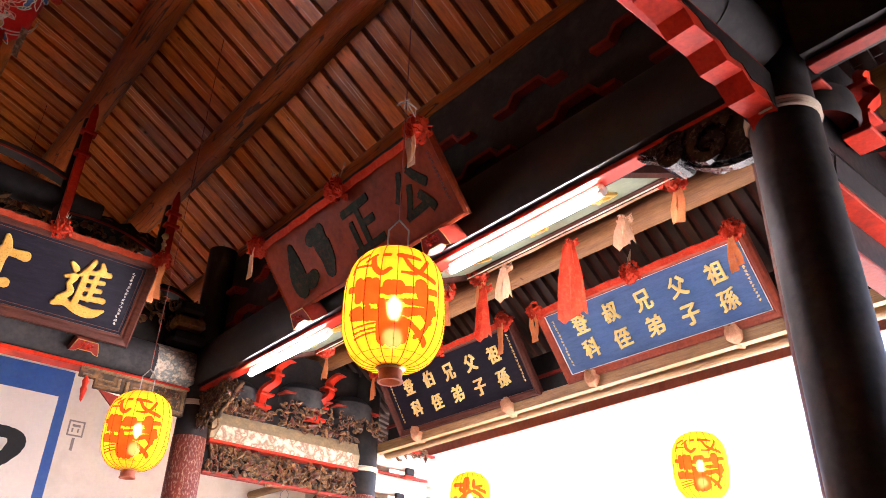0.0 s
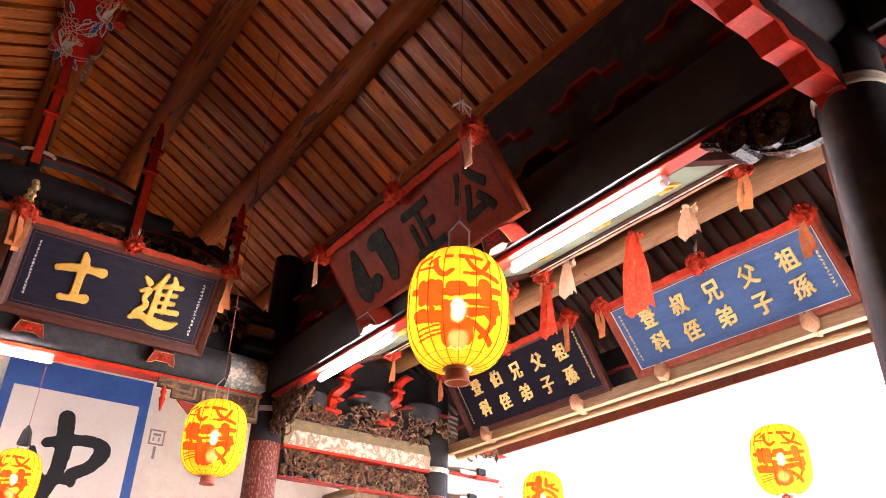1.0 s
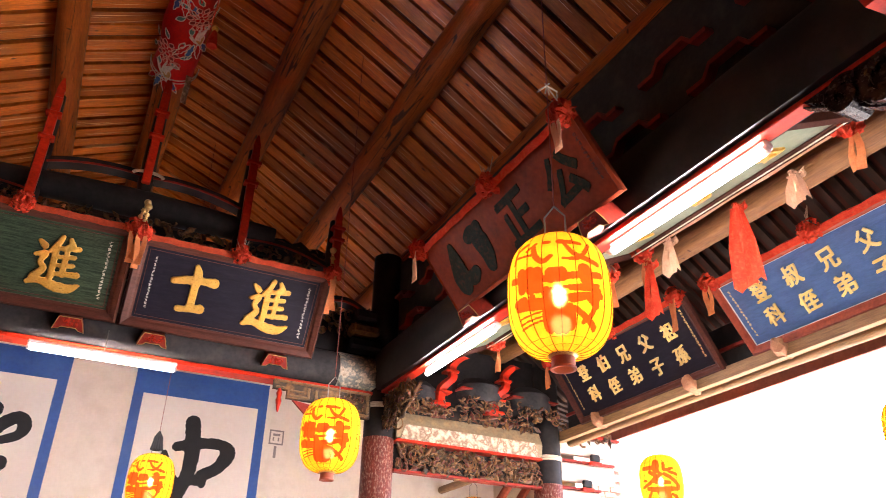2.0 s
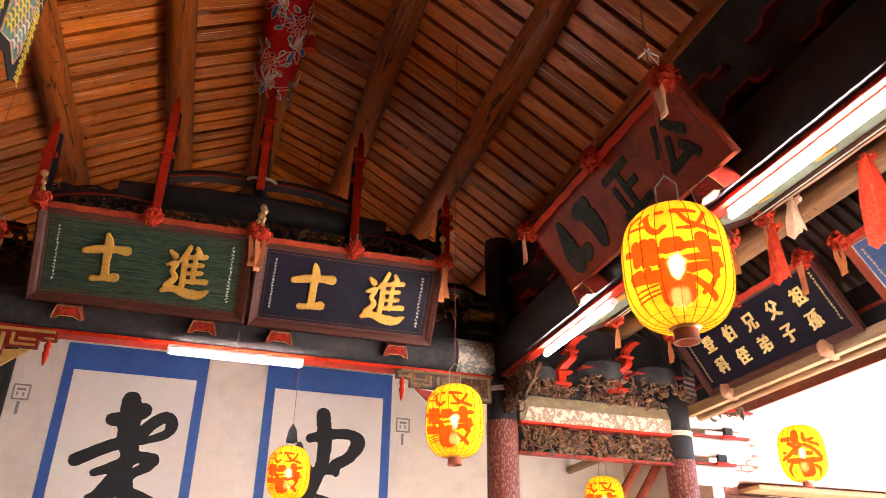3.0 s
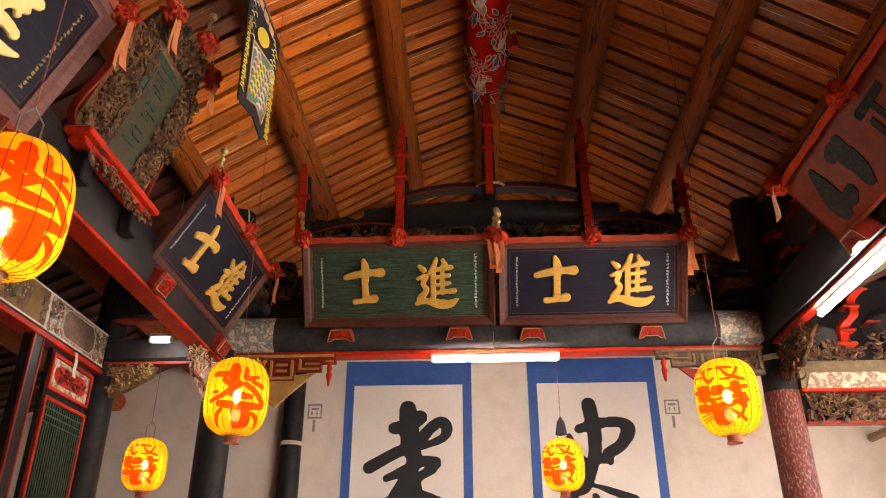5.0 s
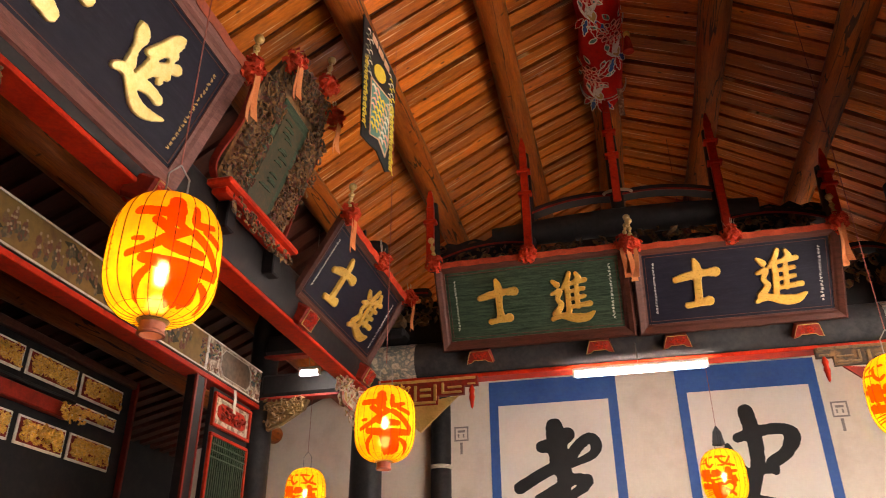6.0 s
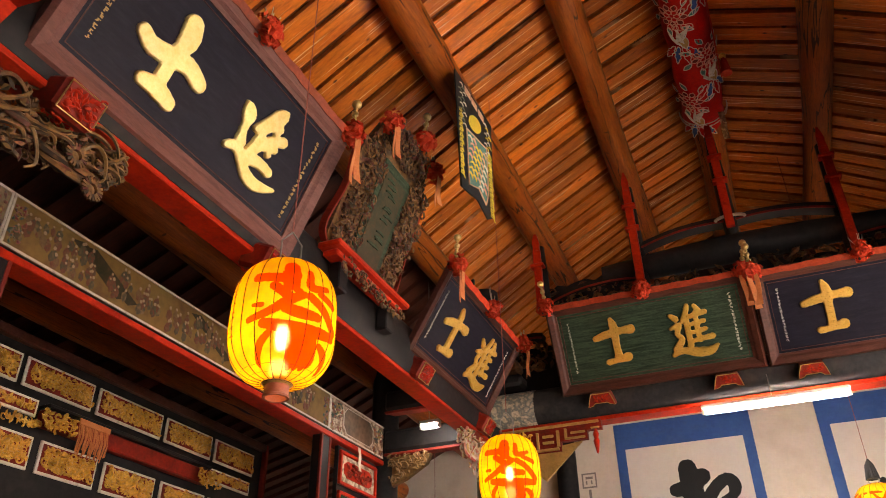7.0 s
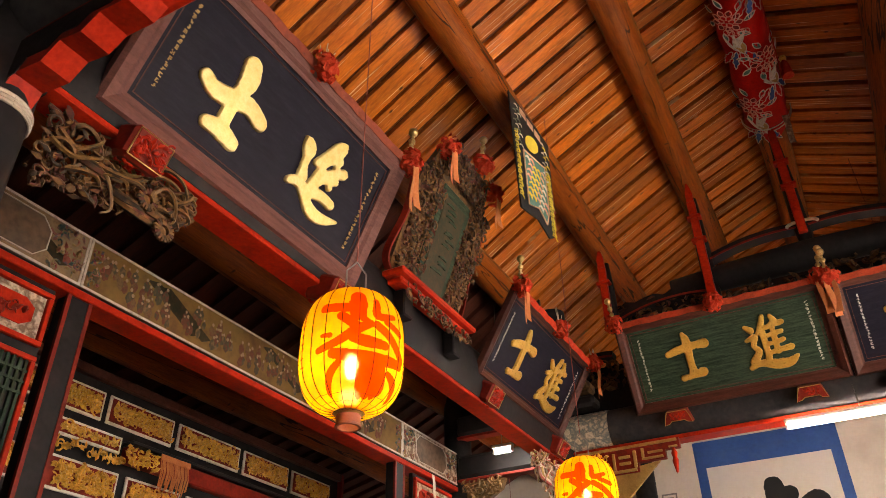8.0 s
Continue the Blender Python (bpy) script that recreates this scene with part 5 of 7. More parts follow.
# the carved upright plaque on its red stand
def carved_board():
    m = foot(-2.42, 4.22, 4.30, 20, 90)
    e = thing("carved_plaque", m, "dark carved plaque with dragons round a green inscribed panel", "plaque", "hall plaques")
    w, h = 0.62, 0.92
    part("panel", box(fresh(), (-w / 2 + 0.1, 0.05, 0.0), (w / 2 - 0.1, h - 0.02, 0.04), 0.006), "green", e)
    part("inner_panel", box(fresh(), (-w / 2 + 0.16, 0.10, 0.04), (w / 2 - 0.16, h - 0.1, 0.046)), "brown_green", e, "dark panel inside the green border")
    b = fresh()
    rng = random.Random(3)
    for k in range(3):
        y = h - 0.2 - 0.2 * k
        for j in range(5):
            c = Vector((rng.uniform(-0.07, 0.07), y + rng.uniform(-0.07, 0.07)))
            brush(b, [(c.x - 0.05, c.y, 0.014), (c.x, c.y + 0.012, 0.018), (c.x + 0.05, c.y + 0.005, 0.012)], 0.046, 0.054 + 0.0006 * j)
    part("inscription", b, "green", e, "green raised strokes that cannot be read")
    for x in (-1, 1):
        b = carve(fresh(), lambda r: (x * (w / 2 + 0.02) + r.uniform(-0.14, 0.14), r.uniform(0.0, h)), 420, 0.030, 17 + x, place(0, 0, 0.0), 0.10)
        box(b, (x * (w / 2 + 0.03) - 0.15, 0.0, -0.03), (x * (w / 2 + 0.03) + 0.15, h - 0.02, 0.02))
        part("dragon_border", b, "carving", e, "dusty carved dragon border", smooth=True)
    b = carve(fresh(), lambda r: (r.uniform(-0.4, 0.4) * (1 - 0.4 * (q := r.random())), h + 0.02 + 0.26 * q), 380, 0.030, 23, place(0, 0, 0.0), 0.11)
    prism(b, [(-0.44, h - 0.02), (0.44, h - 0.02), (0.36, h + 0.2), (0.16, h + 0.3), (-0.16, h + 0.3), (-0.36, h + 0.2)], -0.03, 0.02)
    part("crest", b, "carving", e, "dusty carved crest", smooth=True)
    for x in (-1, 1):
        b = strip(fresh(), smooth_path([(x * 0.46, 0.0, 0.03), (x * 0.54, 0.14, 0.0), (x * 0.49, 0.5, 0.0), (x * 0.52, 0.86, -0.02)]), (0, 0, 1), 0.055, 0.016)
        part("side_rail", b, "dark_red", e, "red lacquered side rail")
    rosette(e, 0.1, h + 0.34, 0.08, 101, 0, finial="pin")
    rosette(e, 0.36, h + 0.22, 0.08, 102, 0.34, "old_cloth", finial="straw")
    rosette(e, -0.34, h + 0.2, 0.06, 103, 0.34, "old_cloth")
    s = thing("plaque_stand", pose(-2.36, 4.22, 4.20, 0, 0, 90), "red lacquered ledge with carved scrolls under the upright plaque", "stand")
    part("ledge", box(fresh(), (-0.54, -0.10, 0.05), (0.54, 0.08, 0.095), 0.012), "red", s)
    part("lower_ledge", box(fresh(), (-0.50, -0.06, 0.0), (0.50, 0.06, 0.046), 0.012), "red", s)
    part("scrollwork", carve(fresh(), rect(0.9, 0.1), 110, 0.028, 29, pose(0, -0.06, -0.05, 90), 0.04), "carving", s, "carved scrolls hanging under the ledge", smooth=True)
    for x in (-0.35, 0.35):
        part("bracket", box(fresh(), (x - 0.06, -0.03, -0.2), (x + 0.06, 0.06, -0.002), 0.01), "black", s)


carved_board()


# ---- lanterns ----
LAN_H = 0.262


def lan_r(z):
    t = min(1.0, abs(z / LAN_H))
    return 0.062 + 0.154 * math.sqrt(max(0.0, 1 - t ** 3.0))


def skin_meshes(strokes):
    n, k = 540, 200
    a = (np.arange(n) + 0.5) / n * 2 * math.pi - math.pi
    zs = np.linspace(-LAN_H, LAN_H, k + 1)
    zc = (zs[1:] + zs[:-1]) / 2
    px, py = np.meshgrid(a * 0.205, zc)
    red = swept_mask(strokes, px, py)
    ang = np.arange(n) / n * 2 * math.pi - math.pi
    rr = np.array([lan_r(z) for z in zs])
    # the middle of the writing faces -y
    verts = [(rr[i] * math.sin(b), -rr[i] * math.cos(b), zs[i]) for i in range(k + 1) for b in ang]
    out = []
    for name, want, mat in (("skin", False, "silk"), ("painted_writing", True, "silk_red")):
        faces = [(i * n + j, i * n + (j + 1) % n, (i + 1) * n + (j + 1) % n, (i + 1) * n + j) for i in range(k) for j in range(n) if red[i, j] == want]
        me = bpy.data.meshes.new(name)
        me.from_pydata(verts, [], faces)
        me.materials.append(M[mat])
        me.polygons.foreach_set("use_smooth", [True] * len(me.polygons))
        me.update()
        out.append((name, me))
    return out


def shared(name, bm, mat, smooth=True):
    ob = part(name, bm, mat, smooth=smooth)
    me = ob.data
    bpy.data.objects.remove(ob)
    return me


CLAN_STROKES = [
    ((-0.182, 0.099, 0.016), (-0.171, 0.153, 0.016), (-0.121, 0.174, 0.018)),
    ((-0.173, 0.124, 0.012), (-0.084, 0.110, 0.012)),
    ((-0.086, 0.151, 0.025), (-0.073, 0.099, 0.025), (-0.042, 0.069, 0.025), (-0.010, 0.089, 0.018)),
    ((-0.039, 0.162, 0.018), (-0.014, 0.161, 0.016)),
    ((-0.074, 0.164, 0.014), (-0.117, 0.138, 0.012)),
    ((0.024, 0.160, 0.025), (0.072, 0.158, 0.024), (0.116, 0.155, 0.016)),
    ((0.047, 0.147, 0.016), (0.086, 0.097, 0.024), (0.184, 0.069, 0.024)),
    ((0.157, 0.156, 0.018), (0.102, 0.083, 0.018), (0.037, 0.074, 0.014)),
    ((-0.196, 0.025, 0.029), (-0.058, -0.009, 0.033), (0.051, -0.004, 0.033), (0.194, 0.021, 0.029)),
    ((-0.178, -0.086, 0.029), (-0.053, -0.105, 0.033), (0.056, -0.096, 0.033), (0.190, -0.069, 0.029)),
    ((-0.051, -0.062, 0.016), (0.046, -0.052, 0.016), (0.181, -0.027, 0.016)),
    ((-0.141, 0.040, 0.045), (-0.137, -0.033, 0.045)),
    ((-0.101, 0.034, 0.049), (-0.096, -0.043, 0.049)),
    ((-0.069, 0.027, 0.045), (-0.066, -0.047, 0.045)),
    ((-0.013, 0.015, 0.045), (-0.012, -0.011, 0.045)),
    ((0.010, 0.015, 0.045), (0.012, -0.010, 0.045)),
    ((0.028, 0.015, 0.043), (0.029, -0.008, 0.043)),
    ((0.120, 0.029, 0.059), (0.126, -0.013, 0.059)),
    ((-0.177, -0.078, 0.022), (-0.129, -0.080, 0.027)),
    ((-0.174, -0.108, 0.024), (-0.045, -0.128, 0.025)),
    ((-0.093, -0.080, 0.029), (-0.093, -0.123, 0.029)),
    ((-0.036, -0.063, 0.039), (-0.023, -0.107, 0.039)),
    ((0.061, -0.058, 0.022), (0.183, -0.047, 0.024)),
    ((0.065, -0.108, 0.022), (0.184, -0.067, 0.022)),
    ((0.126, -0.083, 0.033), (0.165, -0.114, 0.035)),
    ((-0.031, -0.143, 0.053), (-0.036, -0.198, 0.053)),
    ((0.000, -0.143, 0.059), (0.001, -0.199, 0.059)),
    ((0.030, -0.142, 0.059), (0.035, -0.198, 0.059)),
    ((0.051, -0.143, 0.049), (0.058, -0.194, 0.049)),
    ((-0.172, -0.150, 0.007), (-0.053, -0.144, 0.007)),
    ((-0.181, -0.170, 0.007), (-0.054, -0.162, 0.007)),
    ((-0.184, -0.187, 0.007), (-0.055, -0.176, 0.007)),
    ((0.072, -0.137, 0.024), (0.126, -0.169, 0.025), (0.177, -0.199, 0.025)),
    ((0.175, -0.083, 0.022), (0.146, -0.157, 0.022), (0.113, -0.186, 0.018)),
]
RITE_STROKES = [
    ((-0.184, 0.109, 0.042), (-0.082, 0.104, 0.046), (-0.050, 0.121, 0.077)),
    ((-0.051, 0.156, 0.067), (-0.049, 0.079, 0.067)),
    ((0.027, 0.148, 0.029), (0.031, 0.079, 0.038), (0.112, 0.101, 0.023)),
    ((-0.201, -0.075, 0.029), (-0.124, -0.047, 0.036), (-0.056, 0.002, 0.042), (0.000, 0.037, 0.033)),
    ((-0.113, 0.065, 0.038), (-0.057, 0.023, 0.042)),
    ((-0.052, 0.070, 0.029), (-0.007, 0.041, 0.029)),
    ((-0.187, -0.015, 0.017), (-0.155, -0.017, 0.023)),
    ((-0.065, -0.031, 0.042), (-0.011, -0.042, 0.052), (0.065, -0.043, 0.038)),
    ((0.028, 0.036, 0.038), (0.093, -0.002, 0.042), (0.167, -0.069, 0.048)),
    ((0.071, 0.062, 0.029), (0.151, 0.041, 0.035)),
    ((-0.140, -0.095, 0.042), (-0.050, -0.109, 0.054), (0.040, -0.107, 0.052), (0.164, -0.095, 0.038)),
    ((-0.035, -0.135, 0.048), (-0.016, -0.225, 0.048)),
    ((-0.005, -0.131, 0.054), (0.020, -0.220, 0.054)),
    ((0.026, -0.126, 0.054), (0.057, -0.217, 0.054)),
    ((0.052, -0.127, 0.042), (0.082, -0.212, 0.042)),
    ((-0.117, -0.130, 0.025), (-0.155, -0.174, 0.033), (-0.178, -0.231, 0.025)),
    ((0.096, -0.151, 0.025), (0.149, -0.178, 0.038), (0.188, -0.227, 0.023)),
]
# two columns of small writing on the flanks, kept as plain bars
SIDE = [((x + 0.05 * (k % 2) - 0.016, 0.13 - 0.034 * (k // 2), 0.005), (x + 0.05 * (k % 2) + 0.016, 0.13 - 0.034 * (k // 2) + 0.006 * (k % 3 - 1), 0.005)) for x in (0.30, -0.36) for k in range(16)]
CLAN = skin_meshes(CLAN_STROKES + SIDE)
RITE = skin_meshes(RITE_STROKES + SIDE)
RIB = shared("rib", sweep(fresh(), [(lan_r(z) + 0.001, 0, z) for z in [LAN_H * math.sin(radians(a)) for a in range(-88, 89, 8)]], 0.0019, 4), "rib")
HOOPS = {z: shared("thread_ring", sweep(fresh(), [((lan_r(z) + 0.0015) * math.cos(q), (lan_r(z) + 0.0015) * math.sin(q), z + 0.002 * math.sin(q * 20)) for q in [2 * math.pi * j / 60 for j in range(61)]], 0.0008, 4), "rib") for z in (-0.266, -0.252, -0.232, 0.258)}
CUP = shared("cup", lathe(fresh(), [(0.044, 0.02), (0.049, 0.0), (0.048, -0.045), (0.053, -0.05), (0.053, -0.058), (0.042, -0.058), (0.040, 0.0)], 24), "clay")
COLLAR = shared("collar", carve(lathe(fresh(), [(0.05, -0.01), (0.063, 0.0), (0.058, 0.02), (0.05, 0.03)], 24), lambda r: ((lambda a: (0.056 * math.cos(a), 0.056 * math.sin(a)))(r.uniform(0, 6.28))), 26, 0.012, 5), "brass")


def lantern(x, y, z, top, skins, face, watts=BULB_WATTS, size=1.0, drop=0.0):
    """face: degrees by which the writing is turned from -y towards -x."""
    rite = skins is RITE
    e = thing("lantern", Matrix.LocRotScale((x, y, z), Euler((0, 0, radians(-face))), (size,) * 3),
              "lit yellow silk lantern with one large red character" if rite else "lit yellow silk lantern with rows of red characters", "lantern", "hanging lanterns")
    for name, me in skins:
        tagged(new(name, me), "red painted writing" if name != "skin" else "").parent = e
    for k in range(20):
        r = new("rib", RIB)
        r.parent, r.matrix_basis = e, Matrix.Rotation(2 * math.pi * (k + 0.3) / 20, 4, "Z")
    for z in (-0.266, -0.252, -0.232, 0.258):
        tagged(new("thread_ring", HOOPS[z])).parent = e
    c = tagged(new("cup", CUP), "small terracotta-coloured cup")
    c.parent, c.matrix_basis = e, Matrix.Translation((0, 0, -LAN_H))
    for s in (-1, 1):
        c = new("collar", COLLAR)
        c.parent, c.matrix_basis = e, Matrix.Translation((0, 0, s * LAN_H)) @ Matrix.Rotation(0 if s < 0 else math.pi, 4, "X")
    for s in (-1, 1):
        part("hanger_wire", sweep(fresh(), [(s * 0.045, 0, LAN_H), (s * 0.045, 0, LAN_H + 0.13), (s * 0.012, 0, LAN_H + 0.17), (0, 0, LAN_H + 0.185)], 0.004, 6), "wire", e)
    part("cord", sweep(fresh(), [(0, 0, LAN_H + 0.18), (0.004, 0, (top - z) / size * 0.6), (0, 0, (top - z) / size)], 0.003, 5), "cord", e, "thin faded red cord")
    b = fresh()
    lathe(b, [(0.0, -0.05), (0.009, -0.045), (0.016, -0.03), (0.020, -0.008), (0.019, 0.012), (0.012, 0.032), (0.0, 0.046)], 16)
    bmesh.ops.translate(b, vec=(0, 0, -drop), verts=b.verts)
    g = part("bulb", b, "bulb", e, "glowing warm light bulb", smooth=True)
    lamp = bpy.data.lights.new("bulb_light", "POINT")
    lamp.energy, lamp.shadow_soft_size, lamp.color = watts, 0.035, (1.0, 0.72, 0.36)
    ob = new("bulb_light", lamp)
    ob.parent, ob.matrix_basis = e, Matrix.Translation((0, 0, -0.12 - drop))
    return e


a = lantern(1.742, 2.400, 2.950, 6.68, CLAN, 40)
lantern(1.760, 5.340, 3.025, 6.68, CLAN, 36)
lantern(-1.660, 5.150, 3.02, 6.47, RITE, -24)
lantern(-1.70, 2.370, 2.972, 6.45, RITE, -54, drop=0.06)
far = lantern(0.89, 8.13, 3.08, 7.11, CLAN, 28)
lantern(-3.42, 7.90, 3.08, 5.36, CLAN, 0)
lantern(4.46, 8.07, 3.00, 4.88, CLAN, 48)
lantern(5.56, 3.38, 3.11, 4.26, CLAN, 62)
lantern(5.55, 6.10, 3.22, 4.26, RITE, 40)

b = fresh()
rng = random.Random(2)
for k in range(9):
    sweep(b, [(0, 0, 1.14), (rng.uniform(-0.05, 0.05), rng.uniform(-0.05, 0.05), 1.14 + rng.uniform(-0.07, 0.04))], 0.0035, 4)
part("cord_knot", b, "rope", a, "frayed pale knot on the cord")
b = fresh()
for k in range(12):
    t = k * 0.52
    sweep(b, [(0, 0, 0.50), (0.03 * math.cos(t), 0.03 * math.sin(t), 0.44), (0.05 * math.cos(t), 0.05 * math.sin(t), 0.31)], [0.006, 0.012, 0.014], 5)
part("tassel", b, "ink", far, "dark frayed tassel on the cord")


# ---- fluorescent lamps ----
def tube_lamp(m, length, label, wires, reach=0.0):
    e = thing("tube_lamp", m, label, "lamp", "fluorescent lamps")
    part("housing", box(fresh(), (0, -0.035, 0.02), (length, 0.035, 0.06), 0.01), "white", e, "white enamel housing")
    # tube made thicker than its glass; the extra radius stands for glare
    part("tube", sweep(fresh(), [(0.03, 0, 0), (length - 0.03, 0, 0)], 0.025, 14), "tube", e, "glowing white tube", smooth=True)
    for x in (0.0, length - 0.03):
        part("end_cap", box(fresh(), (x, -0.022, -0.02), (x + 0.03, 0.022, 0.02), 0.004), "white", e)
    for x, h in wires:
        part("hanging_wire", sweep(fresh(), [(x, 0, 0.06), (x, 0.005, 0.06 + h * 0.7), (x, reach, 0.06 + h)], 0.004, 5), "wire", e)


tube_lamp(pose(2.90, 2.12, 3.93, 0, 0, 90) @ pose(0, 0, 0, 25), 1.28, "lit fluorescent lamp under the black east beam", ((0.3, 0.1), (0.9, 0.1)))
tube_lamp(pose(2.90, 4.86, 3.93, 0, 0, 90) @ pose(0, 0, 0, 25), 1.28, "lit fluorescent lamp under the black east beam", ((0.3, 0.1), (0.9, 0.1)))
tube_lamp(pose(-0.42, 6.98, 3.86), 1.22, "lit fluorescent lamp hung before the tie beam", ((0.6, 0.24),), 0.075)
tube_lamp(pose(-3.08, 6.75, 4.02), 0.22, "short lit fluorescent lamp in the rear aisle", ((0.1, 1.62),))


# ---- roof frame over the far tie beam ----
def strut(x, y, z0, z1, collars, label="red lacquered strut with collars and a spear point"):
    """A red painted strut under a purlin, with collars and a pointed head."""
    e = thing("roof_strut", pose(x, y, z0), label, "strut", "roof struts")
    h = z1 - z0
    part("shaft", box(fresh(), (-0.042, -0.03, 0), (0.042, 0.03, h - 0.22), 0.008), "red", e)
    b = fresh()
    prism(b, [(-0.04, 0), (0.04, 0), (0.034, 0.06), (0.04, 0.09), (0.03, 0.15), (0.008, 0.24), (-0.008, 0.24), (-0.03, 0.15), (-0.04, 0.09), (-0.034, 0.06)], -0.02, 0.02, pose(0, 0, h - 0.22, 90))
    part("spear_head", b, "red", e)
    for c in collars:
        part("collar", box(fresh(), (-0.074, -0.05, c - 0.020), (0.074, 0.045, c + 0.020), 0.008), "red", e)
    part("core", lathe(fresh(), [(0.06, -0.05), (0.075, 0.1), (0.07, h * 0.5), (0.05, h - 0.1)], 18, pose(0, 0.14, 0), close=True), "black", e, "black round strut behind", smooth=True)
    return e


for yy, s in ((7.02, 1),):
    strut(2.20, yy, 5.10, 5.98, (0.48, 0.62))
    strut(1.20, yy, 5.12, 6.60, (0.88, 1.14))
    strut(0.19, yy, 5.70, 7.04, (0.56, 0.86))
    strut(-0.76, yy, 5.12, 6.62, (0.80, 1.08))
    strut(-1.81, yy, 5.25, 6.12, (0.46,))
b = thing("beam_upper", pose(0.2, 7.2, 5.52), "dark blue-black upper tie beam between the struts", "beam", kind="structure")
part("beam", sweep(fresh(), [(-1.35, 0, 0), (-0.6, 0, 0.02), (0.0, 0, 0.03), (0.6, 0, 0.02), (1.35, 0, 0)], [0.11, 0.14, 0.15, 0.14, 0.11], 18), "black", b, smooth=True)
part("binding", sweep(fresh(), [(0.14 * math.cos(a), -0.17 + 0.02 * math.sin(a), 0.28 + 0.05 * math.sin(a)) for a in [math.pi * k / 12 for k in range(13)]], 0.018, 6), "rope", b, "pale rope binding", smooth=True)


def curved_tie(x0, z0, x1, z1, rise, y=7.2):
    """A bow-shaped black tie with a red underline between two struts."""
    e = thing("curved_tie", pose(0, y, 0), "black bow-shaped tie with a red edge between the struts", "tie", "roof struts")
    pts = [(x0 + (x1 - x0) * t, 0, z0 + (z1 - z0) * t + rise * 4 * t * (1 - t)) for t in [k / 12 for k in range(13)]]
    part("bow", strip(fresh(), pts, (0, 1, 0), 0.14, 0.065), "black", e)
    part("red_edge", strip(fresh(), [(p[0], -0.085, p[2] - 0.03) for p in pts], (0, 1, 0), 0.012, 0.02), "dark_red", e)


curved_tie(0.25, 5.86, 1.15, 5.76, 0.05)
curved_tie(0.15, 5.86, -0.72, 5.76, 0.05)
curved_tie(1.25, 5.42, 2.15, 5.30, 0.07)
curved_tie(-0.8, 5.42, -1.76, 5.32, 0.07)
curved_tie(2.25, 4.95, 2.80, 4.70, 0.10)
curved_tie(-1.86, 4.95, -2.45, 4.70, 0.10)
for x0, x1, z, seed in ((-2.35, -1.7, 4.75, 1), (-1.7, -0.2, 5.22, 2), (-0.1, 0.6, 5.25, 3), (0.6, 2.0, 5.22, 4), (2.0, 2.75, 4.75, 5)):
    e = thing("carved_infill", pose((x0 + x1) / 2, 7.24, z), "dark dusty carved infill over the tie beam", "carving", "roof carvings")
    part("carving", carve(fresh(), rect(x1 - x0, 0.30), int(90 * (x1 - x0)), 0.06, seed, pose(0, 0, 0, 90), 0.1), "carving", e, smooth=True)
    part("backing", box(fresh(), (-(x1 - x0) / 2, 0.0, -0.5), ((x1 - x0) / 2, 0.05, 0.12)), "black", e)
for x, sgn in ((2.45, 1), (-2.05, -1)):
    e = thing("stacked_bracket", pose(x + sgn * 0.18, 7.08, 4.4), "dark dusty stacked bracket beside the column", "bracket", "roof carvings")
    for k in range(3):
        part("block", box(fresh(), (-0.2 + 0.02 * k, -0.1, 0.16 * k), (0.16 - 0.03 * k, 0.12, 0.16 * k + 0.12), 0.03), "carving" if k % 2 else "black", e)


for x0, x1, z0, z1 in ((-1.76, -0.84, 5.30, 5.48), (1.28, 2.14, 5.30, 5.48)):
    e = thing("carved_infill", pose(0, 7.22, 0), "dark carved cloud board between the roof struts", "carving", "roof carvings")
    n = 9
    top = [(x1 + (x0 - x1) * i / n, z1 + 0.05 * math.sin(math.pi * i / n) + 0.03 * math.sin(i * 2.6)) for i in range(n + 1)]
    part("cloud_board", prism(fresh(), [(x0, z0), (x1, z0)] + top, -0.03, 0.03, pose(0, 0, 0, 90)), "black", e)
    part("relief", carve(fresh(), lambda r: (r.uniform(x0, x1), r.uniform(z0, z1)), 40, 0.045, 19, pose(0, -0.03, 0, 90), 0.04), "carving", e, smooth=True)


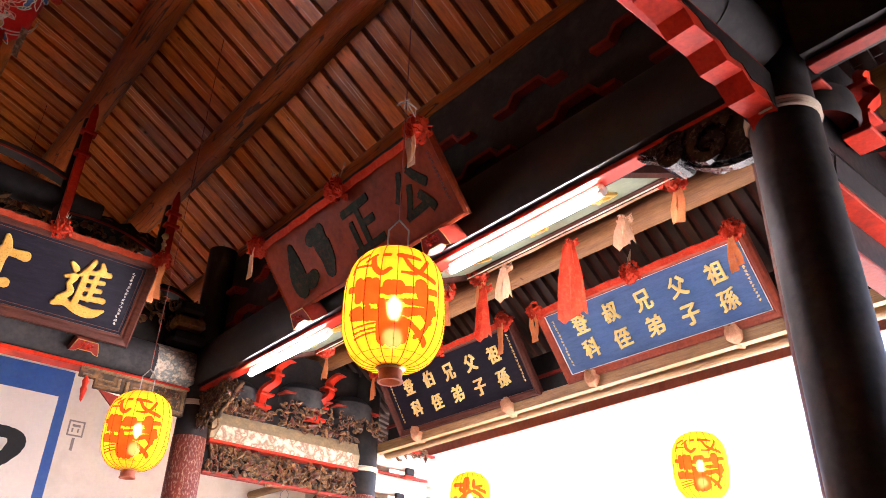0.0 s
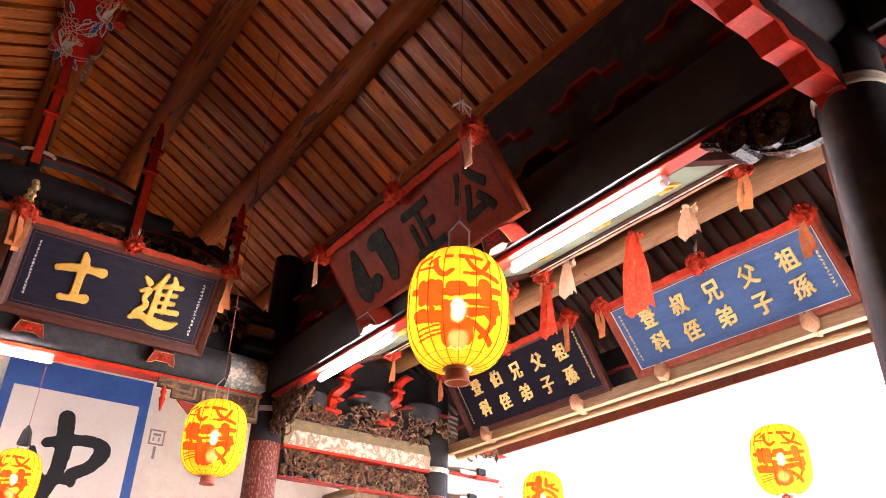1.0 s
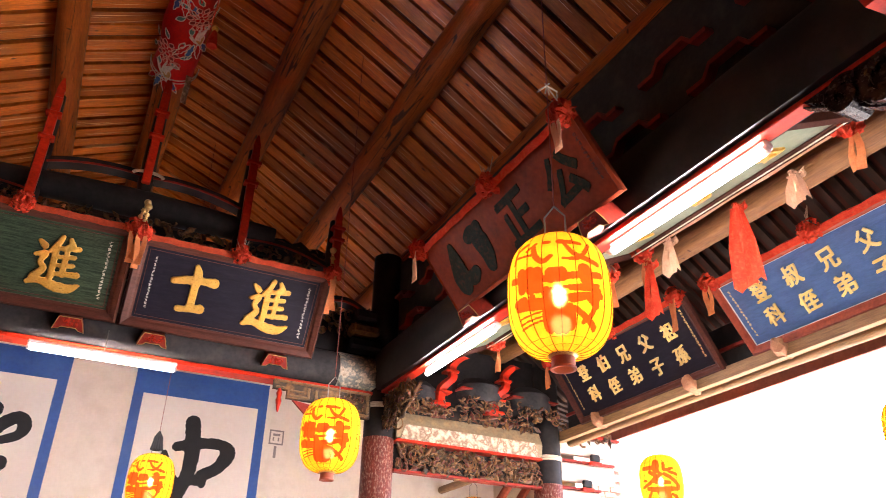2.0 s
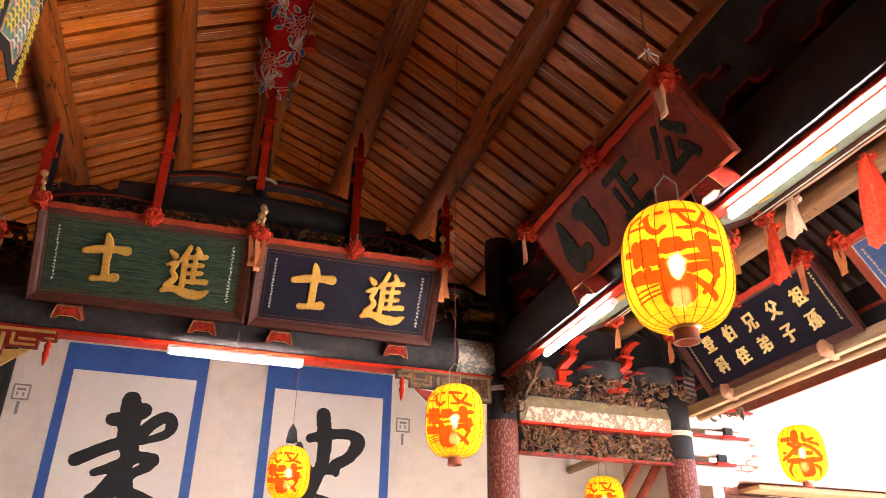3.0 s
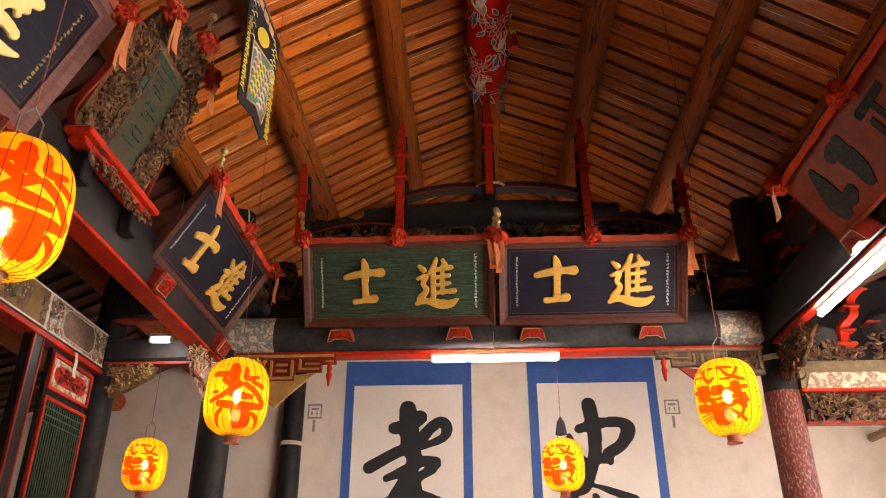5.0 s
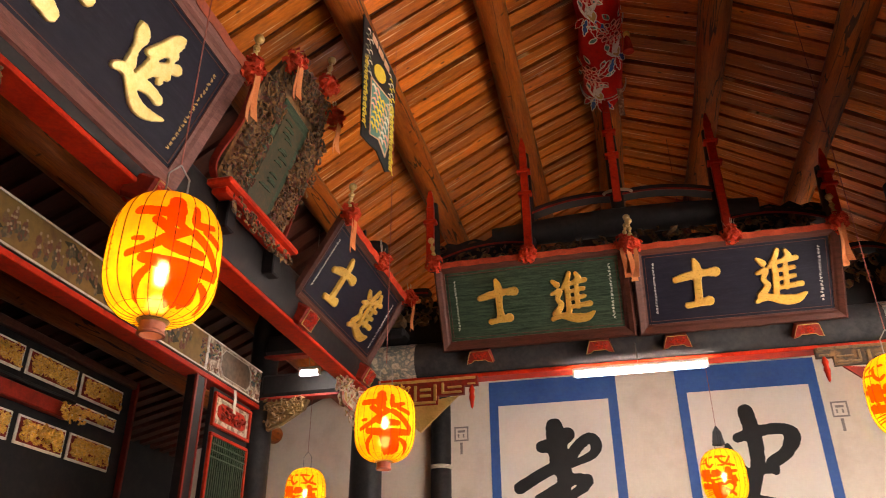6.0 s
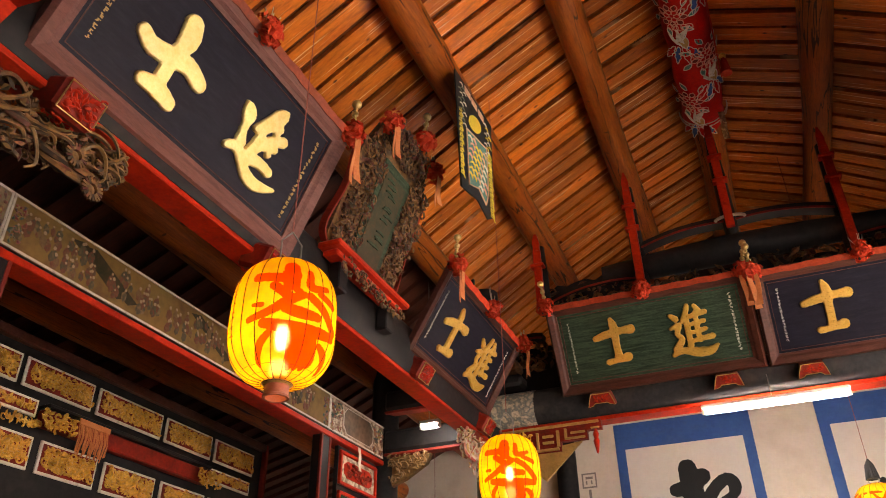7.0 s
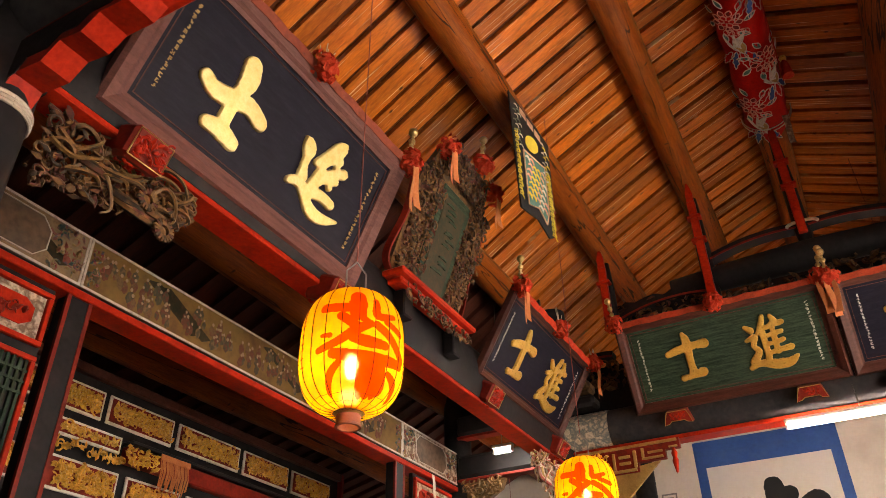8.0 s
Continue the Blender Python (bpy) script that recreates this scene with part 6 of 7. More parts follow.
# ---- silk on the ridge and the pennant ----
def ridge_cloth():
    e = thing("ridge_cloth", pose(0.2, 0, 7.24), "red silk embroidered with pale dragons, wrapped under the ridge", "cloth")
    b, n = fresh(), 44
    rows = []
    for i in range(n + 1):
        y = 2.6 + (7.12 - 2.6) * i / n
        row = []
        for k in range(13):
            a = math.pi * (0.94 + 1.12 * k / 12)
            rr = 0.212 + 0.014 * math.sin(y * 9 + k) + 0.03 * math.exp(-((k - 6) / 3) ** 2)
            row.append(b.verts.new((rr * math.cos(a), y + (0.07 * abs(math.sin(k * 0.8)) if i == n else 0), rr * math.sin(a))))
        rows.append(row)
    for p, q in zip(rows, rows[1:]):
        for k in range(12):
            b.faces.new((p[k], p[k + 1], q[k + 1], q[k]))
    part("silk", b, "red_silk", e, smooth=True)
    rng = random.Random(8)
    def on_silk(y, a, lift):
        rr = 0.246 + lift
        return Vector((rr * math.cos(a), y, rr * math.sin(a)))
    def loop(y, a, head, ln, wide, mat, line="cream", label="", serrated=0.0):
        """A leaf or petal that runs from (y, a) along head, with a raised outline."""
        n, ctr = 8, []
        for q in range(n + 1):
            t = q / n
            ctr.append((y + ln * t * math.cos(head), a + ln * t * math.sin(head) / 0.25))
        lo, hi = [], []
        for q, (u, v) in enumerate(ctr):
            w = wide * math.sin(math.pi * min(1, q / n * 0.94 + 0.06)) * (1 + serrated * (q % 2))
            lo.append((u - math.sin(head) * w, v + math.cos(head) * w / 0.25))
            hi.append((u + math.sin(head) * w, v - math.cos(head) * w / 0.25))
        fill = fresh()
        p, r = [fill.verts.new(on_silk(*c, 0.003)) for c in lo], [fill.verts.new(on_silk(*c, 0.003)) for c in hi]
        for q in range(n):
            fill.faces.new((p[q], p[q + 1], r[q + 1], r[q]))
        petal = part("petal" if mat == "pink" else "leaf", fill, mat, e, label, smooth=True)
        part("pale_outline", sweep(fresh(), [on_silk(*c, 0.005) for c in lo + hi[::-1]], 0.0052, 4), line, petal, smooth=True)

    for k in range(14):
        y, a = 2.85 + 0.31 * k, math.pi * (1.34 + 0.30 * ((k // 2) % 2) + 0.05 * (k % 2))
        if k % 2 == 0:
            # a peony with leaves
            for ring, cnt, r0, ln in ((0, 9, 0.07, 0.075), (1, 6, 0.02, 0.06)):
                for j in range(cnt):
                    h = 2 * math.pi * (j + 0.4 * ring) / cnt
                    loop(y + r0 * math.cos(h), a + r0 * math.sin(h) / 0.25, h, ln, 0.028, "red_silk" if ring else "dark_red", "pink", "red petal with a pink outline")
            for j in range(7):
                h = 0.5 + 0.9 * j
                loop(y + 0.17 * math.cos(h), a + 0.15 * math.sin(h) / 0.25, h + 0.5, 0.12, 0.026, "teal", "cream", "grey-green embroidered leaf")
        else:
            # a bird: a golden body, long pale feathers and blue serrated plumes
            loop(y - 0.06, a, 0.2, 0.2, 0.05, "dull_gold", "cream", "golden embroidered body")
            for j in range(11):
                loop(y - 0.03 + 0.012 * j, a - 0.15 + 0.08 * (j % 4), 2.3 + 0.16 * j, rng.uniform(0.12, 0.2), 0.009, "dull_gold" if j % 3 else "teal", "cream", "long embroidered feather")
            for j in range(4):
                loop(y + 0.10, a + 0.2 - 0.16 * j, 0.5 - 0.35 * j, 0.26, 0.024, "royal" if j % 2 == 0 else "red_silk", "cream", "serrated embroidered plume", 0.5)
            for j in range(5):
                loop(y - 0.12, a - 0.3 + 0.2 * j, 3.0 + 0.2 * j, 0.09, 0.03, "red_silk", "pink", "scaled wing feather")
    rims = fresh()
    for yy in (6.98, 7.03):
        sweep(rims, [on_silk(yy, math.pi * (1.0 + k / 20), 0.004) for k in range(21)], 0.006, 5)
    part("end_lines", rims, "cream", e, "two pale lines round the end", smooth=True)
    part("patterned_sash", strip(fresh(), [(0.16 + 0.004 * math.sin(k), 6.9 + 0.008 * k, -0.20 - 0.055 * k) for k in range(7)], (1, 0.3, 0), 0.06, 0.006), "pale_painting", e, "grey and white patterned sash end")
    b = strip(fresh(), [(0.20, 5.3 + 0.1 * k, -0.15 - 0.05 * k + 0.01 * (k % 2)) for k in range(8)], (0, 0.3, 1), 0.10, 0.006)
    part("sash_end", b, "cloth", e, "red sash end with gilt writing")
    part("tassel", lathe(fresh(), [(0.012, 0.0), (0.03, -0.04), (0.034, -0.07), (0.05, -0.2), (0.0, -0.2)], 12, pose(0.25, 5.95, -0.32)), "cloth", e, "red silk tassel", smooth=True)
    part("tassel_knot", bmesh_ball((0.25, 5.95, -0.30), 0.035), "gold", e, "gilt knot", smooth=True)


ridge_cloth()


def pennant():
    e = thing("pennant", pose(-1.66, 0, 0), "black embroidered pennant with yellow fringes, hung from a purlin", "pennant")
    out = [(4.29, 6.12), (4.72, 6.15), (5.166, 6.18), (5.15, 5.8), (5.10, 5.13), (4.95, 5.03), (4.72, 5.08), (4.56, 5.03), (4.363, 4.98), (4.33, 5.5)]
    turn = Matrix(((0, 0, 1, 0), (1, 0, 0, 0), (0, 1, 0, 0), (0, 0, 0, 1)))
    part("ground_cloth", prism(fresh(), out, -0.006, 0.006, turn), "ink", e, "black silk ground")
    panel = [(4.50, 5.64), (4.98, 5.78), (4.97, 5.30), (4.90, 5.14), (4.74, 5.20), (4.52, 5.10)]
    part("middle_panel", prism(fresh(), panel, 0.006, 0.010, turn), "teal", e, "pale teal embroidered panel")
    line = [(0.012, *p) for p in panel]
    part("panel_line", sweep(fresh(), line + line[:1], 0.007, 5), "pale_cloth", e, "pink cord round the panel")
    for k in range(30):
        y, z = 4.55 + 0.38 * ((k * 0.618) % 1), 5.20 + 0.45 * k / 30
        b = strip(fresh(), smooth_path([(0.013, y - 0.05, z), (0.015, y, z + 0.03), (0.013, y + 0.05, z + 0.01)], 3), (0, 0.2, 1), 0.022, 0.006)
        part("yellow_stitching", b, ("thread", "cream", "thread", "pink", "pale_cloth")[k % 5], e)
    disc = [(4.715 + 0.145 * math.cos(t) + 0.02 * math.sin(t), 5.85 + 0.095 * math.sin(t) + 0.05 * math.cos(t)) for t in [2 * math.pi * k / 20 for k in range(20)]]
    part("sun_disc", prism(fresh(), disc, 0.006, 0.013, turn), "thread", e, "round yellow disc")
    for k in range(3):
        y = 4.50 + 0.16 * k
        part("pink_patch", prism(fresh(), [(y, 6.04), (y + 0.13, 6.05), (y + 0.13, 6.12), (y, 6.11)], 0.006, 0.010, turn), "pale_cloth", e, "pink embroidered patch")
    for k in range(16):
        y, z = rng_cell(k, 4.36, 4.50), 5.62 + 0.45 * k / 16
        part("pale_stitching", strip(fresh(), [(0.011, y - 0.03, z), (0.013, y + 0.01, z + 0.02), (0.011, y + 0.04, z + 0.012)], (0, 0, 1), 0.012, 0.005), "cream" if k % 2 else "pale_green", e)
        y = rng_cell(k + 5, 4.96, 5.10)
        part("pale_stitching", strip(fresh(), [(0.011, y - 0.03, z), (0.013, y + 0.01, z + 0.02), (0.011, y + 0.04, z + 0.012)], (0, 0, 1), 0.012, 0.005), "cream" if k % 2 else "thread", e)
    for k in range(26):
        z = 5.10 + 0.026 * k
        for y0, y1 in ((4.345, 4.435), (5.01, 5.125)):
            part("fringe", strip(fresh(), [(0.010, y0 + 0.012 * (k % 2), z), (0.014, (y0 + y1) / 2, z + 0.012), (0.010, y1 - 0.045 * ((k * 0.618) % 1), z + 0.012 * math.sin(k * 2.3))], (0, 0, 1), 0.009 + 0.006 * (k % 2), 0.005), "thread", e, "yellow thread fringe")


def rng_cell(k, lo, hi):
    return lo + (hi - lo) * ((k * 0.7548) % 1)


pennant()

# ---- end wall: painted scrolls ----
def wall_scroll(x0, x1, top, strokes, label):
    e = thing("wall_scroll", pose((x0 + x1) / 2, GABLE_Y, 0), label, "mural", "painted wall scrolls")
    w = x1 - x0
    part("blue_border", box(fresh(), (-w / 2, -0.008, 1.0), (w / 2, 0, top), 0.0), "royal", e, "deep blue painted border")
    part("white_ground", box(fresh(), (-w / 2 + 0.125, -0.013, 1.3), (w / 2 - 0.125, -0.009, 4.60)), "scroll", e, "white painted ground")
    b = carved_character(strokes, 0.014, 0.017, pose(0, 0, 3.9, 90), 0.012)
    part("character", b, "ink", e, "large black brush-written character")
    return e


XIAO = [
    ((0.001, 0.365, 0.226), (0.025, 0.140, 0.268), (0.040, -0.136, 0.247), (0.099, -0.332, 0.212), (0.002, -0.550, 0.183), (-0.163, -0.817, 0.169), (-0.342, -1.060, 0.141)),
    ((-0.183, 0.101, 0.162), (-0.009, 0.127, 0.212), (0.173, 0.244, 0.198)),
    ((0.150, -0.111, 0.155), (0.303, 0.083, 0.155), (0.454, 0.179, 0.148), (0.537, 0.097, 0.155), (0.481, -0.037, 0.120), (0.209, -0.155, 0.078)),
    ((0.150, -0.111, 0.162), (-0.166, -0.238, 0.155), (-0.509, -0.423, 0.162)),
    ((-0.271, -0.562, 0.092), (-0.028, -0.463, 0.141), (0.201, -0.351, 0.141), (0.373, -0.371, 0.183)),
    ((0.337, -0.445, 0.141), (0.154, -0.567, 0.120), (0.117, -0.701, 0.176), (0.130, -0.839, 0.141)),
    ((-0.275, -0.856, 0.092), (-0.049, -0.785, 0.120), (0.191, -0.785, 0.141), (0.464, -0.881, 0.127)),
    ((0.125, -0.805, 0.162), (0.210, -1.040, 0.176), (0.135, -1.342, 0.155), (-0.016, -1.443, 0.106)),
]
ZHONG = [
    ((-0.068, 0.393, 0.198), (-0.028, 0.081, 0.198), (-0.031, -0.225, 0.176), (-0.108, -0.490, 0.162), (-0.201, -0.695, 0.155), (-0.339, -0.783, 0.056)),
    ((-0.223, 0.062, 0.120), (0.021, 0.131, 0.141), (0.318, 0.148, 0.141), (0.432, 0.049, 0.205), (0.326, -0.149, 0.155), (0.141, -0.273, 0.155), (0.156, -0.366, 0.106)),
    ((-0.361, -0.034, 0.078), (-0.295, -0.182, 0.092), (-0.171, -0.382, 0.120), (0.039, -0.342, 0.106), (0.156, -0.359, 0.092)),
    ((-0.248, -0.733, 0.049), (-0.081, -0.679, 0.049), (0.150, -0.753, 0.092), (0.439, -0.850, 0.106)),
    ((-0.340, -0.773, 0.106), (-0.403, -0.970, 0.127), (-0.354, -1.178, 0.106)),
    ((-0.075, -0.816, 0.092), (0.086, -1.094, 0.141), (0.350, -1.120, 0.127), (0.499, -0.973, 0.085)),
]
wall_scroll(-1.82, -0.06, 4.95, XIAO, "white painted wall scroll with a blue border and a black character")
wall_scroll(0.72, 2.48, 4.95, ZHONG, "white painted wall scroll with a blue border and a black character")
for x, mat in ((-2.23, "wire_grey"), (2.66, "wire_grey")):
    e = thing("wall_seal", pose(x, GABLE_Y - 0.004, 4.25), "small framed seal painted on the white wall", "mural")
    b = fresh()
    for lo, hi in (((-0.1, 0, 0.08), (0.1, 0.004, 0.1)), ((-0.1, 0, -0.1), (0.1, 0.004, -0.08)), ((-0.1, 0, -0.08), (-0.08, 0.004, 0.08)), ((0.08, 0, -0.08), (0.1, 0.004, 0.08)),
                   ((-0.05, 0, 0.02), (0.05, 0.004, 0.05)), ((-0.05, 0, -0.05), (-0.03, 0.004, 0.0)), ((0.02, 0, -0.05), (0.04, 0.004, 0.0)),
                   ((-0.02, 0, -0.28), (0.015, 0.004, -0.12))):
        box(b, lo, hi)
    part("seal_lines", b, mat, e)

# ---- east aisle at the far frame: painted plank, frieze and struts ----
def aisle_frieze(x0, x1, fy=FRAME_Y, face="pale_painting", plank="ochre", carved=True):
    e = thing("aisle_beam", pose(x0, fy, 3.50), "pale painted plank beam between two columns", "beam")
    w = x1 - x0
    b = fresh()
    prism(b, [(-0.11, 0.07), (-0.13, 0.2), (-0.07, 0.34), (0.07, 0.34), (0.13, 0.2), (0.11, 0.07)], 0, w, Matrix(((0, 0, 1, 0), (1, 0, 0, 0), (0, 1, 0, 0), (0, 0, 0, 1))))
    part("plank", b, plank, e)
    b = fresh()
    prism(b, [(0.04, 0.06), (w - 0.04, 0.06), (w - 0.1, 0.21), (0.1, 0.21)], 0, 0.012, pose(0, -0.122, 0.0, 90))
    part("painted_face", b, face, e, "faded painting of figures on cream")
    part("red_line", box(fresh(), (0, -0.125, 0.035), (w, 0.1, 0.062), 0.004), "red", e)
    f = thing("carved_frieze", pose(x0, fy - 0.04, 3.38), "dusty pierced carving under the pale plank beam", "carving", "roof carvings")
    if carved:
        part("carving", carve(fresh(), lambda r: (r.uniform(0.03, w - 0.03), r.uniform(-0.11, 0.13)), 460, 0.045, 33, pose(0, 0, 0, 90), 0.07), "carving", f, smooth=True)
    part("backing", box(fresh(), (0, 0.01, -0.11), (w, 0.05, 0.14)), "black", f)
    part("lower_edge", box(fresh(), (0, -0.05, -0.14), (w, 0.06, -0.112), 0.006), "dark_red", f)
    for k in range(2):
        x = 0.66 + 0.66 * k
        s = thing("red_brace", pose(x0 + x - 0.15, fy - 0.18, 3.94), "red lacquered double-curved brace with square collars", "brace", "aisle braces")
        path = smooth_path([(-0.06, 0, 0.02), (-0.055, -0.01, 0.16), (-0.03, -0.04, 0.22), (0.05, -0.06, 0.30), (0.07, -0.03, 0.37), (0.08, 0, 0.46), (0.17, 0, 0.56), (0.24, 0, 0.60)])
        part("brace", strip(fresh(), path, (0.94, 0.34, 0), 0.10, 0.05), "red", s)
        part("foot", box(fresh(), (-0.16, -0.06, 0.0), (0.04, 0.08, 0.035), 0.006), "red", s)
        part("collar", box(fresh(), (-0.02, -0.07, 0.37), (0.14, 0.06, 0.40), 0.006), "red", s)
        part("collar", box(fresh(), (-0.09, -0.06, 0.14), (0.06, 0.06, 0.165), 0.006), "red", s)
    for k, (cx, cz, sx, sz) in enumerate(((0.25, 4.16, 0.24, 0.30), (0.98, 4.25, 0.30, 0.34), (1.62, 4.25, 0.30, 0.34))):
        s = thing("stacked_bracket", pose(x0 + cx, fy, cz - 0.25), "dark dusty rounded bracket block over carved scrolls", "bracket", "roof carvings")
        b = fresh()
        lathe(b, [(0.0, sz), (sx * 0.6, sz * 0.96), (sx * 0.95, sz * 0.7), (sx, 0.1), (sx * 0.9, 0.05)], 18)
        part("gourd_block", b, "grey", s, "dusty black rounded block", smooth=True)
        if carved:
            part("scrollwork", carve(fresh(), rect(sx * 2, 0.16), 60, 0.04, 60 + k, pose(0, -sx * 0.75, 0.0, 90), 0.06), "carving", s, smooth=True)
        part("red_ledge", box(fresh(), (-sx, -sx * 0.8, 0.16), (sx, 0.05, 0.18), 0.004), "dark_red", s)
    s = thing("carved_scrolls", pose(x0 + w / 2, fy - 0.08, 3.90), "row of dusty gilt scrolls on the pale plank", "carving", "roof carvings")
    if carved:
        part("carving", carve(fresh(), rect(w - 0.1, 0.12), 130, 0.05, 71, pose(0, 0, 0, 90), 0.08), "carving", s, smooth=True)
    part("backing", box(fresh(), (-w / 2 + 0.06, 0.0, -0.06), (w / 2 - 0.06, 0.05, 0.75)), "black", s)


aisle_frieze(3.03, 4.78)
# near copy in grey and black: its shade is put into the materials
aisle_frieze(3.06, 4.76, NEAR_Y, "grey", "black", False)


# pale eaves arms outside the porch column
def eaves_arms(y):
    e = thing("eaves_bracket", pose(4.92, y, 3.0), "stacked pale eaves arms with black and red tips", "bracket", "eaves brackets")
    for k, (z, ln) in enumerate(((0.12, 0.67), (0.42, 0.89), (0.72, 1.00))):
        part("arm", box(fresh(), (0.12, -0.07, z - 0.04), (ln, 0.07, z + 0.16), 0.03), "plaster", e, "pale painted arm")
        part("arm_edge", box(fresh(), (0.12, -0.075, z + 0.162), (ln, 0.075, z + 0.19), 0.004), "dark_red", e)
        part("arm_tip", box(fresh(), (ln * 0.6, -0.12, z + 0.19), (ln * 0.6 + 0.12, -0.072, z + 0.27), 0.01), "black", e, "black block")
        part("arm_tip_edge", box(fresh(), (ln * 0.6 - 0.02, -0.125, z + 0.15), (ln * 0.6 + 0.14, -0.08, z + 0.188), 0.005), "red", e)
    part("scrollwork", carve(fresh(), rect(0.7, 0.2), 60, 0.05, 77, pose(0.5, -0.08, 0.92, 90), 0.05), "carving", e, smooth=True)
    return e


eaves_arms(FRAME_Y)
slab("wall_side", (6.1, 8.3, -0.3), (6.24, GABLE_Y, 4.2), "plaster", "shaded plastered side wall of the end bay", "wall")
slab("wall_pier", (6.25, 9.0, -0.3), (7.46, 9.3, 4.4), "brick", "red brick pier beside the gable wall", "wall")
for r in range(9):
    for k in range(6):
        w = 0.2 if (k or r % 2) else 0.1
        x = 6.27 + 0.21 * k - (0.105 if r % 2 == 0 and k else 0.0)
        if x + w < 7.46:
            part("brick", box(fresh(), (x, 8.985, 3.45 + 0.075 * r), (x + w - 0.012, 9.0, 3.45 + 0.075 * r + 0.062)), "brick", bpy.data.objects["wall_pier"])


def side_gallery():
    """The end of the low roofed walk beside the courtyard, lengthened out of sight to block ground light."""
    e = thing("side_gallery", pose(6.3, 8.9, 0), "dark timber end of a low roofed walk, lengthened unseen to shade the court", "gallery")
    part("lintel", box(fresh(), (0.0, 0.0, 3.12), (8.6, 0.1, 3.34), 0.02), "frame", e)
    part("lower_rail", box(fresh(), (0.0, 0.02, 2.72), (8.6, 0.09, 2.86), 0.02), "dark_red", e)
    # the long dark boarding and roof are added to block light from the court
    part("boarding", box(fresh(), (0.0, 0.102, -0.3), (8.6, 0.2, 3.34)), "frame", e)
    for k in range(9):
        x = 0.25 + 0.95 * k
        part("stud", box(fresh(), (x, -0.02, 2.87), (x + 0.1, 0.1, 3.11), 0.01), "frame_red", e, "red-brown short stud")
    part("carved_board", carve(fresh(), rect(1.0, 0.16), 70, 0.045, 51, pose(1.0, -0.01, 3.0, 90), 0.05), "pale_painting", e, "pale carved board", smooth=True)
    part("eaves_board", box(fresh(), (0.7, -0.35, 3.36), (8.6, 0.1, 3.42), 0.01), "pale_log", e, "pale eaves board")
    part("roof", prism(fresh(), [(-0.42, 3.43), (2.4, 3.80), (2.4, 3.90), (-0.42, 3.53)], 0.0, 8.6, Matrix(((0, 0, 1, 0), (1, 0, 0, 0), (0, 1, 0, 0), (0, 0, 0, 1)))), "tile", e, "low terracotta tiled roof")


side_gallery()
for k in range(2):
    e = thing("diagonal_strut", pose(0, 0, 0), "worn red-brown diagonal strut in the side bay", "strut", "side struts")
    part("bar", sweep(fresh(), [(4.95 + 0.3 * k, 9.4, 2.6), (6.0 + 0.3 * k, 9.4, 4.1)], 0.06, 8), "frame_red", e)

# slender post beside the near column
e = thing("porch_post", pose(3.4, 1.43, 0), "slender worn red-brown wooden post beside the column", "post")
part("shaft", sweep(fresh(), [(0, 0, 0), (0.01, 0, 1.5), (-0.005, 0, 3.0), (0.0, 0, 4.3)], [0.08, 0.076, 0.074, 0.07], 14), "frame", e, smooth=True)


# ---- near frame: stepped red brackets and carved corner brackets ----
def stepped_bracket(x, sgn):
    e = thing("stepped_bracket", pose(x, NEAR_Y - 0.03, 3.98), "red lacquered stepped bracket under the near tie beam", "bracket", "stepped brackets")
    out = [(0.0, 0.0), (0.95, 0.0), (0.95, -0.05), (0.80, -0.07), (0.74, -0.12), (0.60, -0.11), (0.52, -0.17), (0.40, -0.15), (0.32, -0.22), (0.16, -0.20), (0.10, -0.29), (0.0, -0.29)]
    part("bracket", prism(fresh(), [(-sgn * a, c) for a, c in out], -0.065, 0.065, pose(0, 0, 0, 90)), "red", e)
    for dy in (-0.068, 0.066):
        part("inset", prism(fresh(), [(-sgn * (0.1 + 0.75 * a), c * 0.7 - 0.01) for a, c in out], dy, dy + 0.004, pose(0, 0, 0, 90)), "black", e, "black painted inset")


stepped_bracket(COL_R, 1)
stepped_bracket(COL_L - 0.07, -1)


